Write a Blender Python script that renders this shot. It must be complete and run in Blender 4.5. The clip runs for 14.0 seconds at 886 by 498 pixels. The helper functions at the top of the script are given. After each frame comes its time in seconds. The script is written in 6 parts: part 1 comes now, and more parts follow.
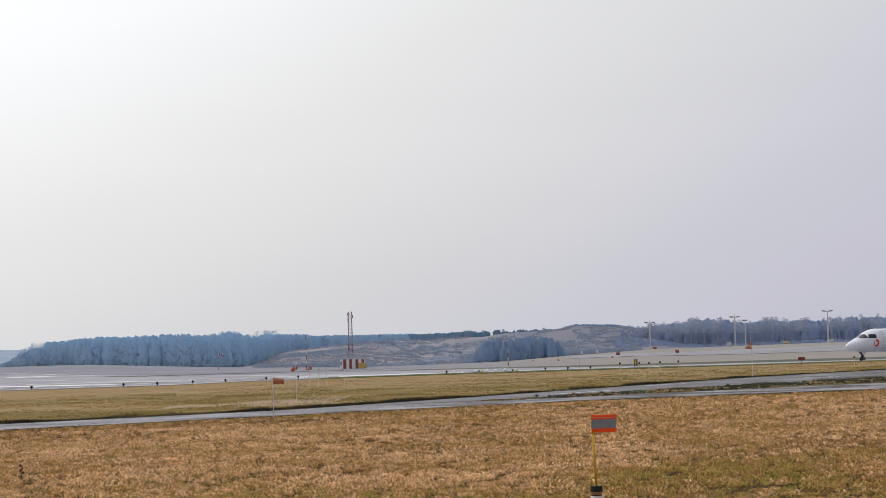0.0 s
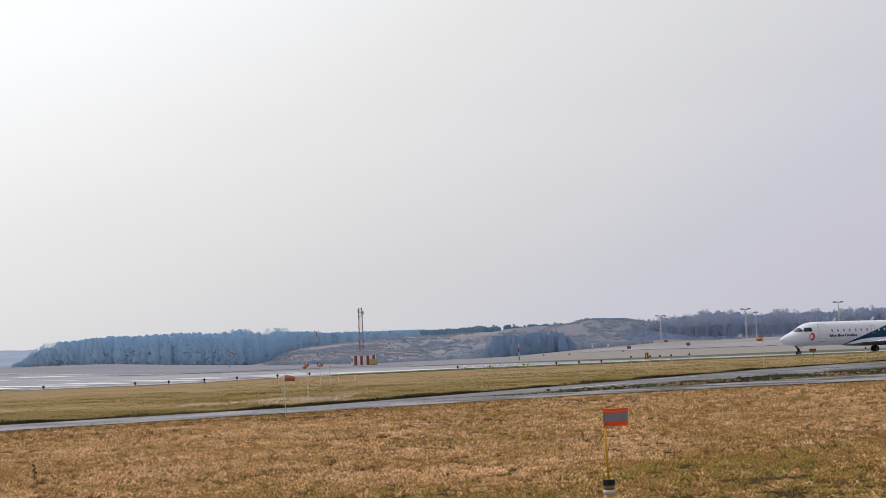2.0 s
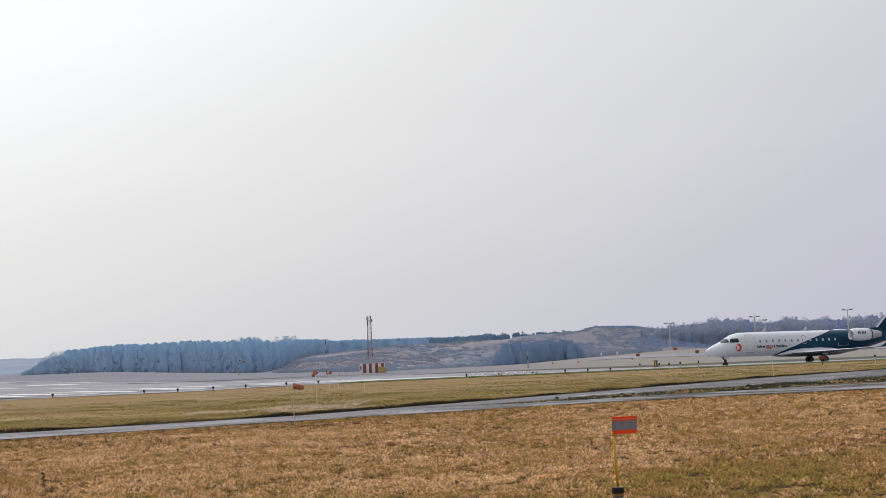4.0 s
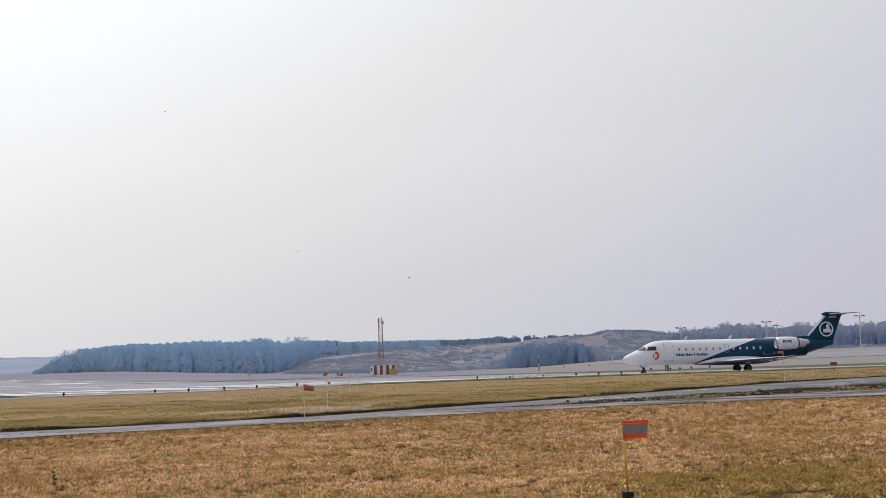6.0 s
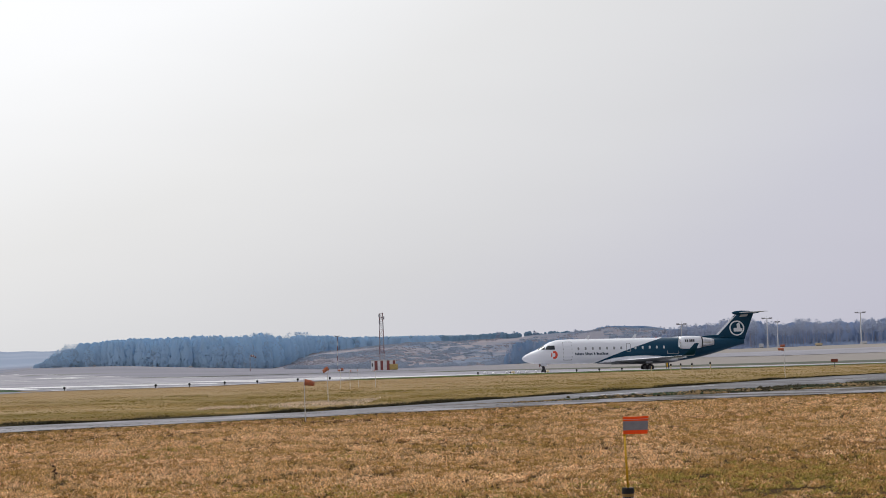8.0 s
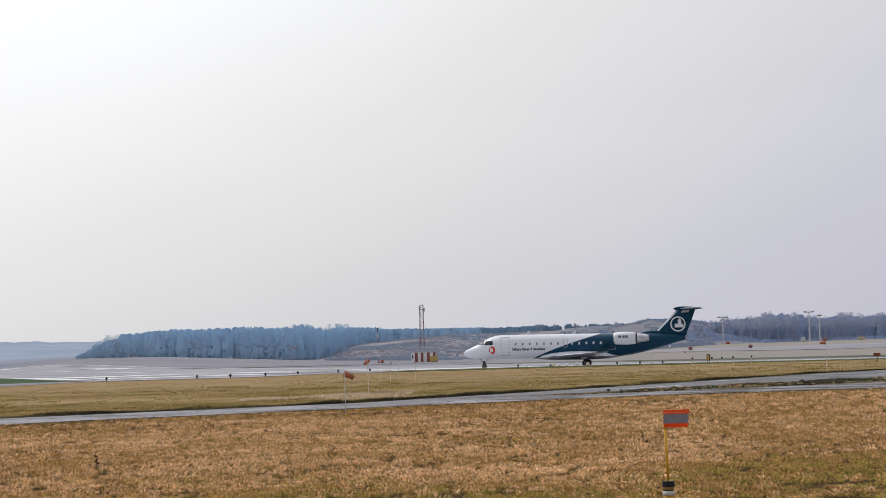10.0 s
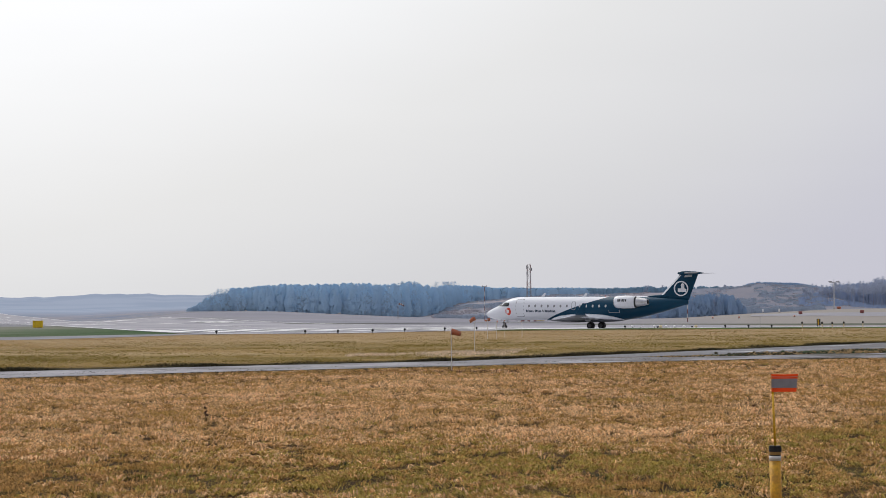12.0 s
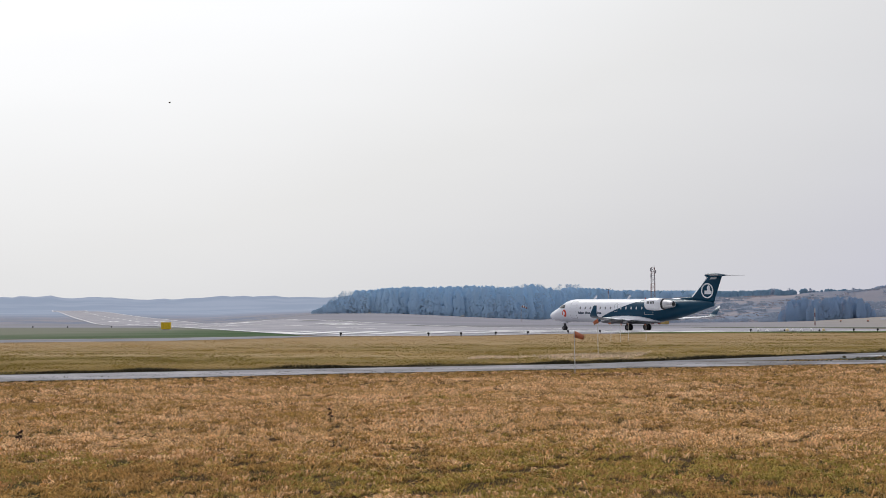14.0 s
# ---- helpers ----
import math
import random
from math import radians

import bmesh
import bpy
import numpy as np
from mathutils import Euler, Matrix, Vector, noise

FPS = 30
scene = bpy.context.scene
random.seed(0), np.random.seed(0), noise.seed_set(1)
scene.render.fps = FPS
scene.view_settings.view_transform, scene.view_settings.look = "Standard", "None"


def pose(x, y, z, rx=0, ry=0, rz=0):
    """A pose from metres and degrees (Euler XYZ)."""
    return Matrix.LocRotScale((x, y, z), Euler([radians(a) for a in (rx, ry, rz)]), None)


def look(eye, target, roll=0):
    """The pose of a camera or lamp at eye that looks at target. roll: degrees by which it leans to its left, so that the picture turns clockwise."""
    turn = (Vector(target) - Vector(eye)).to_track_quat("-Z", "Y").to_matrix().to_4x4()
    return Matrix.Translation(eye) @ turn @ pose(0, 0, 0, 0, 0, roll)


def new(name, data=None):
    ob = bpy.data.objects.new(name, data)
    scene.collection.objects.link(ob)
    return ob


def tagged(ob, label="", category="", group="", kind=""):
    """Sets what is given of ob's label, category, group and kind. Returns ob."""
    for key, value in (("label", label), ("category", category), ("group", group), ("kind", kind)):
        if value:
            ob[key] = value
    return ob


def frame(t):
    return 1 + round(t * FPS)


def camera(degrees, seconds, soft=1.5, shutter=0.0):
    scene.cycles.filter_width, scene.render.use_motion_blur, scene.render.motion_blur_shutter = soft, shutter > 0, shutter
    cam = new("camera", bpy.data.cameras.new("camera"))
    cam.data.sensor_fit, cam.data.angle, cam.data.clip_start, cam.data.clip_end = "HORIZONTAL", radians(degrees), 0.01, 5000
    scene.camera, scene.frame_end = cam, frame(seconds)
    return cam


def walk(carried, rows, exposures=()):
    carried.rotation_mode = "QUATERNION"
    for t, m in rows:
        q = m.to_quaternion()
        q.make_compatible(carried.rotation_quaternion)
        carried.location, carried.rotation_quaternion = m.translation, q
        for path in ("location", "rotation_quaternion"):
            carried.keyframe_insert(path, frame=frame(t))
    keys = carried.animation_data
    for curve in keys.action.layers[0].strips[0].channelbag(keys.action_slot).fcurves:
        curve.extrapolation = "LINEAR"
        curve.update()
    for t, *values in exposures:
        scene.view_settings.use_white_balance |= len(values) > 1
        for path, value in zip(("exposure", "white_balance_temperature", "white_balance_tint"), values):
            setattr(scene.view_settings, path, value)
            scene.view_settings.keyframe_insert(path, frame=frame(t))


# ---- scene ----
# ---- camera: it stands still at eye height and pans ----
cam = camera(29.85, 14.0, soft=0.8)
EYE = 1.65
PAN = [  # seconds, yaw to the left, tilt up, lean to the right
    (0.0, 0.000, 3.750, 1.700), (0.5, 0.076, 3.739, 1.901), (1.0, 0.141, 3.696, 2.039), (1.5, 0.230, 3.633, 2.252),
    (2.0, 0.339, 3.608, 2.340), (2.5, 0.442, 3.649, 2.370), (3.0, 0.503, 3.741, 2.410), (5.5, 0.977, 3.981, 2.032),
    (6.0, 1.037, 3.985, 1.839), (6.5, 1.038, 3.982, 1.786), (7.0, 1.014, 3.967, 1.694), (9.3, 1.458, 3.665, 1.620),
    (9.5, 1.692, 3.662, 1.603), (10.0, 2.480, 3.601, 1.414), (10.5, 3.567, 3.377, 1.154), (11.0, 4.603, 2.968, 0.705),
    (11.5, 5.462, 2.559, 0.411), (12.0, 6.227, 2.236, 0.335), (12.5, 7.097, 2.034, 0.320), (13.0, 8.165, 1.988, 0.341),
    (13.5, 9.356, 2.092, 0.265), (14.0, 10.470, 2.343, 0.201)]
walk(cam, [(t, pose(0, 0, EYE, 0, 0, yaw) @ pose(0, 0, 0, 90 + tilt) @ pose(0, 0, 0, 0, 0, -lean)) for t, yaw, tilt, lean in PAN])

# ---- world and sun: thin bright overcast, brightest towards the veiled sun, up to the left ----
SUN_AZ, SUN_EL = -35.0, 48.0   # degrees to the right of straight ahead, and above the horizon
sun_way = Vector((math.sin(radians(SUN_AZ)) * math.cos(radians(SUN_EL)), math.cos(radians(SUN_AZ)) * math.cos(radians(SUN_EL)), math.sin(radians(SUN_EL))))
world = bpy.data.worlds.new("world")
scene.world = world
world.use_nodes = True
wn, wl = world.node_tree.nodes, world.node_tree.links
wn.clear()
w_out, w_bg = wn.new("ShaderNodeOutputWorld"), wn.new("ShaderNodeBackground")
w_sky = wn.new("ShaderNodeTexSky")
w_sky.sky_type, w_sky.sun_disc = "NISHITA", False
w_sky.sun_elevation, w_sky.sun_rotation = radians(SUN_EL), radians(SUN_AZ)
w_sky.dust_density, w_sky.air_density = 6.0, 1.0
w_scale = wn.new("ShaderNodeVectorMath"); w_scale.operation = "SCALE"; w_scale.inputs["Scale"].default_value = 0.06
w_co = wn.new("ShaderNodeTexCoord")
w_dot = wn.new("ShaderNodeVectorMath"); w_dot.operation = "DOT_PRODUCT"; w_dot.inputs[1].default_value = sun_way
w_ramp = wn.new("ShaderNodeValToRGB")
e = w_ramp.color_ramp.elements
e[0].position, e[0].color = 0.0, (0.44, 0.44, 0.48, 1)
e[1].position, e[1].color = 1.0, (1.7, 1.69, 1.67, 1)
for p, c in ((0.41, (0.57, 0.56, 0.67)), (0.53, (0.645, 0.645, 0.725)), (0.60, (0.735, 0.737, 0.765)), (0.68, (0.855, 0.856, 0.862)), (0.75, (1.02, 1.03, 1.05)), (0.80, (1.09, 1.10, 1.13))):
    k = e.new(p); k.color = (*c, 1)
w_cloud = wn.new("ShaderNodeTexNoise")   # faint unevenness of the cloud veil
w_map = wn.new("ShaderNodeMapping"); w_map.inputs["Scale"].default_value = (1.2, 1.2, 6)
w_cloud.inputs["Scale"].default_value, w_cloud.inputs["Detail"].default_value = 2.2, 3
w_mul = wn.new("ShaderNodeMapRange"); w_mul.inputs["To Min"].default_value, w_mul.inputs["To Max"].default_value = 0.945, 1.045
w_veil = wn.new("ShaderNodeVectorMath"); w_veil.operation = "SCALE"
w_mix = wn.new("ShaderNodeMix"); w_mix.data_type = "RGBA"; w_mix.inputs["Factor"].default_value = 0.9
wl.new(w_co.outputs["Generated"], w_dot.inputs[0])
wl.new(w_dot.outputs["Value"], w_ramp.inputs["Fac"])
wl.new(w_co.outputs["Generated"], w_map.inputs["Vector"])
wl.new(w_map.outputs["Vector"], w_cloud.inputs["Vector"])
wl.new(w_cloud.outputs["Fac"], w_mul.inputs["Value"])
wl.new(w_ramp.outputs["Color"], w_veil.inputs[0])
wl.new(w_mul.outputs["Result"], w_veil.inputs["Scale"])
wl.new(w_sky.outputs["Color"], w_scale.inputs[0])
wl.new(w_scale.outputs["Vector"], w_mix.inputs["A"])
wl.new(w_veil.outputs["Vector"], w_mix.inputs["B"])
wl.new(w_mix.outputs["Result"], w_bg.inputs["Color"])
w_bg.inputs["Strength"].default_value = 1.0
wl.new(w_bg.outputs["Background"], w_out.inputs["Surface"])

sun = new("sun", bpy.data.lights.new("sun", "SUN"))
sun.data.energy, sun.data.angle, sun.data.color = 1.2, radians(12), (1.0, 0.975, 0.94)
sun.matrix_world = look(sun_way * 500, (0, 0, 0))

# ---- materials ----
def material(name, colour, rough=0.7, metal=0.0, tone=0.15, grain=3.0, bump=0.0, fine=25.0, second=None, island=0.0, per_object=0.0, coat=0.0, local=True, shine=0.5, through_light=0.0):
    """A node material: base colour with two scales of variation, towards a second colour, and bump. grain and fine: noise per metre."""
    m = bpy.data.materials.new(name)
    m.use_nodes = True
    n, l = m.node_tree.nodes, m.node_tree.links
    b = n["Principled BSDF"]
    b.inputs["Roughness"].default_value, b.inputs["Metallic"].default_value = rough, metal
    b.inputs["Coat Weight"].default_value = coat
    b.inputs["Specular IOR Level"].default_value = shine
    if local:
        co = n.new("ShaderNodeTexCoord").outputs["Object"]
    else:
        co = n.new("ShaderNodeNewGeometry").outputs["Position"]
    big, small = n.new("ShaderNodeTexNoise"), n.new("ShaderNodeTexNoise")
    big.inputs["Scale"].default_value, big.inputs["Detail"].default_value = grain, 4
    small.inputs["Scale"].default_value, small.inputs["Detail"].default_value = fine, 3
    l.new(co, big.inputs["Vector"]); l.new(co, small.inputs["Vector"])
    mix = n.new("ShaderNodeMix"); mix.data_type = "RGBA"
    c2 = second or [c * (1 - 2 * tone) for c in colour]
    mix.inputs["A"].default_value, mix.inputs["B"].default_value = (*colour, 1), (*c2, 1)
    rng = n.new("ShaderNodeMapRange"); rng.inputs["From Min"].default_value, rng.inputs["From Max"].default_value = 0.35, 0.68
    l.new(big.outputs["Fac"], rng.inputs["Value"]); l.new(rng.outputs["Result"], mix.inputs["Factor"])
    val = n.new("ShaderNodeMapRange")
    val.inputs["From Min"].default_value, val.inputs["From Max"].default_value = 0.3, 0.7
    val.inputs["To Min"].default_value, val.inputs["To Max"].default_value = 1 - tone, 1 + tone
    l.new(small.outputs["Fac"], val.inputs["Value"])
    hsv = n.new("ShaderNodeHueSaturation")
    l.new(mix.outputs["Result"], hsv.inputs["Color"])
    last = val.outputs["Result"]
    for amount, source in ((island, "Random Per Island"), (per_object, "Random")):
        if amount:
            node = n.new("ShaderNodeNewGeometry") if source == "Random Per Island" else n.new("ShaderNodeObjectInfo")
            r = n.new("ShaderNodeMapRange"); r.inputs["To Min"].default_value, r.inputs["To Max"].default_value = 1 - amount, 1 + amount
            l.new(node.outputs[source], r.inputs["Value"])
            mu = n.new("ShaderNodeMath"); mu.operation = "MULTIPLY"
            l.new(last, mu.inputs[0]); l.new(r.outputs["Result"], mu.inputs[1])
            last = mu.outputs["Value"]
    l.new(last, hsv.inputs["Value"])
    l.new(hsv.outputs["Color"], b.inputs["Base Color"])
    if through_light:   # thin leaves let light through
        tr, ms = n.new("ShaderNodeBsdfTranslucent"), n.new("ShaderNodeMixShader")
        ms.inputs["Fac"].default_value = through_light
        l.new(hsv.outputs["Color"], tr.inputs["Color"])
        l.new(b.outputs["BSDF"], ms.inputs[1]); l.new(tr.outputs["BSDF"], ms.inputs[2])
        l.new(ms.outputs["Shader"], n["Material Output"].inputs["Surface"])
    if bump:
        bp = n.new("ShaderNodeBump"); bp.inputs["Strength"].default_value, bp.inputs["Distance"].default_value = bump, 0.05
        l.new(small.outputs["Fac"], bp.inputs["Height"]); l.new(bp.outputs["Normal"], b.inputs["Normal"])
    return m

MAT = {
    "white_paint": material("white_paint", (0.78, 0.80, 0.85), 0.33, tone=0.04, grain=0.7, fine=6, coat=0.2),
    "old_white": material("old_white", (0.70, 0.69, 0.66), 0.6, tone=0.10, grain=2, fine=14),
    "fresh_white": material("fresh_white", (0.90, 0.89, 0.88), 0.55, tone=0.06, grain=1, fine=8),
    "teal_paint": material("teal_paint", (0.004, 0.047, 0.092), 0.3, tone=0.05, grain=0.7, fine=6, coat=0.05, shine=0.14),
    "red_paint": material("red_paint", (0.50, 0.045, 0.03), 0.5, tone=0.12, grain=3, fine=20),
    "crest_red": material("crest_red", (0.66, 0.07, 0.035), 0.45, tone=0.06, grain=2, fine=15),
    # red of far paintwork, with haze put into the colour
    "hazed_red": material("hazed_red", (0.40, 0.11, 0.095), 0.7, tone=0.1, grain=3, fine=20),
    "orange_cloth": material("orange_cloth", (1.0, 0.165, 0.028), 0.75, tone=0.06, grain=9, fine=90, bump=0.15, through_light=0.45),
    "pale_seam": material("pale_seam", (0.85, 0.42, 0.30), 0.7, tone=0.08, grain=20, fine=120),
    "faded_orange": material("faded_orange", (0.64, 0.20, 0.10), 0.8, tone=0.15, grain=6, fine=60, second=(0.56, 0.28, 0.17), through_light=0.3),
    "reflective_grey": material("reflective_grey", (0.30, 0.30, 0.33), 0.4, tone=0.08, grain=20, fine=150),
    "yellow_paint": material("yellow_paint", (0.78, 0.46, 0.012), 0.55, tone=0.12, grain=5, fine=40, second=(0.60, 0.33, 0.02), bump=0.1),
    "bright_yellow": material("bright_yellow", (0.92, 0.62, 0.02), 0.5, tone=0.08, grain=4, fine=30),
    "stained_yellow": material("stained_yellow", (0.74, 0.40, 0.012), 0.55, tone=0.18, grain=9, fine=60, second=(0.46, 0.22, 0.015), bump=0.15),
    "black_rubber": material("black_rubber", (0.018, 0.018, 0.02), 0.75, tone=0.15, grain=4, fine=40),
    "dark_metal": material("dark_metal", (0.06, 0.06, 0.065), 0.45, 0.5, tone=0.1),
    "grey_metal": material("grey_metal", (0.42, 0.42, 0.44), 0.4, 0.8, tone=0.1, grain=2, fine=15),
    "bright_metal": material("bright_metal", (0.72, 0.72, 0.74), 0.22, 1.0, tone=0.06, grain=2, fine=15),
    "glass_dark": material("glass_dark", (0.012, 0.018, 0.024), 0.12, tone=0.05, shine=0.45),
    "window_light": material("window_light", (0.55, 0.58, 0.60), 0.15, tone=0.05, coat=0.5),
    "sign_brown": material("sign_brown", (0.20, 0.05, 0.025), 0.6, tone=0.1),
    "asphalt": material("asphalt", (0.26, 0.26, 0.28), 0.9, tone=0.14, grain=0.11, fine=2.5, second=(0.19, 0.19, 0.21), bump=0.1, local=False, shine=0.06),
    "runway_concrete": material("runway_concrete", (0.35, 0.345, 0.375), 0.85, tone=0.12, grain=0.06, fine=1.1, second=(0.265, 0.26, 0.29), local=False, shine=0.08),
    "apron_concrete": material("apron_concrete", (0.31, 0.305, 0.335), 0.85, tone=0.10, grain=0.03, fine=0.5, local=False, shine=0.06),
    "marking_white": material("marking_white", (0.78, 0.78, 0.79), 0.7, tone=0.10, grain=0.4, fine=4, local=False, shine=0.3),
    "green_turf": material("green_turf", (0.05, 0.085, 0.04), 0.95, tone=0.22, grain=0.035, fine=1.5, second=(0.135, 0.14, 0.105), bump=0.3, local=False, shine=0.03),
    "verge_turf": material("verge_turf", (0.062, 0.115, 0.035), 0.95, tone=0.25, grain=0.15, fine=1.5, second=(0.14, 0.135, 0.045), bump=0.3, local=False, shine=0.03),
    "straw": material("straw", (0.93, 0.627, 0.352), 0.85, tone=0.16, grain=0.5, fine=6, second=(0.62, 0.38, 0.16), island=0.5, local=False, shine=0.15, through_light=0.24),
    "brown_grass": material("brown_grass", (0.51, 0.29, 0.115), 0.9, tone=0.18, grain=0.5, fine=6, second=(0.49, 0.305, 0.09), island=0.55, local=False, shine=0.15, through_light=0.24),
    "green_grass": material("green_grass", (0.47, 0.345, 0.085), 0.85, tone=0.18, grain=0.8, fine=6, second=(0.35, 0.275, 0.068), island=0.5, local=False, shine=0.15, through_light=0.24),
    "mown_olive": material("mown_olive", (0.30, 0.215, 0.062), 0.9, tone=0.18, grain=0.10, fine=3, second=(0.185, 0.15, 0.042), island=0.2, local=False, shine=0.2, through_light=0.4),
    "mown_straw": material("mown_straw", (0.45, 0.315, 0.155), 0.9, tone=0.15, grain=0.10, fine=3, second=(0.33, 0.22, 0.105), island=0.2, local=False, shine=0.2, through_light=0.4),
    # yellow of the far cabinet, less saturated to carry haze
    "hazed_yellow": material("hazed_yellow", (0.60, 0.43, 0.15), 0.7, tone=0.10, grain=2, fine=10),
    "far_verge": material("far_verge", (0.125, 0.135, 0.105), 0.9, tone=0.12, grain=0.05, fine=0.8, local=False, shine=0.05),
    # red dulled by haze painted into it
    "hazed_red": material("hazed_red", (0.31, 0.10, 0.085), 0.7, tone=0.12, grain=2, fine=10),
    # concrete made paler to hold the pavement's glare
    "glare_concrete": material("glare_concrete", (0.55, 0.55, 0.58), 0.6, tone=0.08, grain=0.05, fine=0.7, second=(0.50, 0.50, 0.53), local=False, shine=0.2),
    "mast_grey": material("mast_grey", (0.36, 0.34, 0.36), 0.7, tone=0.12, grain=2, fine=10),
    "brass": material("brass", (0.36, 0.22, 0.07), 0.55, 0.3, tone=0.15, grain=12, fine=60),
    "mast_red": material("mast_red", (0.20, 0.075, 0.075), 0.7, tone=0.12, grain=2, fine=10),
    "pale_stem": material("pale_stem", (0.76, 0.61, 0.46), 0.9, tone=0.12, grain=2, fine=12, island=0.3, local=False, shine=0.2, through_light=0.3),
    "loose_stone": material("loose_stone", (0.27, 0.265, 0.28), 0.9, tone=0.15, grain=2, fine=20, island=0.6, local=False, shine=0.1),
    "strip_soil": material("strip_soil", (0.085, 0.068, 0.045), 0.95, tone=0.25, grain=0.6, fine=5, second=(0.13, 0.105, 0.055), bump=0.6, local=False, shine=0.03),
    "edge_shade": material("edge_shade", (0.050, 0.040, 0.022), 0.95, tone=0.3, grain=0.9, fine=6, second=(0.085, 0.068, 0.030), bump=0.8, local=False, shine=0.03),
    "weed": material("weed", (0.06, 0.05, 0.026), 0.9, tone=0.2, grain=2, fine=12, second=(0.045, 0.042, 0.02), island=0.5, local=False, shine=0.2),
    "dead_stalk": material("dead_stalk", (0.06, 0.035, 0.025), 0.9, tone=0.15),
    # far trees and scrub: haze is painted into these pale, bluish base colours
    "hazed_conifer": material("hazed_conifer", (0.45, 0.65, 0.84), 0.95, tone=0.03, grain=0.02, fine=0.2, second=(0.47, 0.66, 0.83), island=0.012, local=False, shine=0.03, through_light=0.05),
    "hazed_pine": material("hazed_pine", (0.28, 0.43, 0.56), 0.95, tone=0.05, grain=0.02, fine=0.3, island=0.08, local=False, shine=0.03, through_light=0.2),
    "hazed_bare_wood": material("hazed_bare_wood", (0.42, 0.46, 0.56), 0.9, tone=0.10, grain=0.03, fine=0.5, second=(0.36, 0.41, 0.52), island=0.15, local=False, shine=0.05, through_light=0.3),
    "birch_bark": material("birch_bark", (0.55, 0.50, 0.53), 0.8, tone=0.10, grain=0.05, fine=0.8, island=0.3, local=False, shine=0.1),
    "hazed_thicket": material("hazed_thicket", (0.31, 0.44, 0.62), 0.95, tone=0.03, grain=0.02, fine=0.3, second=(0.325, 0.45, 0.61), island=0.015, local=False, shine=0.03, through_light=0.05),
    "hazed_edge_wood": material("hazed_edge_wood", (0.44, 0.59, 0.74), 0.95, tone=0.06, grain=0.03, fine=0.4, island=0.05, local=False, shine=0.03, through_light=0.12),
    "hazed_wood": material("hazed_wood", (0.40, 0.50, 0.68), 0.95, tone=0.03, grain=0.02, fine=0.3, second=(0.42, 0.51, 0.67), island=0.015, local=False, shine=0.03, through_light=0.1),
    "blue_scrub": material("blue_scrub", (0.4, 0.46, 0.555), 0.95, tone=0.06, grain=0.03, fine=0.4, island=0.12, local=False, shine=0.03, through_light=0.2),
    "hazed_brush": material("hazed_brush", (0.38, 0.355, 0.385), 0.95, tone=0.08, grain=0.03, fine=0.4, second=(0.34, 0.335, 0.38), island=0.15, local=False, shine=0.03, through_light=0.5),
}

def worn_road(name, colour, second, from_x, to_x):
    """Weathered concrete; between two places along x it breaks up into dark soil and grit."""
    m = material(name, colour, 0.92, tone=0.26, grain=0.35, fine=5, second=second, bump=0.4, local=False, shine=0.05)
    n, l = m.node_tree.nodes, m.node_tree.links
    b = n["Principled BSDF"]
    now = b.inputs["Base Color"].links[0].from_socket
    pos = n.new("ShaderNodeNewGeometry").outputs["Position"]
    xyz = n.new("ShaderNodeSeparateXYZ"); l.new(pos, xyz.inputs[0])
    def noise(scale, detail):
        t = n.new("ShaderNodeTexNoise"); t.inputs["Scale"].default_value, t.inputs["Detail"].default_value = scale, detail
        l.new(pos, t.inputs["Vector"]); return t.outputs["Fac"]
    def span(source, a, z, lo=0.0, hi=1.0):
        r = n.new("ShaderNodeMapRange"); r.inputs["From Min"].default_value, r.inputs["From Max"].default_value = a, z
        r.inputs["To Min"].default_value, r.inputs["To Max"].default_value = lo, hi
        l.new(source, r.inputs["Value"]); return r.outputs["Result"]
    def mixed(a, colour_b, factor):
        k = n.new("ShaderNodeMix"); k.data_type = "RGBA"; k.inputs["B"].default_value = (*colour_b, 1)
        l.new(a, k.inputs["A"]); l.new(factor, k.inputs["Factor"]); return k.outputs["Result"]
    along = n.new("ShaderNodeMath"); along.operation = "MULTIPLY_ADD"; along.inputs[1].default_value = 16
    l.new(noise(0.5, 6), along.inputs[0]); l.new(xyz.outputs["X"], along.inputs[2])
    worn = span(along.outputs[0], from_x, to_x)
    patch = n.new("ShaderNodeMath"); patch.operation = "MULTIPLY"
    l.new(span(noise(0.30, 8), 0.44, 0.56, 0.1, 1.0), patch.inputs[0]); l.new(worn, patch.inputs[1])
    c = mixed(now, (0.085, 0.078, 0.068), patch.outputs[0])
    fleck = n.new("ShaderNodeMath"); fleck.operation = "MULTIPLY"
    l.new(span(noise(3.5, 4), 0.56, 0.66, 0.0, 0.8), fleck.inputs[0]); l.new(worn, fleck.inputs[1])
    c = mixed(c, (0.30, 0.295, 0.30), fleck.outputs[0])
    l.new(c, b.inputs["Base Color"])
    return m
MAT["road_concrete"] = worn_road("road_concrete", (0.25, 0.25, 0.27), (0.17, 0.17, 0.18), 2, 40)
MAT["service_concrete"] = worn_road("service_concrete", (0.335, 0.33, 0.35), (0.20, 0.195, 0.205), -4, 18)

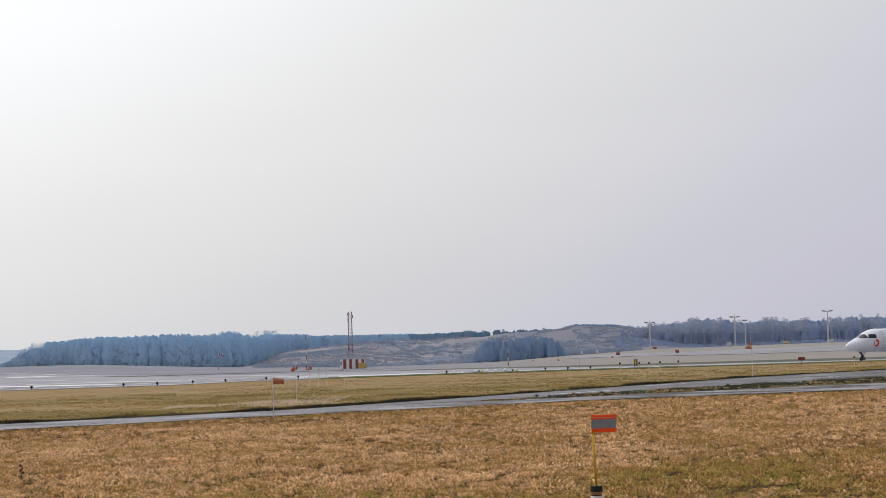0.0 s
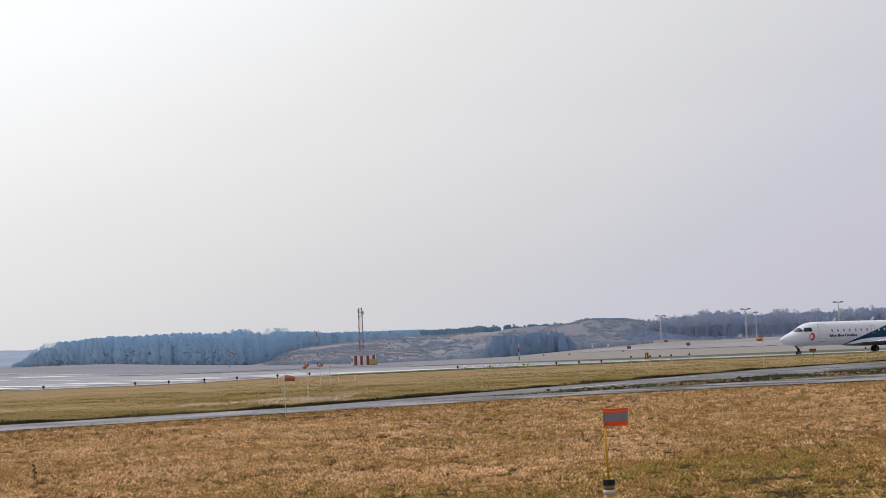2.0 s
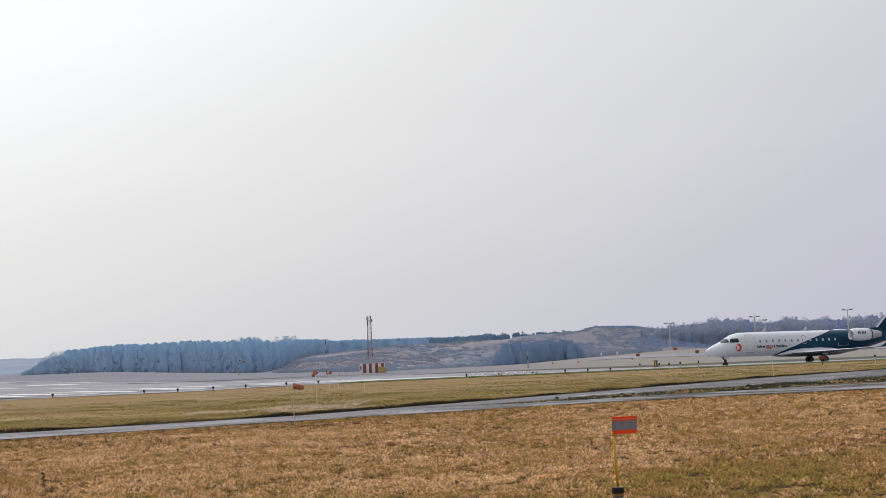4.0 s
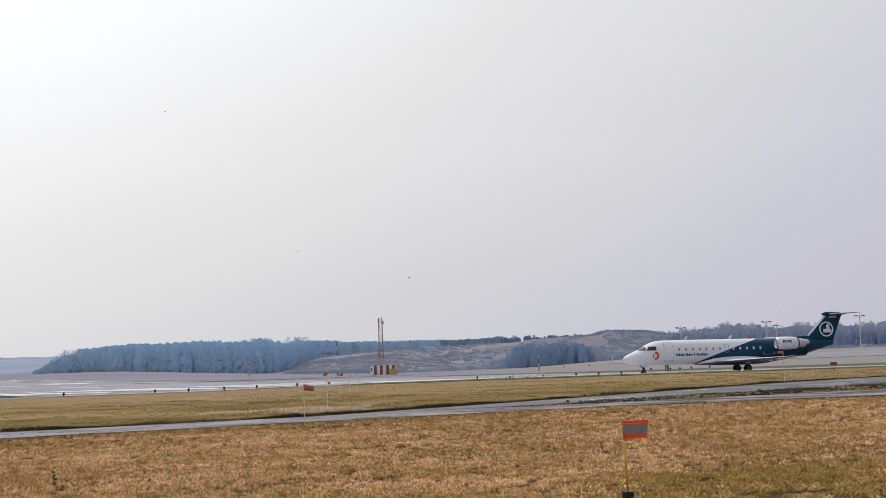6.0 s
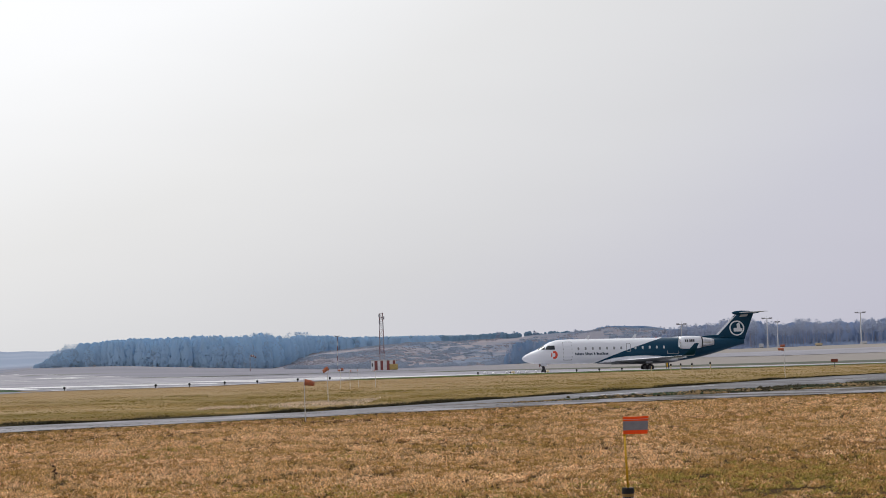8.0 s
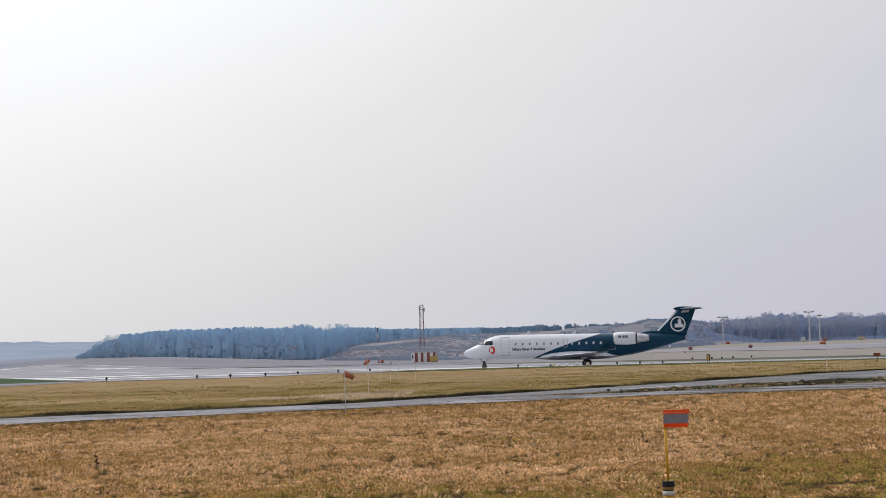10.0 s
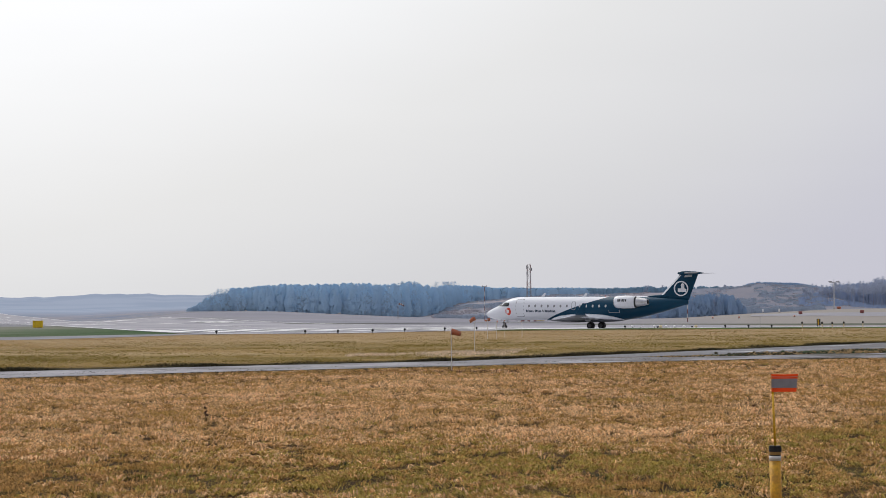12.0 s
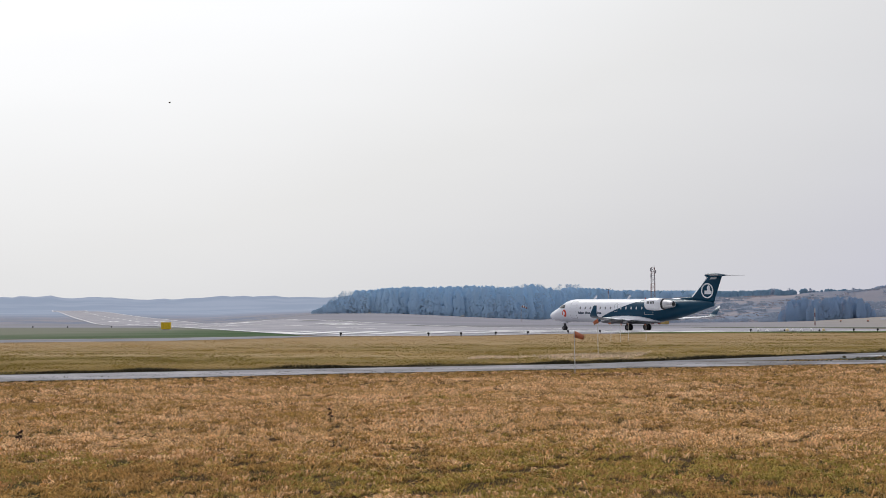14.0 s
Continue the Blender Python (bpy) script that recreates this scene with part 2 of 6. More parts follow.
def verge_material():
    """Dark green turf that passes into greyish rough grass away from the runway's end."""
    m = material("fading_turf", (0.042, 0.088, 0.036), 0.95, tone=0.25, grain=0.05, fine=1.2, second=(0.085, 0.11, 0.06), bump=0.3, local=False, shine=0.03)
    n, l = m.node_tree.nodes, m.node_tree.links
    b = n["Principled BSDF"]
    now = b.inputs["Base Color"].links[0].from_socket
    pos = n.new("ShaderNodeNewGeometry").outputs["Position"]
    xyz = n.new("ShaderNodeSeparateXYZ"); l.new(pos, xyz.inputs[0])
    grit = n.new("ShaderNodeTexNoise"); grit.inputs["Scale"].default_value, grit.inputs["Detail"].default_value = 0.06, 5
    l.new(pos, grit.inputs["Vector"])
    along = n.new("ShaderNodeMath"); along.operation = "MULTIPLY_ADD"; along.inputs[1].default_value = 40
    l.new(grit.outputs["Fac"], along.inputs[0]); l.new(xyz.outputs["X"], along.inputs[2])
    r = n.new("ShaderNodeMapRange"); r.inputs["From Min"].default_value, r.inputs["From Max"].default_value = -34, -62
    l.new(along.outputs[0], r.inputs["Value"])
    mix = n.new("ShaderNodeMix"); mix.data_type = "RGBA"; mix.inputs["B"].default_value = (0.165, 0.172, 0.135, 1)
    l.new(r.outputs["Result"], mix.inputs["Factor"]); l.new(now, mix.inputs["A"])
    l.new(mix.outputs["Result"], b.inputs["Base Color"])
    return m
MAT["fading_turf"] = verge_material()

def ground_material():
    """Rough dry grass near by, mown grass beyond the service road, winter fields far off paled by haze put into their
    colours; the noise makes patches of each.
    """
    m = bpy.data.materials.new("grassland")
    m.use_nodes = True
    n, l = m.node_tree.nodes, m.node_tree.links
    b = n["Principled BSDF"]; b.inputs["Roughness"].default_value = 0.95
    b.inputs["Specular IOR Level"].default_value = 0.03
    pos = n.new("ShaderNodeNewGeometry").outputs["Position"]
    xyz = n.new("ShaderNodeSeparateXYZ"); l.new(pos, xyz.inputs[0])
    def noise_at(scale, detail=4, stretch=(1, 1, 1)):
        mp = n.new("ShaderNodeMapping"); mp.inputs["Scale"].default_value = stretch
        t = n.new("ShaderNodeTexNoise"); t.inputs["Scale"].default_value, t.inputs["Detail"].default_value = scale, detail
        l.new(pos, mp.inputs["Vector"]); l.new(mp.outputs["Vector"], t.inputs["Vector"])
        return t.outputs["Fac"]
    def band(source, a, z):
        r = n.new("ShaderNodeMapRange"); r.interpolation_type = "SMOOTHSTEP"
        r.inputs["From Min"].default_value, r.inputs["From Max"].default_value = a, z
        l.new(source, r.inputs["Value"]); return r.outputs["Result"]
    def blend(a, z, f):
        x = n.new("ShaderNodeMix"); x.data_type = "RGBA"
        for key, v in (("A", a), ("B", z)):
            if isinstance(v, tuple):
                x.inputs[key].default_value = (*v, 1)
            else:
                l.new(v, x.inputs[key])
        l.new(f, x.inputs["Factor"]); return x.outputs["Result"]
    near = blend((0.062, 0.037, 0.017), (0.040, 0.024, 0.011), band(noise_at(0.5), 0.35, 0.65))
    near = blend(near, (0.058, 0.045, 0.016), band(noise_at(0.16, 3), 0.52, 0.68))
    near = blend(near, (0.05, 0.031, 0.015), band(noise_at(2.3, 5), 0.56, 0.75))
    mid = blend((0.29, 0.195, 0.08), (0.20, 0.147, 0.056), band(noise_at(0.10, 4, (0.4, 1.5, 1)), 0.38, 0.62))
    mid = blend(mid, (0.17, 0.13, 0.045), band(noise_at(0.45, 4, (0.5, 1.1, 1)), 0.50, 0.68))
    mid = blend(mid, (0.36, 0.265, 0.15), band(noise_at(0.06, 3, (0.3, 1.6, 1)), 0.52, 0.68))
    # haze put into the far colours: lilac fields, bluish slope, blue-grey hills
    far = blend((0.268, 0.263, 0.298), (0.228, 0.228, 0.262), band(noise_at(0.012, 4), 0.35, 0.65))
    far = blend(far, (0.205, 0.212, 0.205), band(noise_at(0.02, 3, (0.3, 1.2, 1)), 0.55, 0.7))
    far = blend(far, (0.285, 0.262, 0.242), band(xyz.outputs["X"], -20, 40))
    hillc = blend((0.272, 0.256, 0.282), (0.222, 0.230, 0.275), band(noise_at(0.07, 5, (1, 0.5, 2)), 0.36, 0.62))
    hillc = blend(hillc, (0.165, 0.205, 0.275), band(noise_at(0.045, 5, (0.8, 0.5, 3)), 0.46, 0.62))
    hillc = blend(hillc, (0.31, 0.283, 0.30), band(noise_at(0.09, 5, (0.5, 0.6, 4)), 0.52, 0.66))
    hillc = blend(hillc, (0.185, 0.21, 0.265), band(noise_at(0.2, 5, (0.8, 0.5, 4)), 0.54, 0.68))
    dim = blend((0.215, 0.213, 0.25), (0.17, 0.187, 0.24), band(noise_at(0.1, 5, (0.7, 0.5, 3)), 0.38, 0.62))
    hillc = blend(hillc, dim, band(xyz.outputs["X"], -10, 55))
    hazed_hills = blend((0.305, 0.355, 0.45), (0.265, 0.32, 0.415), band(noise_at(0.006, 4), 0.4, 0.6))
    wob = n.new("ShaderNodeMath"); wob.operation = "MULTIPLY_ADD"; wob.inputs[1].default_value = 14; l.new(noise_at(0.08, 3), wob.inputs[0]); l.new(xyz.outputs["Y"], wob.inputs[2])
    line = n.new("ShaderNodeMath"); line.operation = "MULTIPLY_ADD"; line.inputs[1].default_value = -0.5
    l.new(xyz.outputs["X"], line.inputs[0]); l.new(wob.outputs[0], line.inputs[2])
    mid = blend(mid, (0.325, 0.235, 0.128), band(line.outputs[0], 86, 122))
    c = blend(near, mid, band(line.outputs[0], 58, 74))
    c = blend(c, far, band(wob.outputs[0], 205, 240))
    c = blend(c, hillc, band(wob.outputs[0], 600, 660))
    c = blend(c, hazed_hills, band(wob.outputs[0], 780, 1350))
    l.new(c, b.inputs["Base Color"])
    bp = n.new("ShaderNodeBump"); bp.inputs["Strength"].default_value, bp.inputs["Distance"].default_value = 0.6, 0.08
    l.new(noise_at(5, 5), bp.inputs["Height"]); l.new(bp.outputs["Normal"], b.inputs["Normal"])
    return m
MAT["grassland"] = ground_material()

# ---- terrain ----
def smooth(a, b, v):
    t = np.clip((np.asarray(v, float) - a) / (b - a), 0, 1)
    return t * t * (3 - 2 * t)

def lattice(x, y, seed=0):
    """Smooth value noise, 0 to 1, of arrays."""
    x, y = np.asarray(x, float), np.asarray(y, float)
    xi, yi = np.floor(x), np.floor(y)
    fx, fy = x - xi, y - yi
    fx, fy = fx * fx * (3 - 2 * fx), fy * fy * (3 - 2 * fy)
    def h(i, j):
        v = np.sin(i * 127.1 + j * 311.7 + seed * 74.7) * 43758.5453
        return v - np.floor(v)
    return (h(xi, yi) * (1 - fx) + h(xi + 1, yi) * fx) * (1 - fy) + (h(xi, yi + 1) * (1 - fx) + h(xi + 1, yi + 1) * fx) * fy

SWELL_AZ = (-40, -25, -18.5, -15, -12, -9.5, -7, -3, 0, 2, 4, 7, 13, 30)
SWELL = (0.5, 0.2, 0.0, 3.6, 3.0, 1.6, 0.2, -0.9, -0.8, -0.3, 1.0, 2.6, 3.2, 3.0)
CREST_AZ = (-8, -7.1, -6.77, -6.38, -5.86, -5.22, -4.45, -3.67, -2.9, -2.3, -1.3, 0.5, 1.14, 1.8, 2.95, 3.9, 4.2, 4.5, 5.14, 5.7, 6.4, 7.2, 7.8, 8.6)
CREST = (0, 0.4, 2.2, 3.9, 6.0, 7.5, 8.45, 9.6, 10.5, 11.2, 11.0, 11.3, 12.0, 12.5, 12.7, 12.5, 13.0, 13.7, 13.2, 12.0, 10.6, 8, 4, 0)

def ground_z(x, y):
    """Height of the land: a flat airfield, gentle swells beyond 250 m, a long overgrown embankment, and hills on the horizon."""
    x, y = np.asarray(x, float), np.asarray(y, float)
    d, az = np.hypot(x, y), np.degrees(np.arctan2(x, y))
    rim = y - np.interp(x, (-11, 0, 13, 47, 140), (170, 174.5, 177, 180, 184))   # slight dip under the taxiway, sized to seat the jet in the camera's view
    dip = -0.19 * smooth(0.5, 7, rim) * (1 - smooth(32, 50, rim)) * smooth(-20, -8, x) * (1 - smooth(130, 160, x))
    z = dip + smooth(250, 650, d) * np.interp(az, SWELL_AZ, SWELL, SWELL[0], SWELL[-1])
    z = z + smooth(-12, -17.5, az) * (-0.9 * smooth(280, 600, d) * (1 - smooth(600, 900, d)) + 9.0 * smooth(650, 2000, d))
    z = z + smooth(-17, -13, az) * smooth(900, 2000, d) * 7
    front = smooth(655 + 25 * lattice(az * 0.8, d * 0), 800, d)
    z = z + np.interp(az, CREST_AZ, CREST, 0, 0) * (front * (0.96 + 0.08 * lattice(x / 9, y / 14, 3)) - 0.6 * smooth(820, 1000, d))
    far = 21 + 7 * lattice(az * 0.35, d * 0 + 1, 5) + 4 * lattice(az * 1.3, d * 0 + 1, 6) + 3.5 * lattice(az * 4.2, d * 0 + 1, 7) ** 2
    z = z + smooth(2050, 3000, d) * far * np.where(np.abs(az) < 60, 1, 0.8)
    return z

def gz(x, y):
    return float(ground_z(x, y))

def mesh_object(name, verts, faces, mat, parent=None, smooth_faces=False):
    me = bpy.data.meshes.new(name)
    me.from_pydata(verts, [], faces)
    if mat:
        me.materials.append(mat)
    if smooth_faces:
        me.polygons.foreach_set("use_smooth", [True] * len(me.polygons))
    me.update()
    ob = new(name, me)
    ob.parent = parent
    return ob

def build_ground():
    az = np.radians(np.concatenate([np.arange(-180, -32, 4.0), np.arange(-32, 22, 0.25), np.arange(22, 180.1, 4.0)]))
    rr = np.concatenate([[0.0], np.geomspace(2, 160, 40), np.arange(163, 240, 3.0), np.arange(252, 1000, 9.0), np.geomspace(1010, 4600, 60)])
    A, R = np.meshgrid(az, rr)
    X, Y = R * np.sin(A), R * np.cos(A)
    Z = ground_z(X, Y)
    n = len(az)
    v = np.stack([X, Y, Z], -1).reshape(-1, 3).tolist()
    f = [(i * n + j, i * n + j + 1, (i + 1) * n + j + 1, (i + 1) * n + j) for i in range(len(rr) - 1) for j in range(n - 1)]
    f = [tuple(reversed(q)) for q in f]
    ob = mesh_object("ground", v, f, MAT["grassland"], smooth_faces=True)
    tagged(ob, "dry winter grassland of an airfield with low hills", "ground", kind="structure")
build_ground()

def drape(name, outline, mat, lift, label, category, step=6.0, kind="structure", thick=0.0):
    """A flat sheet laid on the land inside a convex-ish outline of (x, y) points, cut into strips so that it follows the swells."""
    bm = bmesh.new()
    bm.faces.new([bm.verts.new((x, y, 0)) for x, y in outline])
    xs, ys = [p[0] for p in outline], [p[1] for p in outline]
    for axis, lo, hi in (((1, 0, 0), min(xs), max(xs)), ((0, 1, 0), min(ys), max(ys))):
        k = lo + step
        while k < hi:
            co = (k, 0, 0) if axis[0] else (0, k, 0)
            bmesh.ops.bisect_plane(bm, geom=bm.verts[:] + bm.edges[:] + bm.faces[:], plane_co=co, plane_no=axis)
            k += step
    for v in bm.verts:
        v.co.z = gz(v.co.x, v.co.y) + lift + 0.00006 * math.hypot(v.co.x, v.co.y)
    bmesh.ops.recalc_face_normals(bm, faces=bm.faces[:])
    if bm.faces[:] and bm.faces[0].normal.z < 0:
        bmesh.ops.reverse_faces(bm, faces=bm.faces[:])
    me = bpy.data.meshes.new(name)
    bm.to_mesh(me); bm.free()
    me.materials.append(mat)
    return tagged(new(name, me), label, category, kind=kind)

# ---- paved surfaces ----
AXIS = Vector((-0.412, 0.911))          # the runway's direction, away from the threshold
SIDE = Vector((0.911, 0.412))           # across it, to the right
FOOT = Vector((-22.0, 160.0))           # on its centre line, near the threshold
def rw(u, o):
    return FOOT + AXIS * u + SIDE * o

def build_runway():
    """The runway: a strip 44 m wide that runs off to the left over the far rise."""
    verts, faces = [], []
    us = list(np.concatenate([np.arange(-6, 900, 10.0), np.arange(900, 2080, 20.0)]))
    os = (-22, -11, 0, 11, 22)
    for u in us:
        for o in os:
            p = rw(u, o)
            verts.append((p.x, p.y, gz(p.x, p.y) + 0.035 + 0.00008 * u))
    k = len(os)
    for i in range(len(us) - 1):
        for j in range(k - 1):
            faces.append((i * k + j, i * k + j + 1, (i + 1) * k + j + 1, (i + 1) * k + j))
    tagged(mesh_object("runway", verts, faces, MAT["runway_concrete"], smooth_faces=True), "long pale grey concrete runway", "runway", kind="structure")
build_runway()
drape("taxiway", [(-36, 138.5), (-23.4, 142), (-17.5, 157), (-11.5, 168.5), (0, 172.5), (13, 175), (47, 178), (140, 182), (140, 214), (60, 212), (20, 216), (-8, 232), (-40, 250), (-62, 200)],
      MAT["runway_concrete"], 0.02, "pale grey taxiway leading onto the runway", "taxiway", step=3)
drape("apron", [(32, 433), (51, 370), (65, 354), (93, 356), (190, 352), (240, 490), (121, 466), (104, 452), (82, 449), (61, 446), (38, 508)], MAT["apron_concrete"], 0.05, "pale concrete apron in the distance", "apron", step=20)
# sheet laid on the taxiway, its pale colour standing in for glare
drape("worn_pavement", [(-12.7, 162.8), (-10.8, 167.6), (0, 172.8), (13, 175.3), (28, 176.6), (28, 182), (13, 189), (4, 197), (-5, 207), (-11, 200), (-14, 184)], MAT["glare_concrete"], 0.05, "bright strip of taxiway concrete with glare painted in", "taxiway", step=3)
drape("service_road", [(-21.5, 45.2), (-27, 38.5), (-40, 26), (-37, 23), (-24.6, 34.3), (-19.1, 40.4), (-12.3, 46.7), (-5, 52.2), (4.3, 58.8), (16.2, 62.5), (34, 70), (60, 80), (60, 86), (33, 78), (16, 70.5), (4.5, 64.5), (-5.7, 57.6), (-13.6, 51.7)],
      MAT["service_concrete"], 0.012, "weathered concrete service road with broken joints and grit", "road", step=3)
drape("side_road", [(-5.7, 57.6), (-1.5, 60.5), (4.5, 65.5), (12, 72), (24, 84), (40, 97), (70, 118), (70, 146), (42, 123), (29, 110), (17, 95), (5.5, 75.7), (0, 66.5)],
      MAT["road_concrete"], 0.012, "weathered grey concrete road branching off", "road", step=3)
# flat dark strip that paints the shade along the road's turf edge
drape("road_bank", [(-40, 26.0), (-27, 38.5), (-21.5, 45.2), (-13.6, 51.7), (-5.7, 57.6), (0, 66.5), (5.5, 75.7), (17, 95), (29, 110), (42, 123), (42, 124.6), (29, 111.7), (17, 96.8), (5.5, 77.6), (0, 68.4), (-5.9, 59.4), (-13.6, 53.5), (-21.5, 47.2), (-27, 40.4), (-40, 27.8)],
      MAT["edge_shade"], 0.020, "dark strip along a road's edge, shade put into its colour", "soil", step=3)
drape("weedy_strip", [(-4, 58.6), (4.5, 64.5), (16, 70.5), (33, 78), (60, 86), (60, 110), (40, 97), (24, 84), (12, 72), (4.5, 65.5)],
      MAT["strip_soil"], 0.018, "strip of dark soil and weeds between two roads", "soil", step=3)
drape("perimeter_road", [(-36, 140), (-36.6, 134), (-38.0, 124), (-41, 113), (-50, 105.5), (-140, 68), (-141, 84), (-58, 118.5), (-48, 127), (-41, 141)],
      MAT["asphalt"], 0.015, "pale asphalt road to the runway", "road", step=6)
drape("green_verge", [(-40.2, 151), (-40, 143), (-48, 128.5), (-58.5, 120), (-141, 86), (-180, 230), (-122, 262), (-88, 256), (-73, 224.6)],
      MAT["fading_turf"], 0.010, "patch of short dark green turf", "grass", step=8)
drape("infield_verge", [(-10, 236), (22, 219), (62, 215), (140, 217), (140, 232), (62, 231), (24, 236), (-4, 252)],
      MAT["far_verge"], 0.008, "strip of darker mown grass behind the taxiway", "grass", step=4)
drape("ditch_strip", [(-59, 291), (-50, 288), (-40, 292), (-20, 299), (-8, 303), (-8, 297), (-20, 290), (-38, 284), (-50, 280), (-59, 282)],
      MAT["far_verge"], 0.03, "thin dark strip beside the runway", "grass", step=8)
drape("runway_verge", [(-13.5, 164.8), (-11, 168), (0, 172.2), (13, 174.7), (47, 177.7), (60, 178), (60, 171.5), (40, 170), (13, 165), (0, 162.5), (-12, 158)],
      MAT["verge_turf"], 0.03, "strip of green turf along the pavement", "grass", step=3)

def markings():
    """Painted lines: threshold stripes, side lines, centre line and touchdown bars; also a white band for glare at the
    taxiway's edge.
    """
    def bar(name, corners, label, lift=0.055):
        pts = [(x, y, gz(x, y) + lift + 0.00012 * math.hypot(x, y)) for x, y in corners]
        ob = mesh_object(name, pts, [(0, 1, 2, 3)], MAT["marking_white"])
        return tagged(ob, label, "marking", kind="structure")
    def along(name, u0, u1, o, w, label):
        k = max(1, int((u1 - u0) / 60))
        for i in range(k):
            a, z = u0 + (u1 - u0) * i / k, u0 + (u1 - u0) * (i + 1) / k
            bar(name, [rw(a, o - w / 2), rw(a, o + w / 2), rw(z, o + w / 2), rw(z, o - w / 2)], label)
    for i in range(6):
        for s in (-1, 1):
            along("threshold_stripe", 0 if s < 0 else 4, 31, s * (2.7 + 3.45 * i), 1.8, "white painted runway threshold stripe")
    along("runway_side_line", 0, 2060, -21.4, 0.9, "white painted runway side line")
    along("runway_side_line", 40, 2060, 21.4, 0.9, "white painted runway side line")
    for i in range(34):
        along("runway_centre_dash", 70 + i * 58, 100 + i * 58, 0, 0.9, "white painted runway centre dash")
    for u, n in ((150, 3), (300, 6), (450, 2), (600, 2), (750, 1)):
        for s in (-1, 1):
            for j in range(min(n, 3)):
                along("touchdown_bar", u, u + (22 if n < 6 else 45), s * (9 + 2.6 * j), 1.8 if n < 6 else 2.6, "white painted touchdown bar")
    # white band added along the near edge to imitate the pavement's glare
    edge = ((-36, 139.5), (-23.2, 143), (-17.2, 157.6), (-11, 169.2), (0, 173.3), (13, 175.8), (47, 178.8), (140, 182.8))
    for (x0, y0), (x1, y1) in zip(edge, edge[1:]):
        bar("taxi_edge_line", [(x0, y0), (x1, y1), (x1, y1 + 1.3), (x0, y0 + 1.3)], "white band along the pavement edge, standing in for glare")
    for p, q in (((4.6, 68.8), (7.2, 72.9)), ((9.6, 80.3), (11.9, 83.1)), ((19.0, 89.0), (21.6, 90.6)), ((27.0, 96.5), (30.0, 99.5))):
        w = Vector((q[1] - p[1], p[0] - q[0])).normalized() * 0.11
        bar("road_line", [(p[0] - w.x, p[1] - w.y), (p[0] + w.x, p[1] + w.y), (q[0] + w.x, q[1] + w.y), (q[0] - w.x, q[1] - w.y)], "worn white line on a concrete road", 0.02)
markings()

# ---- small helpers for things ----
def part(name, bm, mat, parent=None, label="", smooth_faces=False):
    me = bpy.data.meshes.new(name)
    bmesh.ops.recalc_face_normals(bm, faces=bm.faces[:])
    bm.to_mesh(me); bm.free()
    if mat:
        me.materials.append(MAT[mat] if isinstance(mat, str) else mat)
    if smooth_faces:
        me.polygons.foreach_set("use_smooth", [True] * len(me.polygons))
    ob = new(name, me)
    ob.parent = parent
    if label:
        ob["label"] = label
    return ob

def box(bm, lo, hi, bevel=0.0):
    g = bmesh.ops.create_cube(bm, size=1.0)["verts"]
    for v in g:
        v.co = Vector([lo[i] + (v.co[i] + 0.5) * (hi[i] - lo[i]) for i in range(3)])
    if bevel:
        ed = list({e for v in g for e in v.link_edges})
        bmesh.ops.bevel(bm, geom=ed, offset=bevel, segments=2, affect="EDGES", profile=0.6)
    return bm

def tube(bm, a, b, r0, r1=None, n=8, cap=True):
    a, b = Vector(a), Vector(b)
    r1 = r0 if r1 is None else r1
    q = (b - a).to_track_quat("Z", "Y")
    rings = []
    for p, r in ((a, r0), (b, r1)):
        rings.append([bm.verts.new(p + q @ Vector((r * math.cos(2 * math.pi * i / n), r * math.sin(2 * math.pi * i / n), 0))) for i in range(n)])
    for i in range(n):
        bm.faces.new((rings[0][i], rings[0][(i + 1) % n], rings[1][(i + 1) % n], rings[1][i]))
    if cap:
        bm.faces.new(list(reversed(rings[0]))); bm.faces.new(rings[1])
    return bm

def loft(bm, rings, closed=True, cap=True):
    """Skins a list of rings of points."""
    vs = [[bm.verts.new(p) for p in r] for r in rings]
    n = len(vs[0])
    for a, b in zip(vs, vs[1:]):
        for i in range(n if closed else n - 1):
            bm.faces.new((a[i], a[(i + 1) % n], b[(i + 1) % n], b[i]))
    if cap and closed:
        bm.faces.new(list(reversed(vs[0]))); bm.faces.new(vs[-1])
    return bm

def thing(name, m, label, category, group=""):
    ob = new(name)
    ob.empty_display_size = 0.2
    ob.matrix_world = m
    return tagged(ob, label, category, group)

def at(x, y, turn=0, lift=0.0):
    return pose(x, y, gz(x, y) + lift, 0, 0, turn)

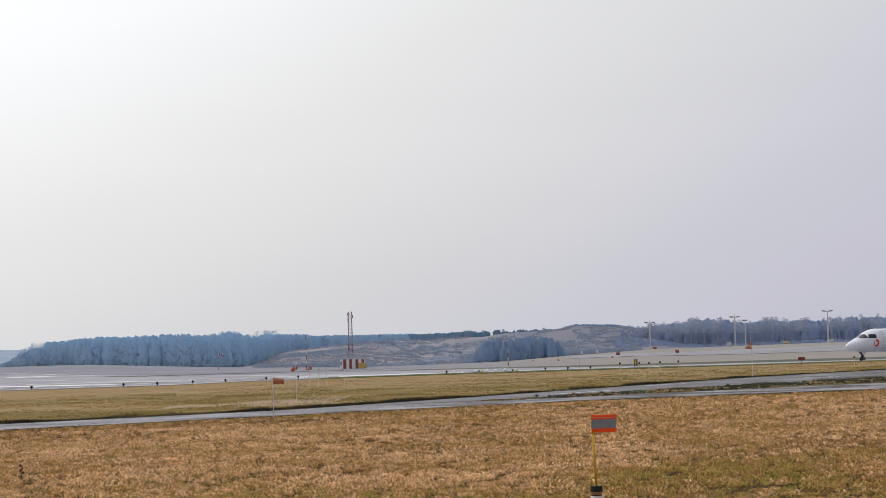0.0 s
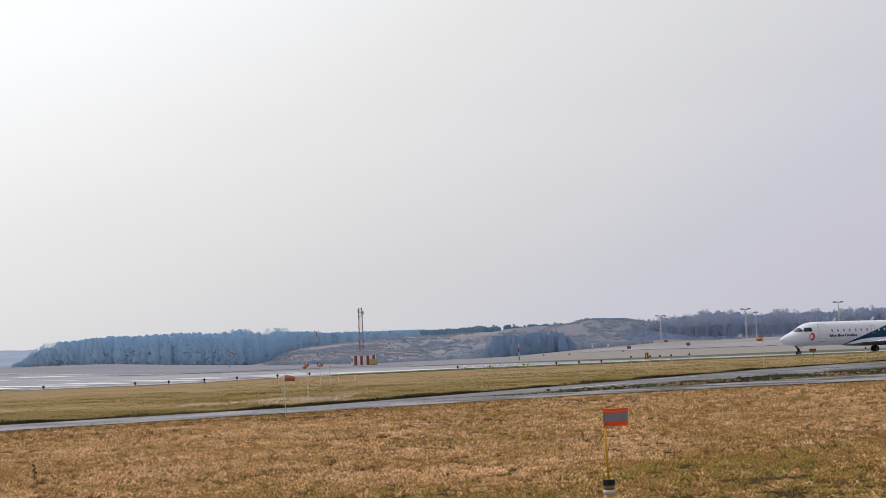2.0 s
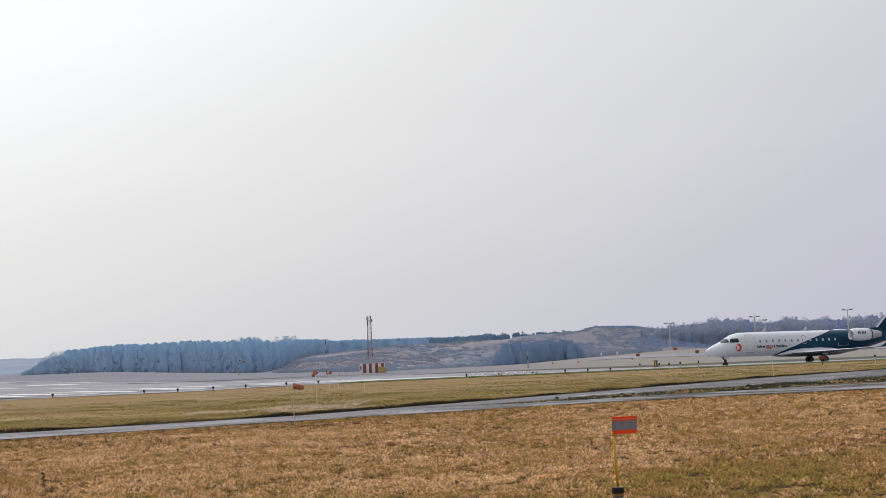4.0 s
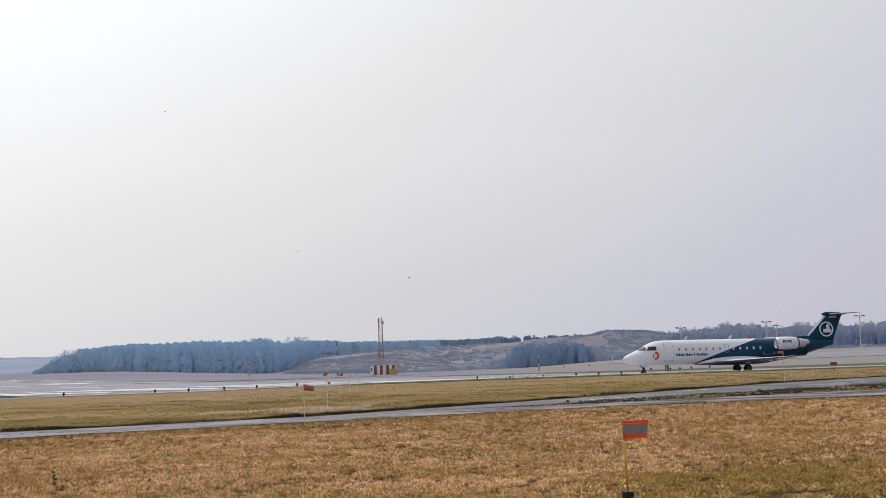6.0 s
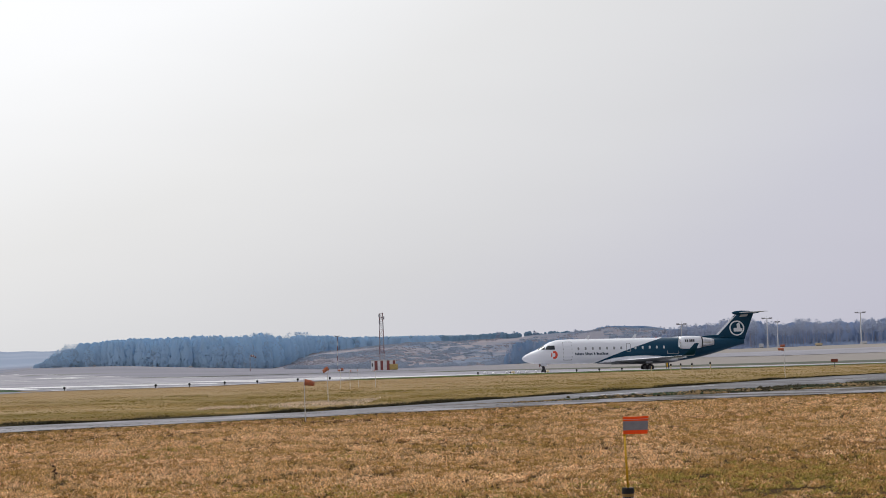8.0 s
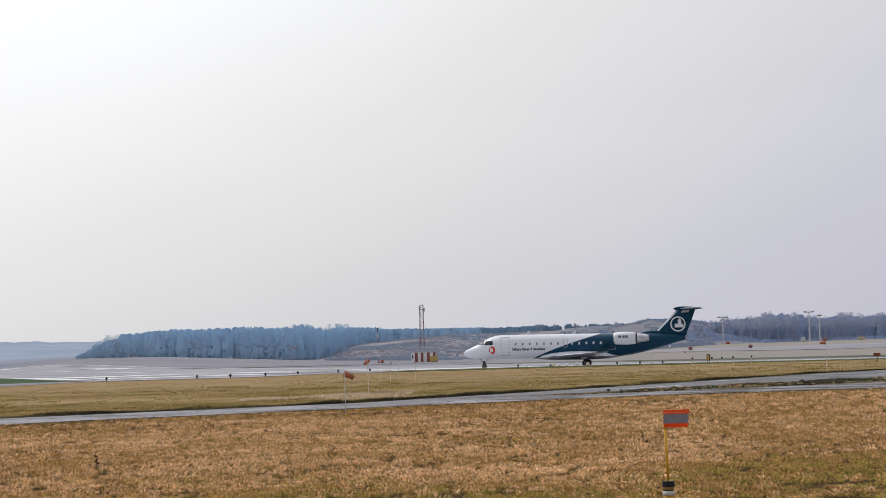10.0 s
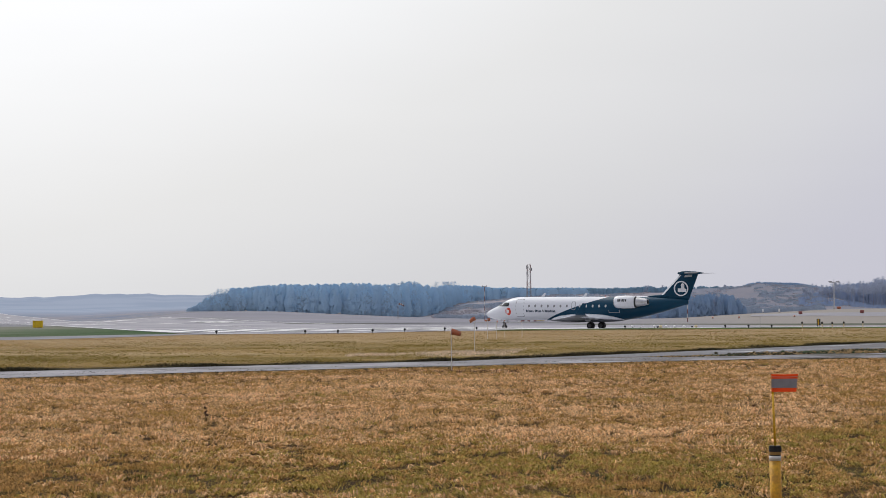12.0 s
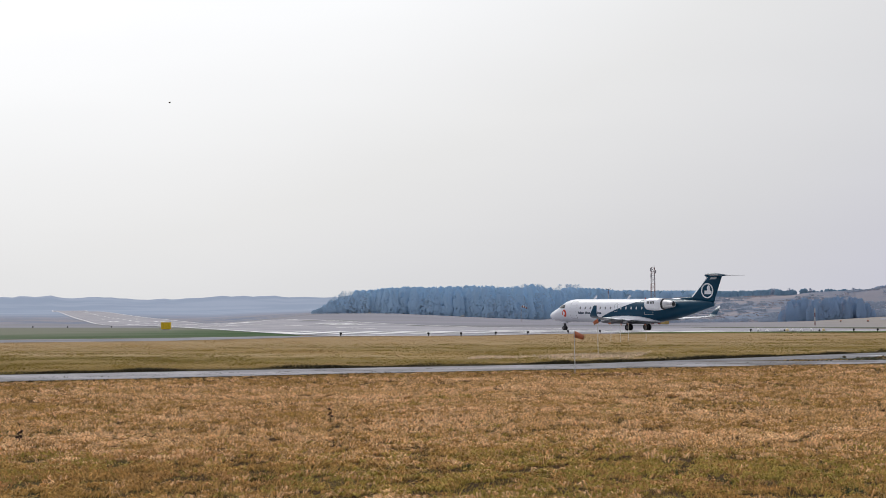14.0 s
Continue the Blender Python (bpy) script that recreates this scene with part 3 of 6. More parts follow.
# ---- the aircraft: a twin-engined regional jet; +x is forward, the origin lies on the ground under its nose ----
def livery_material():
    """White front; dark teal behind a slanting curved edge, painted on the fuselage."""
    m = bpy.data.materials.new("livery")
    m.use_nodes = True
    n, l = m.node_tree.nodes, m.node_tree.links
    b = n["Principled BSDF"]
    b.inputs["Roughness"].default_value, b.inputs["Coat Weight"].default_value = 0.33, 0.06
    b.inputs["Specular IOR Level"].default_value = 0.16
    co = n.new("ShaderNodeTexCoord").outputs["Object"]
    xyz = n.new("ShaderNodeSeparateXYZ"); l.new(co, xyz.inputs[0])
    def calc(op, a, c, d=None):
        k = n.new("ShaderNodeMath"); k.operation = op
        for i, v in enumerate((a, c, d)):
            if v is None:
                continue
            if isinstance(v, (int, float)):
                k.inputs[i].default_value = v
            else:
                l.new(v, k.inputs[i])
        return k.outputs[0]
    up = calc("SUBTRACT", xyz.outputs["Z"], 0.97)
    edge = calc("MULTIPLY_ADD", up, 0.25, 2.3)
    edge = calc("MULTIPLY_ADD", edge, up, 7.8)
    back = calc("MULTIPLY", xyz.outputs["X"], -1.0)
    teal = calc("GREATER_THAN", back, edge)
    dirt = n.new("ShaderNodeTexNoise"); dirt.inputs["Scale"].default_value, dirt.inputs["Detail"].default_value = 1.3, 5
    mp = n.new("ShaderNodeMapping"); mp.inputs["Scale"].default_value = (0.5, 1, 2.5)
    l.new(co, mp.inputs["Vector"]); l.new(mp.outputs["Vector"], dirt.inputs["Vector"])
    tint = n.new("ShaderNodeMix"); tint.data_type = "RGBA"
    tint.inputs["A"].default_value, tint.inputs["B"].default_value = (0.78, 0.80, 0.85, 1), (0.69, 0.71, 0.76, 1)
    l.new(dirt.outputs["Fac"], tint.inputs["Factor"])
    mix = n.new("ShaderNodeMix"); mix.data_type = "RGBA"
    mix.inputs["B"].default_value = (0.004, 0.047, 0.092, 1)
    l.new(teal, mix.inputs["Factor"]); l.new(tint.outputs["Result"], mix.inputs["A"])
    l.new(mix.outputs["Result"], b.inputs["Base Color"])
    return m
MAT["livery"] = livery_material()
# shade under the wings and belly, put into the colour
MAT["under_shade"] = material("under_shade", (0.17, 0.18, 0.20), 0.5, tone=0.08, grain=0.7, fine=6)
MAT["panel_line"] = material("panel_line", (0.30, 0.31, 0.34), 0.5, tone=0.05)
MAT["window_grey"] = material("window_grey", (0.27, 0.28, 0.30), 0.25, tone=0.05, coat=0.3)
MAT["letter_grey"] = material("letter_grey", (0.02, 0.045, 0.085), 0.5, tone=0.05)
MAT["nozzle_metal"] = material("nozzle_metal", (0.62, 0.62, 0.64), 0.28, 0.9, tone=0.12, grain=3, fine=12)
MAT["rim_metal"] = material("rim_metal", (0.16, 0.16, 0.17), 0.5, 0.6, tone=0.1)
MAT["pale_grey"] = material("pale_grey", (0.42, 0.43, 0.45), 0.45, tone=0.06, grain=0.7, fine=6)
MAT["reg_grey"] = material("reg_grey", (0.06, 0.065, 0.075), 0.5, tone=0.05)

HULL = (  # metres behind the nose, top, bottom, half width
    (0.00, 1.56, 1.48, 0.04), (0.08, 1.68, 1.36, 0.17), (0.25, 1.83, 1.22, 0.34), (0.55, 2.01, 1.09, 0.54), (1.0, 2.22, 0.98, 0.76),
    (1.5, 2.43, 0.92, 0.95), (2.0, 2.68, 0.88, 1.09), (2.5, 2.98, 0.86, 1.19), (3.0, 3.24, 0.85, 1.27), (3.6, 3.44, 0.84, 1.32),
    (4.3, 3.53, 0.84, 1.345), (8.0, 3.54, 0.84, 1.345), (12.0, 3.54, 0.84, 1.345), (16.0, 3.54, 0.85, 1.345), (17.5, 3.54, 0.93, 1.33),
    (19.0, 3.53, 1.14, 1.22), (20.5, 3.50, 1.46, 1.02), (22.0, 3.45, 1.86, 0.76), (23.3, 3.38, 2.24, 0.50), (24.2, 3.28, 2.52, 0.34), (24.85, 3.14, 2.68, 0.18))

def hull_at(s):
    ss = [h[0] for h in HULL]
    return [float(np.interp(s, ss, [h[k] for h in HULL])) for k in (1, 2, 3)]

def hull_side(s, z):
    """Half width of the hull at that place and height."""
    top, bot, w = hull_at(s)
    zc, hz = (top + bot) / 2, (top - bot) / 2
    q = 1 - ((z - zc) / hz) ** 2
    return w * math.sqrt(max(q, 0.0))

def skin_patch(name, outline, mat, parent, side=1, out=0.012, label="", cuts=0):
    """A thin painted or glazed panel that follows the hull's curve; outline of (s, z) points."""
    bm = bmesh.new()
    vs = [bm.verts.new((-s, 0, z)) for s, z in outline]
    f = bm.faces.new(vs)
    zs = [p[1] for p in outline]
    for i in range(1, 5):
        k = min(zs) + (max(zs) - min(zs)) * i / 5
        bmesh.ops.bisect_plane(bm, geom=bm.verts[:] + bm.edges[:] + bm.faces[:], plane_co=(0, 0, k), plane_no=(0, 0, 1))
    for v in bm.verts:
        v.co.y = side * (hull_side(-v.co.x, v.co.z) + out)
    ex = bmesh.ops.extrude_face_region(bm, geom=bm.faces[:])
    for v in ex["geom"]:
        if isinstance(v, bmesh.types.BMVert):
            v.co.y -= side * (out + 0.02)
    return part(name, bm, mat, parent, label)

def rect(s0, s1, z0, z1, r=0.0, k=3):
    if not r:
        return [(s0, z0), (s1, z0), (s1, z1), (s0, z1)]
    pts = []
    for cx, cz, a0 in ((s1 - r, z0 + r, -90), (s1 - r, z1 - r, 0), (s0 + r, z1 - r, 90), (s0 + r, z0 + r, 180)):
        for i in range(k + 1):
            a = radians(a0 + 90 * i / k)
            pts.append((cx + r * math.cos(a), cz + r * math.sin(a)))
    return pts

def airfoil(le, te, y, z, thick, axis="y", n=9):
    """A closed wing section between leading and trailing edge (metres behind the nose)."""
    c = te - le
    up, dn = [], []
    for i in range(n):
        x = i / (n - 1)
        x = x * x * (3 - 2 * x)
        h = thick * c * 2.6 * (math.sqrt(x) * 0.5 - 0.22 * x - 0.28 * x * x) + 0.004
        up.append((x, h)); dn.append((x, -h * 0.75))
    pts = up + dn[::-1][1:-1]
    if axis == "y":
        return [Vector((-(le + x * c), y, z + h)) for x, h in pts]
    return [Vector((-(le + x * c), y + h, z)) for x, h in pts]

def wheel(name, parent, x, y, r, w, mat_rim="rim_metal"):
    hub = new(name); hub.empty_display_size = 0.1; hub.parent = parent
    hub.matrix_basis = pose(x, y, r)
    bm = bmesh.new()
    prof = [(r * 0.58, -w / 2), (r * 0.86, -w / 2), (r * 0.97, -w * 0.36), (r, -w * 0.15), (r, w * 0.15), (r * 0.97, w * 0.36), (r * 0.86, w / 2), (r * 0.58, w / 2)]
    n = 20
    rings = [[Vector((q * math.cos(2 * math.pi * i / n), d, q * math.sin(2 * math.pi * i / n))) for i in range(n)] for q, d in prof]
    loft(bm, rings + [rings[0]], cap=False)
    bmesh.ops.remove_doubles(bm, verts=bm.verts[:], dist=1e-5)
    part("tyre", bm, "black_rubber", hub, "black rubber tyre", True)
    bm = bmesh.new()
    tube(bm, (0, -w * 0.42, 0), (0, w * 0.42, 0), r * 0.58, n=16)
    tube(bm, (0, -w * 0.50, 0), (0, w * 0.50, 0), r * 0.2, n=10)
    for i in range(5):
        a = 2 * math.pi * i / 5
        tube(bm, (r * 0.4 * math.cos(a), -w * 0.46, r * 0.4 * math.sin(a)), (r * 0.4 * math.cos(a), w * 0.46, r * 0.4 * math.sin(a)), r * 0.07, n=6)
    part("rim", bm, mat_rim, hub, "grey metal wheel rim")
    return hub

def bars(name, parent, s0, z0, words, height, mat, side=1, out=0.014):
    """A line of lettering too small to read, as plain leaning bars; words: the number of bars in each."""
    s = s0
    for count in words:
        for i in range(count):
            tall = height if i == 0 or (3 * i + count) % 4 == 0 else 0.74 * height
            skin_patch(name, [(s, z0), (s + 0.125, z0), (s + 0.125 - 0.05, z0 + tall), (s - 0.05, z0 + tall)], mat, parent, side, out)
            s += 0.165
        s += 0.13

def shade_below(ob, slope=-0.5):
    """The downward faces get a darker grey, which paints in the shade beneath."""
    ob.data.materials.append(MAT["under_shade"])
    for f in ob.data.polygons:
        if f.normal.z < slope:
            f.material_index = 1

WHEELS = []
def build_aircraft():
    jet = thing("airliner", pose(0, 0, 0), "white and dark teal twin-engined regional jet taxiing", "airplane")
    def glazing(name, side, s0, s1, low, high, out=0.014):
        """A dark pane that follows the nose's curve between two heights."""
        bm = bmesh.new()
        rows = []
        for i in range(9):
            s = s0 + (s1 - s0) * i / 8
            top, bot, w = hull_at(s)
            zc, hz = (top + bot) / 2, (top - bot) / 2
            th0 = math.asin(max(-1, min(0.998, (low(s) - zc) / hz)))
            th1 = min(radians(86.5), math.asin(max(-1, min(0.998, (high(s) - zc) / hz))))
            th1 = max(th1, th0 + 0.02)
            rows.append([bm.verts.new((-s, side * (w + out) * math.cos(th0 + (th1 - th0) * k / 5), zc + (hz + out) * math.sin(th0 + (th1 - th0) * k / 5))) for k in range(6)])
        for p, q in zip(rows, rows[1:]):
            for k in range(5):
                bm.faces.new((p[k], p[k + 1], q[k + 1], q[k]))
        return part(name, bm, "glass_dark", jet, "dark cockpit pane", True)
    bm = bmesh.new()
    n = 32
    rings = []
    fine = []
    for a, b in zip(HULL, HULL[1:]):
        k = 3 if b[0] < 4.4 else 4
        fine += [tuple(a[i] + (b[i] - a[i]) * j / k for i in range(4)) for j in range(k)]
    fine.append(HULL[-1])
    # rounded between the stations
    sm = []
    for i, h in enumerate(fine):
        lo, hi = fine[max(i - 1, 0)], fine[min(i + 1, len(fine) - 1)]
        sm.append(h if i in (0, len(fine) - 1) else (h[0], *[(lo[k] + 2 * h[k] + hi[k]) / 4 for k in (1, 2, 3)]))
    for s, top, bot, w in sm:
        zc, hz = (top + bot) / 2, (top - bot) / 2
        rings.append([Vector((-s, w * math.cos(2 * math.pi * i / n), zc + hz * math.sin(2 * math.pi * i / n))) for i in range(n)])
    loft(bm, rings)
    part("fuselage", bm, "livery", jet, "white fuselage with dark teal rear", True)
    # belly fairing at the wing roots
    bm = bmesh.new()
    rings = []
    for s, w, z0, z1 in ((8.3, 0.25, 0.80, 1.0), (9.0, 0.95, 0.74, 1.26), (10.0, 1.36, 0.70, 1.52), (11.5, 1.50, 0.68, 1.70), (13.5, 1.53, 0.68, 1.76), (15.2, 1.48, 0.70, 1.64), (16.4, 1.28, 0.76, 1.40), (17.4, 0.55, 0.90, 1.08)):
        zc, hz = (z0 + z1) / 2, (z1 - z0) / 2
        rings.append([Vector((-s, w * math.copysign(abs(math.cos(2 * math.pi * i / 28)) ** 0.7, math.cos(2 * math.pi * i / 28)), zc + hz * math.copysign(abs(math.sin(2 * math.pi * i / 28)) ** 0.8, math.sin(2 * math.pi * i / 28)))) for i in range(28)])
    loft(bm, rings)
    shade_below(part("belly_fairing", bm, "white_paint", jet, "white wing-root fairing", True))
    # wings with winglets, flap track fairings
    for side in (1, -1):
        bm = bmesh.new()
        secs = [(1.0, 9.7, 15.3, 1.04, 0.10), (3.2, 11.3, 15.35, 1.13, 0.09), (6.5, 13.4, 15.9, 1.30, 0.08), (10.0, 15.65, 16.95, 1.48, 0.08)]
        loft(bm, [airfoil(le, te, side * y, z, t) for y, le, te, z, t in secs])
        wing = part("wing", bm, "white_paint", jet, "swept white wing", True)
        shade_below(wing, -0.1)
        bm = bmesh.new()
        secs = [(10.0, 15.68, 16.95, 1.48, 0.09), (10.36, 15.85, 17.0, 1.60, 0.08), (10.58, 16.15, 17.05, 1.90, 0.08), (10.86, 16.9, 17.35, 2.76, 0.07)]
        rings = []
        for y, le, te, z, t in secs[:2]:
            rings.append(airfoil(le, te, side * y, z, t))
        for y, le, te, z, t in secs[2:]:
            c = te - le
            rings.append([Vector((p.x, side * y - side * (p.z - z) * 0.9, z + (p.z - z) * 0.25)) for p in airfoil(le, te, side * y, z, t)])
        loft(bm, rings)
        part("winglet", bm, "teal_paint", wing, "dark teal winglet", True)
        for y, s in ((3.6, 15.3), (5.6, 15.6), (7.6, 16.1)):
            bm = bmesh.new()
            zz = 1.0 + 0.050 * y
            loft(bm, [[Vector((-(s + d), side * y + r * math.cos(2 * math.pi * i / 8), zz - 0.05 + 1.2 * r * math.sin(2 * math.pi * i / 8))) for i in range(8)] for d, r in ((-1.0, 0.01), (-0.6, 0.09), (0.0, 0.11), (0.5, 0.05), (0.7, 0.01))])
            part("flap_fairing", bm, "white_paint", wing, "", True)
        bm = bmesh.new()
        loft(bm, [[Vector((-(14.05 + 0.1 * j + 0.45 * (y - 1.5) / 8), side * y, 1.04 + 0.050 * y - 0.02 * j - dz)) for j, dz in ((0, 0.01), (10, 0.02), (10, -0.005), (0, -0.03))] for y in (1.7, 4.0, 6.6)])
        part("flap", bm, "grey_metal", wing, "grey wing flap")
    # fin, dorsal fairing, tailplane
    bm = bmesh.new()
    loft(bm, [airfoil(le, te, 0, z, t, axis="x") for le, te, z, t in ((21.1, 24.95, 3.15, 0.09), (21.75, 25.12, 3.7, 0.09), (22.92, 25.60, 4.9, 0.09), (23.92, 26.02, 5.95, 0.10), (24.2, 26.0, 6.12, 0.06))])
    fin = part("tail_fin", bm, "teal_paint", jet, "dark teal swept tail fin", True)
    bm = bmesh.new()
    loft(bm, [[Vector((-(s0 - 0.04), 0, z)), Vector((-(s0 + 0.22), -w, z)), Vector((-(s0 + 0.30), 0, z)), Vector((-(s0 + 0.22), w, z))] for s0, z, w in ((21.72, 3.68, 0.125), (22.92, 4.9, 0.115), (23.88, 5.9, 0.10))])
    part("leading_edge", bm, "white_paint", fin, "white leading edge strip")
    bm = bmesh.new()
    loft(bm, [[Vector((-s, w * math.cos(2 * math.pi * i / 12), z + h * math.sin(2 * math.pi * i / 12))) for i in range(12)] for s, z, w, h in ((20.0, 3.50, 0.03, 0.02), (20.5, 3.52, 0.16, 0.16), (21.6, 3.52, 0.2, 0.24), (22.6, 3.5, 0.2, 0.2))])
    part("dorsal_fairing", bm, "teal_paint", jet, "", True)
    bm = bmesh.new()
    loft(bm, [[Vector((-s, w * math.cos(2 * math.pi * i / 12), 6.12 + h * math.sin(2 * math.pi * i / 12))) for i in range(12)] for s, w, h in ((23.62, 0.02, 0.03), (23.75, 0.12, 0.13), (24.1, 0.20, 0.22), (24.8, 0.24, 0.25), (25.6, 0.21, 0.20), (26.2, 0.12, 0.11), (26.7, 0.03, 0.03))])
    part("bullet_fairing", bm, "teal_paint", fin, "", True)
    for side in (1, -1):
        bm = bmesh.new()
        loft(bm, [airfoil(le, te, side * y, z, 0.09) for y, le, te, z in ((0.05, 24.3, 26.15, 6.12), (1.6, 25.2, 26.55, 6.14), (3.15, 26.1, 26.95, 6.16))])
        part("tailplane", bm, "pale_grey", jet, "pale grey tailplane half", True)
        # round emblem on the fin: a ring and a plain block shape inside it
        y0 = side * 0.175
        bm = bmesh.new()
        k = 32
        for i in range(k):
            a0, a1 = 2 * math.pi * i / k, 2 * math.pi * (i + 1) / k
            q = [(r * math.cos(a), r * math.sin(a)) for a, r in ((a0, 0.70), (a1, 0.70), (a1, 0.84), (a0, 0.84))]
            bm.faces.new([bm.verts.new((-(24.08 + x), y0, 4.42 + z)) for x, z in q])
        bmesh.ops.remove_doubles(bm, verts=bm.verts[:], dist=1e-4)
        ex = bmesh.ops.extrude_face_region(bm, geom=bm.faces[:])
        bmesh.ops.translate(bm, vec=(0, -side * 0.05, 0), verts=[v for v in ex["geom"] if isinstance(v, bmesh.types.BMVert)])
        part("emblem_ring", bm, "white_paint", fin, "white emblem ring")
        bm = bmesh.new()
        shape = [(-0.36, -0.38), (0.55, -0.38), (0.62, -0.10), (0.40, 0.04), (0.36, 0.46), (0.20, 0.62), (-0.02, 0.44), (0.02, 0.02), (-0.36, 0.02)]
        bm.faces.new([bm.verts.new((-(24.08 + x), y0, 4.42 + z)) for x, z in shape])
        ex = bmesh.ops.extrude_face_region(bm, geom=bm.faces[:])
        bmesh.ops.translate(bm, vec=(0, -side * 0.05, 0), verts=[v for v in ex["geom"] if isinstance(v, bmesh.types.BMVert)])
        part("emblem", bm, "white_paint", fin, "white plain emblem shape")
        # engine: cowl with a dark intake, exhaust nozzle, pylon
        yc, zc = side * 2.12, 2.93
        def ring(s, r, m=24, dz=0.0):
            return [Vector((-s, yc + r * math.cos(2 * math.pi * i / m), zc + dz + r * math.sin(2 * math.pi * i / m))) for i in range(m)]
        bm = bmesh.new()
        loft(bm, [ring(17.75, 0.47), ring(17.3, 0.49), ring(17.13, 0.53), ring(17.10, 0.57), ring(17.16, 0.62), ring(17.5, 0.69), ring(18.2, 0.72), ring(19.0, 0.69), ring(19.55, 0.62), ring(19.57, 0.55)], cap=False)
        cowl = part("engine_cowl", bm, "white_paint", jet, "white engine cowl", True)
        bm = bmesh.new()
        loft(bm, [ring(17.11, 0.530), ring(17.085, 0.56), ring(17.11, 0.60), ring(17.18, 0.634)], cap=False)
        part("intake_lip", bm, "bright_metal", cowl, "bare metal intake lip", True)
        bm = bmesh.new()
        loft(bm, [ring(17.72, 0.475), ring(17.70, 0.16), ring(17.45, 0.02)])
        part("fan", bm, "dark_metal", cowl, "dark fan", True)
        bm = bmesh.new()
        loft(bm, [ring(19.3, 0.56), ring(19.6, 0.54), ring(20.2, 0.46), ring(20.75, 0.36), ring(20.95, 0.33), ring(20.95, 0.29), ring(20.5, 0.28)])
        part("exhaust_nozzle", bm, "nozzle_metal", cowl, "bare metal exhaust nozzle", True)
        bm = bmesh.new()
        loft(bm, [ring(19.50, 0.635), ring(19.66, 0.60), ring(19.66, 0.545), ring(19.5, 0.545)], cap=False)
        part("fan_duct_lip", bm, "dark_metal", cowl, "dark rear lip of the cowl", True)
        bm = bmesh.new()
        loft(bm, [ring(20.93, 0.285), ring(20.90, 0.10), ring(21.08, 0.02)])
        part("exhaust_cone", bm, "dark_metal", cowl, "dark exhaust cone", True)
        bm = bmesh.new()
        loft(bm, [airfoil(17.6, 20.6, side * y, 2.95, 0.09) for y in (0.8, 1.6)])
        part("pylon", bm, "teal_paint", cowl, "", True)
        if True:
            # registration on the cowl as plain bars
            s = 17.62
            for w, gap in ((0.15, 0.05), (0.15, 0.14), (0.15, 0.05), (0.15, 0.05), (0.15, 0.05)):
                bm = bmesh.new()
                m = 8
                for i in range(m):
                    a0, a1 = radians(4 + 22 * i / m), radians(4 + 22 * (i + 1) / m)
                    rr = 0.728
                    bm.faces.new([bm.verts.new((-x, yc + side * rr * math.cos(a), zc + rr * math.sin(a))) for x, a in ((s, a0), (s + w, a0), (s + w, a1), (s, a1))])
                bmesh.ops.remove_doubles(bm, verts=bm.verts[:], dist=1e-4)
                part("registration_bar", bm, "reg_grey", cowl, "dark lettering")
                s += w + gap
    # cabin windows, doors, cockpit glass, lettering, small red crest
    for side in (1, -1):
        for i in range(13):
            s = 6.1 + 0.79 * i
            if i == 7:
                continue
            w = skin_patch("cabin_window", rect(s - 0.105, s + 0.105, 2.33, 2.65, 0.09), "window_light" if s > 12.2 else "window_grey", jet, side, 0.012)
        for name, s0, s1, z0, z1 in (("door", 4.40, 5.42, 1.24, 3.28), ("emergency_exit", 11.4, 11.9, 2.05, 3.0)):
            bm_out = rect(s0, s1, z0, z1, 0.12)
            door = skin_patch(name, bm_out, "panel_line", jet, side, 0.004, "grey outline of a closed door")
            inner = rect(s0 + 0.06, s1 - 0.06, z0 + 0.055, z1 - 0.055, 0.10)
            skin_patch("door_panel", inner, "livery", door, side, 0.011)
        glazing("cockpit_window", side, 2.50, 3.50, lambda s: 2.44, lambda s: min(2.88, 2.46 + 1.6 * (s - 2.46)))
        for q in (rect(15.95, 17.25, 1.74, 1.785), rect(15.95, 15.995, 1.785, 2.06), rect(17.205, 17.25, 1.785, 2.06)):
            skin_patch("hatch_outline", q, "pale_grey", jet, side, 0.012, "pale outline of a baggage hatch")
        # added plate on the fin, imitating the tailplane root's bright underside
        bm = bmesh.new()
        plate = [(24.42, 5.66), (25.30, 5.70), (25.42, 5.98), (24.62, 5.98)]
        bm.faces.new([bm.verts.new((-s, side * 0.128, z)) for s, z in plate])
        ex = bmesh.ops.extrude_face_region(bm, geom=bm.faces[:])
        bmesh.ops.translate(bm, vec=(0, -side * 0.06, 0), verts=[v for v in ex["geom"] if isinstance(v, bmesh.types.BMVert)])
        part("fin_panel", bm, "pale_grey", fin, "pale plate added on the fin for the tailplane root's underside")
        bars("lettering_bar", jet, 5.75, 1.78, (6, 5, 1, 8), 0.28, "letter_grey", side)
        # round crest: a white disc with a red hooked figure and two red flecks
        disc = [(3.40 + 0.44 * math.cos(2 * math.pi * k / 16), 1.86 + 0.50 * math.sin(2 * math.pi * k / 16)) for k in range(16)]
        crest = skin_patch("crest", disc, "white_paint", jet, side, 0.014, "small round white crest with a red figure")
        bow = [radians(-125 + 250 * k / 9) for k in range(10)]
        for shape in ([(3.44 + 0.36 * math.cos(a), 1.86 + 0.44 * math.sin(a)) for a in bow] + [(3.40 + 0.14 * math.cos(a), 1.86 + 0.22 * math.sin(a)) for a in reversed(bow)],
                      [(3.07, 1.66), (3.19, 1.60), (3.21, 2.12), (3.09, 2.06)]):
            skin_patch("crest_figure", shape, "crest_red", crest, side, 0.022, "red figure on the crest")
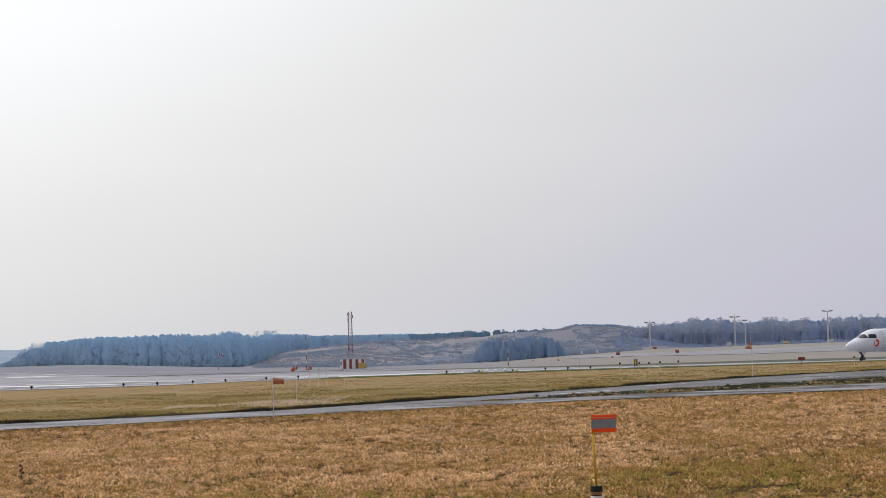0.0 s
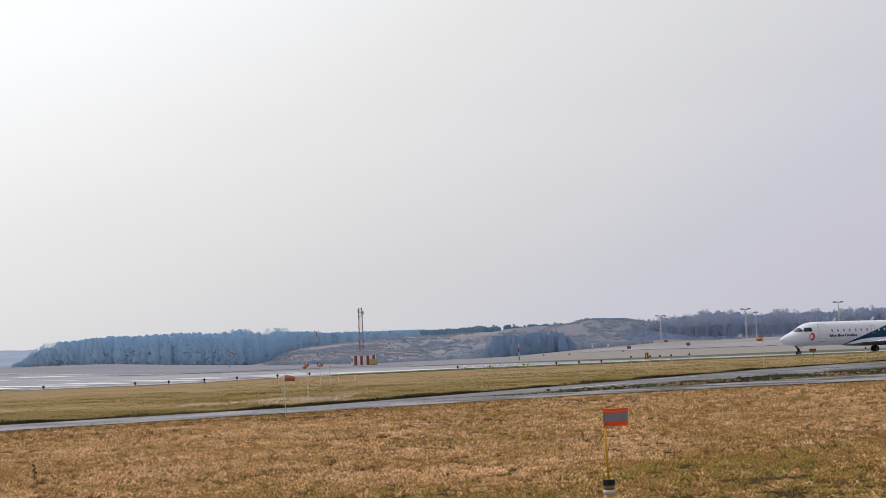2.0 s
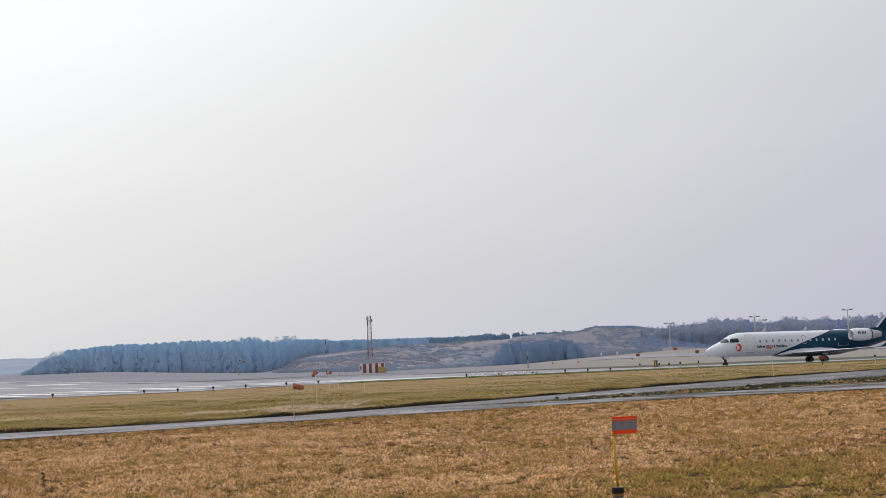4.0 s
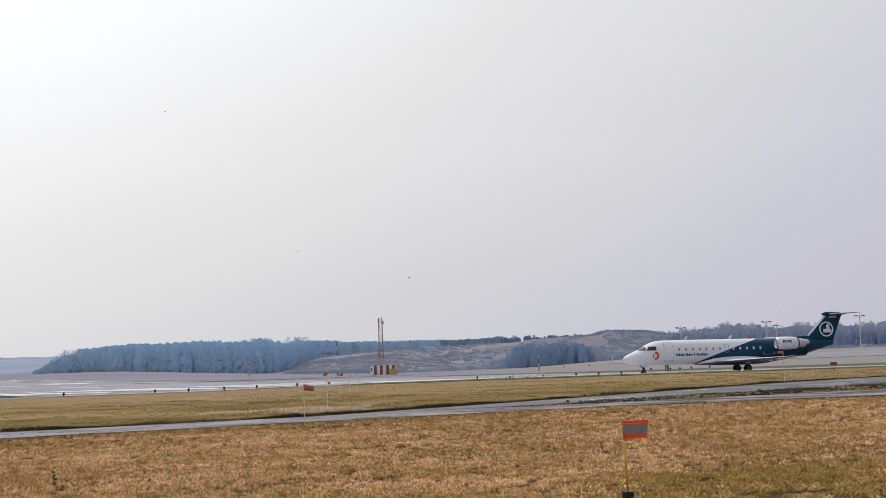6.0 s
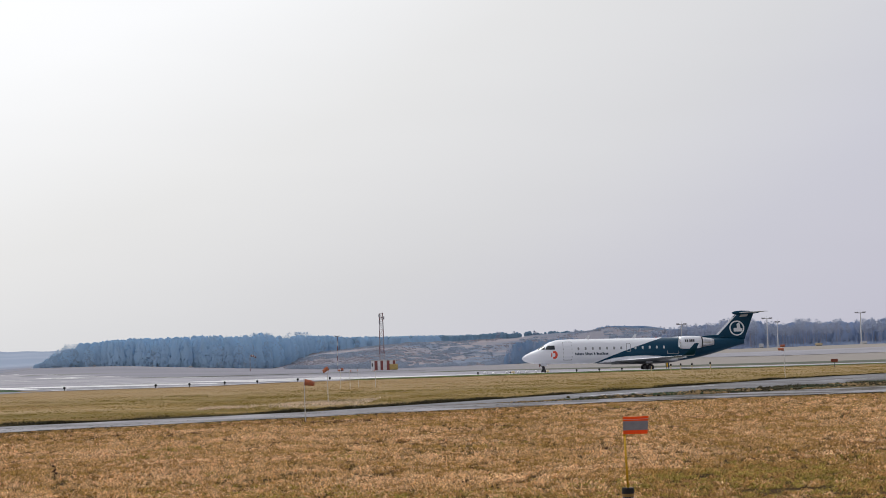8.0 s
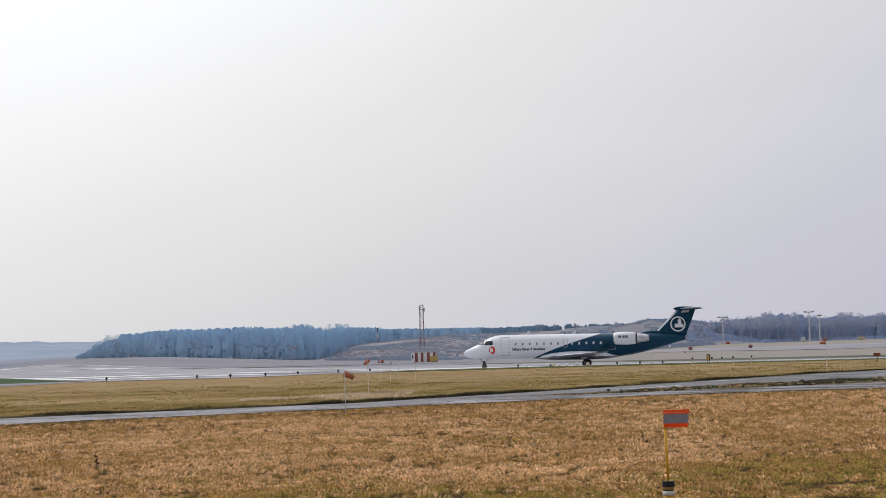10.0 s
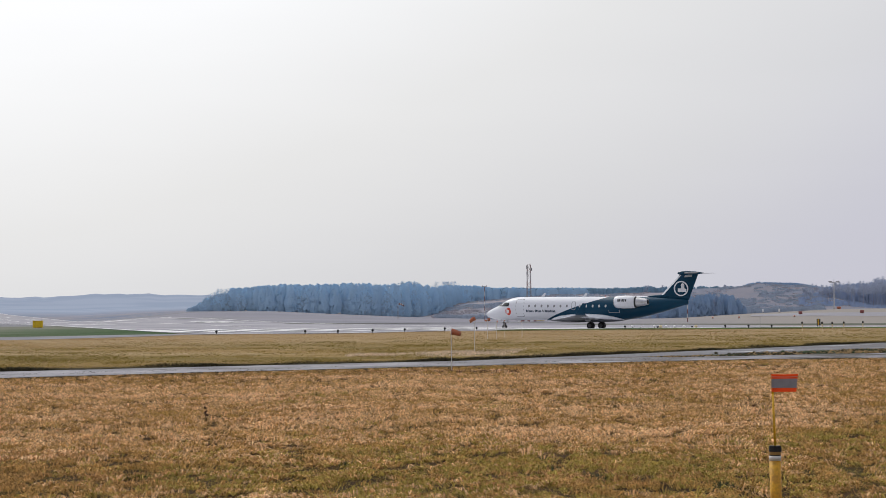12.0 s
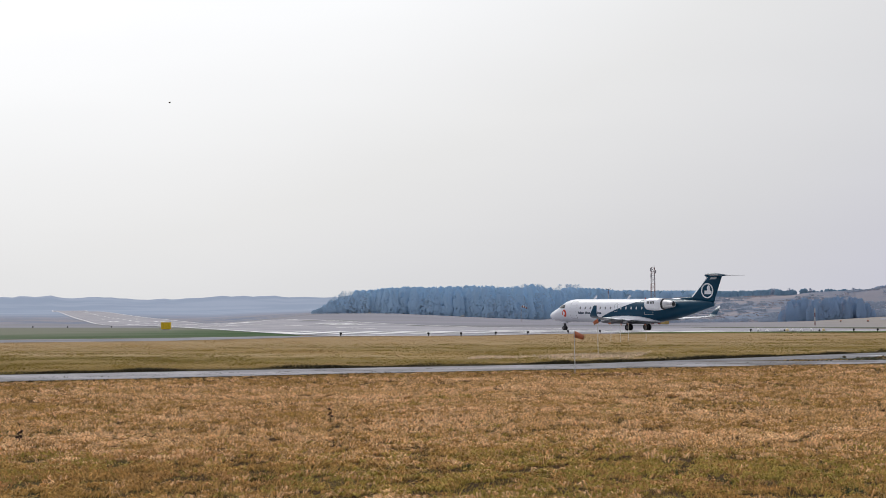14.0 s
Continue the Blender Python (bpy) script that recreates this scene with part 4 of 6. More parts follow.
        glazing("windscreen", side, 1.72, 2.44, lambda s: 2.45 + 0.02 * (s - 1.7), lambda s: 2.90)
    for s, z, h in ((7.0, 3.50, 0.46), (12.2, 3.50, 0.46)):
        bm = bmesh.new()
        loft(bm, [airfoil(s + 0.20 * k, s + 0.42 + 0.12 * k, 0, z + h * k / 2, 0.12, axis="x", n=5) for k in range(3)])
        part("blade_antenna", bm, "white_paint", jet)
    bm = bmesh.new()
    tube(bm, (-15.0, 0, 3.5), (-15.0, 0, 3.68), 0.07, 0.05)
    part("beacon", bm, "red_paint", jet, "red beacon")
    # gear
    bm = bmesh.new()
    tube(bm, (-2.35, 0, 0.23), (-2.25, 0, 1.2), 0.11, 0.15)
    box(bm, (-2.52, -0.10, 0.46), (-2.22, 0.10, 0.62), 0.03)
    tube(bm, (-2.35, -0.2, 0.23), (-2.35, 0.2, 0.23), 0.045)
    tube(bm, (-2.32, 0, 0.55), (-1.75, 0, 1.05), 0.035)
    part("nose_leg", bm, "dark_metal", jet, "dark nose gear leg")
    for side in (1, -1):
        bm = bmesh.new(); box(bm, (-2.75, side * 0.24 - 0.015, 0.70), (-2.1, side * 0.24 + 0.015, 1.0), 0.012)
        part("gear_door", bm, "white_paint", jet, "white nose gear door")
        WHEELS.append((wheel("nose_wheel", jet, -2.35, side * 0.17, 0.25, 0.17), 0.25, (-2.35, side * 0.17)))
        bm = bmesh.new()
        tube(bm, (-13.9, side * 1.6, 0.38), (-13.6, side * 1.95, 1.15), 0.09, 0.11)
        tube(bm, (-13.9, side * 1.25, 0.38), (-13.9, side * 1.95, 0.38), 0.06)
        tube(bm, (-13.8, side * 1.62, 0.6), (-13.2, side * 1.3, 1.0), 0.05)
        part("main_leg", bm, "grey_metal", jet, "grey main gear leg")
        bm = bmesh.new(); box(bm, (-14.1, side * 2.10 - 0.015, 0.80), (-13.4, side * 2.10 + 0.015, 1.22), 0.012)
        part("main_gear_door", bm, "white_paint", jet, "white main gear door")
        for y in (1.38, 1.82):
            WHEELS.append((wheel("main_wheel", jet, -13.9, side * y, 0.385, 0.27), 0.385, (-13.9, side * y)))
    # the body is sheared slightly nose up on its legs, to fit the camera's view
    for ob in list(jet.children) + [c for p in jet.children for c in p.children]:
        if ob.type != "MESH" or ob.parent.name.startswith(("nose_wheel", "main_wheel")):
            continue
        for v in ob.data.vertices:
            v.co.z += 0.20 * (1 + v.co.x / 25.5) * min(max((v.co.z - 0.3) / 0.5, 0.0), 1.0)
    return jet
JET = build_aircraft()

# ---- things on the airfield ----
FLAGS = []
def flag_marker(x, y, height, turn, cloth=0.26, droop=0.0, seed=1, pale=True):
    """A thin pale pole with a small orange flag."""
    rnd = random.Random(seed)
    ob = thing("marker_flag", at(x, y, turn), "thin pale pole with a faded orange flag in grass", "flag", "marker flags on the airfield")
    bm = bmesh.new(); tube(bm, (0, 0, -0.1), (rnd.uniform(-0.02, 0.02), 0, height), 0.014, 0.011)
    part("pole", bm, "old_white", ob, "thin pale pole")
    bm = bmesh.new()
    cols = 9
    rings = []
    for i in range(cols):
        u = i / (cols - 1)
        wy = 0.05 * math.sin(u * 7 + seed) * u
        sag = droop * u * u
        hh = min(0.19, cloth * 0.8) * (1 - 0.3 * u)
        rings.append([Vector((0.01 + cloth * u, wy + dy, -sag - dz)) for dy, dz in ((-0.004, 0), (0.004, 0), (0.004, hh), (-0.004, hh))])
    loft(bm, rings)
    sheet = part("cloth", bm, "faded_orange", ob, "faded orange cloth", True)
    sheet.matrix_basis = pose(0, 0, height)
    FLAGS.append((sheet, height, seed))
    return ob

def near_marker():
    """The near cable marker: a yellow pipe with black and white collars, a thin yellow rod and an orange panel with a grey band."""
    D, az = 13.0, 4.99
    x, y = D * math.sin(radians(az)), D * math.cos(radians(az))
    ob = thing("marker_post", at(x, y, -az), "yellow pipe post with an orange and grey panel in dry grass", "marker post")
    Z0 = -0.1
    top = 0.594
    bm = bmesh.new(); tube(bm, (0.004, 0, Z0), (0, 0, top - 0.075), 0.044, n=20)
    part("pipe", bm, "stained_yellow", ob, "stained yellow pipe", True)
    bm = bmesh.new(); tube(bm, (0, 0, top - 0.078), (0, 0, top - 0.041), 0.0455, n=20)
    part("white_collar", bm, "old_white", ob, "white collar band", True)
    bm = bmesh.new()
    for z0, z1, r in ((-0.041, -0.032, 0.043), (-0.009, 0.004, 0.048), (0.004, 0.008, 0.0455), (0.008, 0.022, 0.048), (0.022, 0.034, 0.0455)):
        tube(bm, (0, 0, top + z0), (0, 0, top + z1), r, n=20)
    part("black_cap", bm, "black_rubber", ob, "black rubber cap")
    bm = bmesh.new(); tube(bm, (0, 0, top - 0.032), (0, 0, top - 0.009), 0.0445, n=20)
    part("brass_ring", bm, "brass", ob, "dull brass ring")
    bm = bmesh.new(); tube(bm, (0.002, 0, top), (-0.012, 0, top + 0.43), 0.0095, 0.0095, n=10)
    tube(bm, (-0.012, 0, top + 0.43), (-0.014, 0, top + 0.565), 0.0095, n=10)
    part("rod", bm, "yellow_paint", ob, "thin yellow rod", True)
    z = 1.039
    for name, lo, hi, mat, lab in (("panel_lower", 0.0, 0.030, "orange_cloth", "orange band"), ("panel_band", 0.030, 0.100, "reflective_grey", "grey reflective band"), ("panel_upper", 0.100, 0.113, "orange_cloth", "orange band"),
                                   ("panel_seam", 0.113, 0.118, "pale_seam", "thin pale seam"), ("panel_top", 0.118, 0.136, "orange_cloth", "orange band")):
        bm = bmesh.new()
        rings = []
        for i in range(7):
            u = i / 6
            bow = 0.010 * math.sin(u * 3.1)
            ring = []
            for k, dy in ((0, -0.012), (1, -0.012), (2, -0.009), (3, -0.009)):
                up = hi if k in (1, 2) else lo
                ring.append(Vector((-0.021 + (0.186 + 0.10 * up) * u, bow + dy, z + up + 0.002 * u - 0.003 * math.sin(u * 3.1) * (up > 0.1))))
            rings.append(ring)
        loft(bm, rings)
        part(name, bm, mat, ob, lab)

def mast_site():
    """A lattice antenna mast beside a red and white equipment shelter and a yellow cabinet."""
    D, az = 388.0, -3.23
    x, y = D * math.sin(radians(az)), D * math.cos(radians(az))
    sh = thing("equipment_shelter", at(x, y, 3), "small equipment shelter with red and white striped walls", "shelter")
    bm = bmesh.new(); box(bm, (-2.9, -1.2, 0), (2.9, 1.2, 2.25), 0.04)
    walls = part("body", bm, "fresh_white", sh, "white shelter walls")
    bm = bmesh.new(); box(bm, (-3.0, -1.3, 2.25), (3.0, 1.3, 2.37), 0.03)
    part("roof", bm, "old_white", sh, "flat white roof")
    for i, (a, w) in enumerate(((-2.1, 0.7), (-0.72, 0.62), (0.72, 0.66), (2.12, 0.62))):
        bm = bmesh.new(); box(bm, (a, -1.225, 0.02), (a + w, -1.19, 2.23))
        part("red_panel", bm, "hazed_red", walls, "red wall panel")
    bm = bmesh.new(); box(bm, (-2.75, -1.24, 0.9), (-2.5, -1.19, 1.7), 0.01)
    part("vent", bm, "dark_metal", walls, "dark vent")
    cab = thing("cabinet", at(x + 2.55, y - 4.2, 3), "yellow metal cabinet standing beside a shelter", "cabinet")
    bm = bmesh.new(); box(bm, (-0.95, -0.5, 0.1), (0.95, 0.5, 1.35), 0.04)
    case = part("body", bm, "hazed_yellow", cab)
    bm = bmesh.new(); box(bm, (-0.9, -0.515, 0.15), (-0.02, -0.495, 1.30))
    part("door", bm, "hazed_yellow", case)
    bm = bmesh.new(); box(bm, (0.02, -0.515, 0.15), (0.9, -0.495, 1.30))
    part("door", bm, "hazed_yellow", case)
    bm = bmesh.new(); box(bm, (-0.85, -0.4, 0), (0.85, 0.4, 0.1))
    part("plinth", bm, "old_white", cab)
    mast = thing("antenna_mast", at(x - 0.45, y + 2.5, 12), "red and white steel lattice mast with antennas", "mast")
    H, w0, w1 = 13.3, 0.55, 0.38
    legs = [(-1, -1), (1, -1), (1, 1), (-1, 1)]
    bays = 14
    def corner(k, h):
        w = w0 + (w1 - w0) * h / H
        return Vector((legs[k % 4][0] * w, legs[k % 4][1] * w, h))
    for b in range(bays):
        h0, h1 = H * b / bays, H * (b + 1) / bays
        bm = bmesh.new()
        for k in range(4):
            tube(bm, corner(k, h0), corner(k, h1), 0.05, n=5)
            a, c = (k, k + 1) if b % 2 else (k + 1, k)
            tube(bm, corner(a, h0), corner(c, h1), 0.026, n=4)
            tube(bm, corner(k, h1), corner(k + 1, h1), 0.024, n=4)
        part("lattice_bay", bm, "mast_red" if (b // 2) % 2 == 0 else "mast_grey", mast, "red lattice bay" if (b // 2) % 2 == 0 else "white lattice bay")
    for h, s in ((12.8, -0.55), (12.3, 0.5), (11.4, -0.5)):
        bm = bmesh.new()
        box(bm, (s - 0.17, -0.75, h - 0.45), (s + 0.17, -0.5, h + 0.3), 0.03)
        tube(bm, (s, -0.45, h), (0, 0, h), 0.04)
        part("antenna_box", bm, "grey_metal", mast, "grey antenna box")
    bm = bmesh.new(); tube(bm, (0.3, 0, H), (0.3, 0, H + 0.55), 0.03)
    part("lightning_rod", bm, "grey_metal", mast, "thin rod")
    # thin red and white pole near it
    for az2, d2, h2, lab in ((-4.80, 390.0, 8.1, "tall thin red and white banded pole with small vane"), (2.125, 290.0, 2.9, "short red and white banded pole")):
        px, py = d2 * math.sin(radians(az2)), d2 * math.cos(radians(az2))
        ob = thing("banded_pole", at(px, py), lab, "pole")
        k = 7 if h2 > 5 else 4
        for i in range(k):
            bm = bmesh.new(); tube(bm, (0, 0, h2 * i / k), (0, 0, h2 * (i + 1) / k), 0.085, n=8)
            part("band", bm, "mast_red" if i % 2 == 0 else "old_white", ob, "red band" if i % 2 == 0 else "white band")
        if h2 > 5:
            bm = bmesh.new(); tube(bm, (-0.5, 0, h2), (0.5, 0, h2), 0.05); tube(bm, (-0.5, 0, h2 - 0.1), (-0.5, 0, h2 + 0.25), 0.09); tube(bm, (0.45, 0, h2), (0.45, 0, h2 + 0.3), 0.06)
            part("vane", bm, "dark_metal", ob, "dark wind vane")
            cb = thing("junction_box", at(px + 1.0, py - 0.5), "small faded red equipment box in grass", "box")
            bm = bmesh.new(); box(bm, (-0.32, -0.25, 0.12), (0.32, 0.25, 0.72), 0.03)
            part("body", bm, "faded_orange", cb)
            bm = bmesh.new(); box(bm, (-0.35, -0.2, 0), (0.35, 0.2, 0.12))
            part("foot", bm, "dark_metal", cb)

def windsock():
    D, az = 450.0, -7.79
    x, y = D * math.sin(radians(az)), D * math.cos(radians(az))
    ob = thing("windsock", at(x, y), "red and white windsock on a banded pole", "windsock")
    H = 4.25
    for i in range(6):
        bm = bmesh.new(); tube(bm, (0, 0, H * i / 6), (0, 0, H * (i + 1) / 6), 0.08, n=8)
        part("pole_band", bm, "old_white" if i % 2 else "mast_red", ob, "white band" if i % 2 else "red band")
    bm = bmesh.new(); tube(bm, (0, 0, H - 0.1), (0.35, 0, H - 0.1), 0.05)
    part("swivel", bm, "grey_metal", ob)
    for i in range(5):
        a, b = i / 5, (i + 1) / 5
        def ctr(u):
            return Vector((0.25 + 1.35 * u, 0, H - 0.15 - 0.55 * u * u))
        bm = bmesh.new(); tube(bm, ctr(a), ctr(b), 0.33 * (1 - 0.45 * a), 0.33 * (1 - 0.45 * b), n=10, cap=False)
        part("sock_ring", bm, "old_white" if i % 2 else "mast_red", ob, "white sock ring" if i % 2 else "red sock ring")

MAT["pale_yellow"] = material("pale_yellow", (0.68, 0.56, 0.34), 0.6, tone=0.1)

def edge_light(x, y, style, seed=0):
    """A runway edge light: a short stem with a dark or white lamp head; or one on a tall yellow stake."""
    rnd = random.Random(seed)
    if style == "stake":
        ob = thing("edge_marker", at(x, y, rnd.uniform(-20, 20)), "pale yellow stake with a dark lamp head in grass", "marker", "stakes beside the taxiway")
        h = rnd.uniform(0.56, 0.66)
        bm = bmesh.new(); tube(bm, (0, 0, -0.05), (0, 0, h), 0.035, 0.035, n=8)
        part("stake", bm, "pale_yellow", ob, "pale yellow stake")
    else:
        word = {"dark": "dark runway edge light on a short stem", "white": "white domed taxiway light on a dark stem", "amber": "pale amber domed light on a dark stem"}[style]
        ob = thing("runway_light", at(x, y, rnd.uniform(-30, 30)), word, "runway light", "lights along the runway edge")
        h = 0.16 if style == "dark" else 0.10
        bm = bmesh.new(); tube(bm, (0, 0, -0.02), (0, 0, h), 0.05, 0.045, n=8)
        part("stem", bm, "dark_metal", ob)
    bm = bmesh.new()
    if style in ("white", "amber"):
        loft(bm, [[Vector((r * math.cos(2 * math.pi * i / 12), r * math.sin(2 * math.pi * i / 12), h + z)) for i in range(12)] for r, z in ((0.14, -0.03), (0.19, 0.02), (0.18, 0.13), (0.12, 0.21), (0.04, 0.25))])
    else:
        k = 0.55 if style == "stake" else 0.75
        loft(bm, [[Vector((k * r * math.cos(2 * math.pi * i / 10), k * r * math.sin(2 * math.pi * i / 10), h + 0.8 * z)) for i in range(10)] for r, z in ((0.08, 0), (0.14, 0.04), (0.15, 0.13), (0.11, 0.2), (0.04, 0.25))])
    part("lamp_head", bm, {"white": "fresh_white", "amber": "pale_yellow"}.get(style, "black_rubber"), ob, {"white": "white domed head", "amber": "pale amber head"}.get(style, "dark lamp head"))
    if style != "stake":
        bm = bmesh.new(); tube(bm, (0, 0, -0.01), (0, 0, 0.03), 0.15, n=10)
        part("base_plate", bm, "grey_metal", ob)
    return ob

def sign(x, y, w, h, leg, mats, label, turn=0):
    ob = thing("airfield_sign", at(x, y, turn), label, "sign")
    bm = bmesh.new(); box(bm, (-w / 2, -0.08, leg), (w / 2, 0.08, leg + h), 0.02)
    part("board", bm, mats[0], ob)
    bm = bmesh.new(); box(bm, (-w / 2 + 0.05, -0.093, leg + 0.06), (w * 0.05, -0.075, leg + h - 0.06))
    part("face", bm, mats[1], ob, "plain sign face")
    for s in ((-1, 1) if w > 0.65 or w < 0.5 else (0.1,)):
        bm = bmesh.new(); tube(bm, (s * w * 0.35, 0, -0.05), (s * w * 0.35, 0, leg), 0.03, n=6)
        part("leg", bm, "dark_metal", ob)
    return ob

def light_mast(az, d, h, arms=1.7):
    x, y = d * math.sin(radians(az)), d * math.cos(radians(az))
    ob = thing("light_mast", at(x, y, -az), "tall pale floodlight mast with a crossbar of lamps", "light mast", "floodlight masts by the apron")
    bm = bmesh.new(); tube(bm, (0, 0, 0), (0, 0, h), 0.26, 0.14, n=10)
    part("pole", bm, "old_white", ob, "pale tapered pole")
    bm = bmesh.new(); box(bm, (-arms, -0.12, h - 0.35), (arms, 0.12, h - 0.12), 0.03); tube(bm, (0, 0, h), (0, 0, h + 0.9), 0.05)
    crossbar = part("crossbar", bm, "grey_metal", ob, "grey crossbar")
    for s in (-1, -0.6, 0.6, 1):
        bm = bmesh.new(); box(bm, (s * arms - 0.3, -0.35, h - 0.2), (s * arms + 0.3, 0.3, h + 0.2), 0.05)
        part("floodlight", bm, "grey_metal", crossbar)
    bm = bmesh.new(); box(bm, (-0.5, -0.5, 0), (0.5, 0.5, 0.8), 0.05)
    part("footing", bm, "old_white", ob)

def far_box(az, d, w, h, mat, label, category, lift=0.0):
    x, y = d * math.sin(radians(az)), d * math.cos(radians(az))
    ob = thing(category.replace(" ", "_"), at(x, y, -az), label, category)
    bm = bmesh.new(); box(bm, (-w / 2, -w * 0.3, 0.15 + lift), (w / 2, w * 0.3, h + lift), min(w, h) * 0.08)
    part("body", bm, mat, ob)
    bm = bmesh.new(); box(bm, (-w * 0.4, -w * 0.22, 0), (w * 0.4, w * 0.22, 0.16 + lift))
    part("base", bm, "dark_metal", ob)

near_marker()
flag_marker(-5.09, 48.83, 1.22, -8, cloth=0.30, droop=0.05, seed=1)
flag_marker(-6.40, 70.9, 1.55, 176, cloth=0.30, droop=0.04, seed=2)
flag_marker(-6.9, 112.0, 1.15, 170, cloth=0.08, droop=0.06, seed=7)
flag_marker(-9.0, 109.0, 1.25, 175, cloth=0.15, droop=0.02, seed=3)
flag_marker(-8.2, 106.7, 1.20, -5, cloth=0.10, droop=0.10, seed=4)
flag_marker(-8.2, 114.0, 1.20, 160, cloth=0.08, droop=0.08, seed=5)
flag_marker(18.4, 100.3, 1.82, 176, cloth=0.36, droop=0.02, seed=6)
mast_site()
windsock()
for i, (x, y) in enumerate(((-34.9, 140), (-27.2, 140.2), (-24.6, 141.6), (-22.4, 147), (-20.2, 152.2), (-17.2, 158.8), (-14.6, 164.0), (0.0, 171.5), (10.3, 174), (12.7, 174.5), (15.1, 175))):
    edge_light(x, y, "dark", i)
for i, (az, d, style) in enumerate(((0.54, 186, "white"), (1.0, 200, "white"), (1.12, 186, "dark"), (1.21, 176, "amber"), (1.39, 200, "white"), (1.68, 198, "white"), (2.27, 187, "dark"), (2.40, 177, "amber"), (0.25, 203, "white"), (2.0, 204, "white"))):
    edge_light(d * math.sin(radians(az)), d * math.cos(radians(az)), style, 40 + i)
ob = thing("thin_post", at(13.9, 174.6), "thin grey metal post beside the taxiway", "post")
bm = bmesh.new(); tube(bm, (0, 0, -0.05), (0, 0, 1.05), 0.02, 0.016, n=8); part("shaft", bm, "grey_metal", ob)
bm = bmesh.new(); tube(bm, (0, 0, 1.05), (0, 0, 1.13), 0.035, 0.02, n=8); part("cap", bm, "grey_metal", ob)
for i, (x, y) in enumerate(((15.2, 146.1), (16.6, 143.6), (18.0, 148.2), (19.2, 149.8), (20.9, 150.2), (34.5, 141.0))):
    edge_light(x, y, "stake", 60 + i)
for i, (x, y) in enumerate(((-124.6, 262), (-118, 261), (-111.4, 260), (-104.5, 262))):
    edge_light(x, y, "dark", 80 + i)
sign(31.6, 148.3, 0.60, 0.28, 0.50, ("sign_brown", "sign_brown"), "small brown airfield sign on dark legs", -10)
sign(22.6, 199.0, 0.42, 0.75, 0.25, ("dark_metal", "yellow_paint"), "yellow and black airfield guidance board", 20)
ob = thing("transformer_box", at(-80.3, 221.5, 15), "yellow metal box standing on green turf", "box")
bm = bmesh.new(); box(bm, (-0.66, -0.45, 0.08), (0.66, 0.45, 0.98), 0.03); part("body", bm, "bright_yellow", ob)
bm = bmesh.new(); box(bm, (-0.7, -0.5, 0.98), (0.7, 0.5, 1.04), 0.015); part("lid", bm, "bright_yellow", ob)
bm = bmesh.new(); box(bm, (-0.6, -0.4, 0), (0.6, 0.4, 0.08)); part("plinth", bm, "old_white", ob)
bm = bmesh.new(); tube(bm, (0.55, 0, 1.04), (0.55, 0, 1.16), 0.04); part("vent", bm, "dark_metal", ob)
light_mast(7.0, 640, 10.3)
light_mast(9.87, 640, 11.15)
light_mast(10.21, 690, 10.5, 0.8)
light_mast(12.94, 640, 11.9)
for az, d, w, h, mat, label, cat in (
        (7.15, 635, 1.5, 0.9, "faded_orange", "orange and white ground equipment by a mast", "equipment"),
        (9.65, 640, 1.7, 1.6, "old_white", "white equipment cabin beside the apron", "cabin"),
        (10.35, 630, 1.7, 0.95, "faded_orange", "orange service vehicle parked on the apron", "vehicle"),
        (11.55, 620, 2.6, 1.0, "pale_yellow", "pale yellow container on the apron", "container"),
        (13.05, 635, 1.6, 1.0, "old_white", "white ground equipment at a mast", "equipment"),
        (5.89, 442, 1.0, 0.85, "hazed_red", "small red airfield sign box, dulled for haze", "sign box"),
        (7.9, 432, 1.0, 0.85, "hazed_red", "small red airfield sign box, dulled for haze", "sign box"),
        (4.65, 640, 0.65, 1.35, "fresh_white", "white marker block in the field", "marker block"),
        (5.19, 570, 0.6, 1.25, "fresh_white", "white marker block in the field", "marker block"),
        (2.97, 418, 0.4, 0.45, "pale_seam", "small pale pink field marker", "field marker"),
        (3.85, 386, 0.4, 0.45, "pale_seam", "small pale pink field marker", "field marker"),
        (5.69, 380, 0.4, 0.42, "pale_seam", "small pale pink field marker", "field marker"),
        (-13.0, 690, 0.8, 0.6, "old_white", "small white hut at the forest edge", "hut"),
        (-9.8, 690, 1.4, 0.6, "old_white", "low white hut at the forest edge", "hut")):
    far_box(az, d, w, h, mat, label, cat)

# ---- vegetation ----
def soup(name, tris, mat, label, category):
    """One mesh of loose triangles, n x 3 x 3."""
    tris = np.asarray(tris, np.float32).reshape(-1, 3, 3)
    n = len(tris)
    me = bpy.data.meshes.new(name)
    me.vertices.add(3 * n); me.loops.add(3 * n); me.polygons.add(n)
    me.vertices.foreach_set("co", tris.ravel())
    me.loops.foreach_set("vertex_index", np.arange(3 * n, dtype=np.int32))
    me.polygons.foreach_set("loop_start", np.arange(0, 3 * n, 3, dtype=np.int32))
    me.update(calc_edges=True)
    me.materials.append(mat)
    return tagged(new(name, me), label, category, kind="stuff")

RNG = np.random.default_rng(7)
NEAR_EDGE = ((-60, 12), (-37, 23), (-24.6, 34.3), (-19.1, 40.4), (-12.3, 46.7), (-5, 52.2), (4.3, 58.8), (16.2, 62.5), (34, 70), (80, 88))

def road_y(x):
    return np.interp(x, [p[0] for p in NEAR_EDGE], [p[1] for p in NEAR_EDGE])

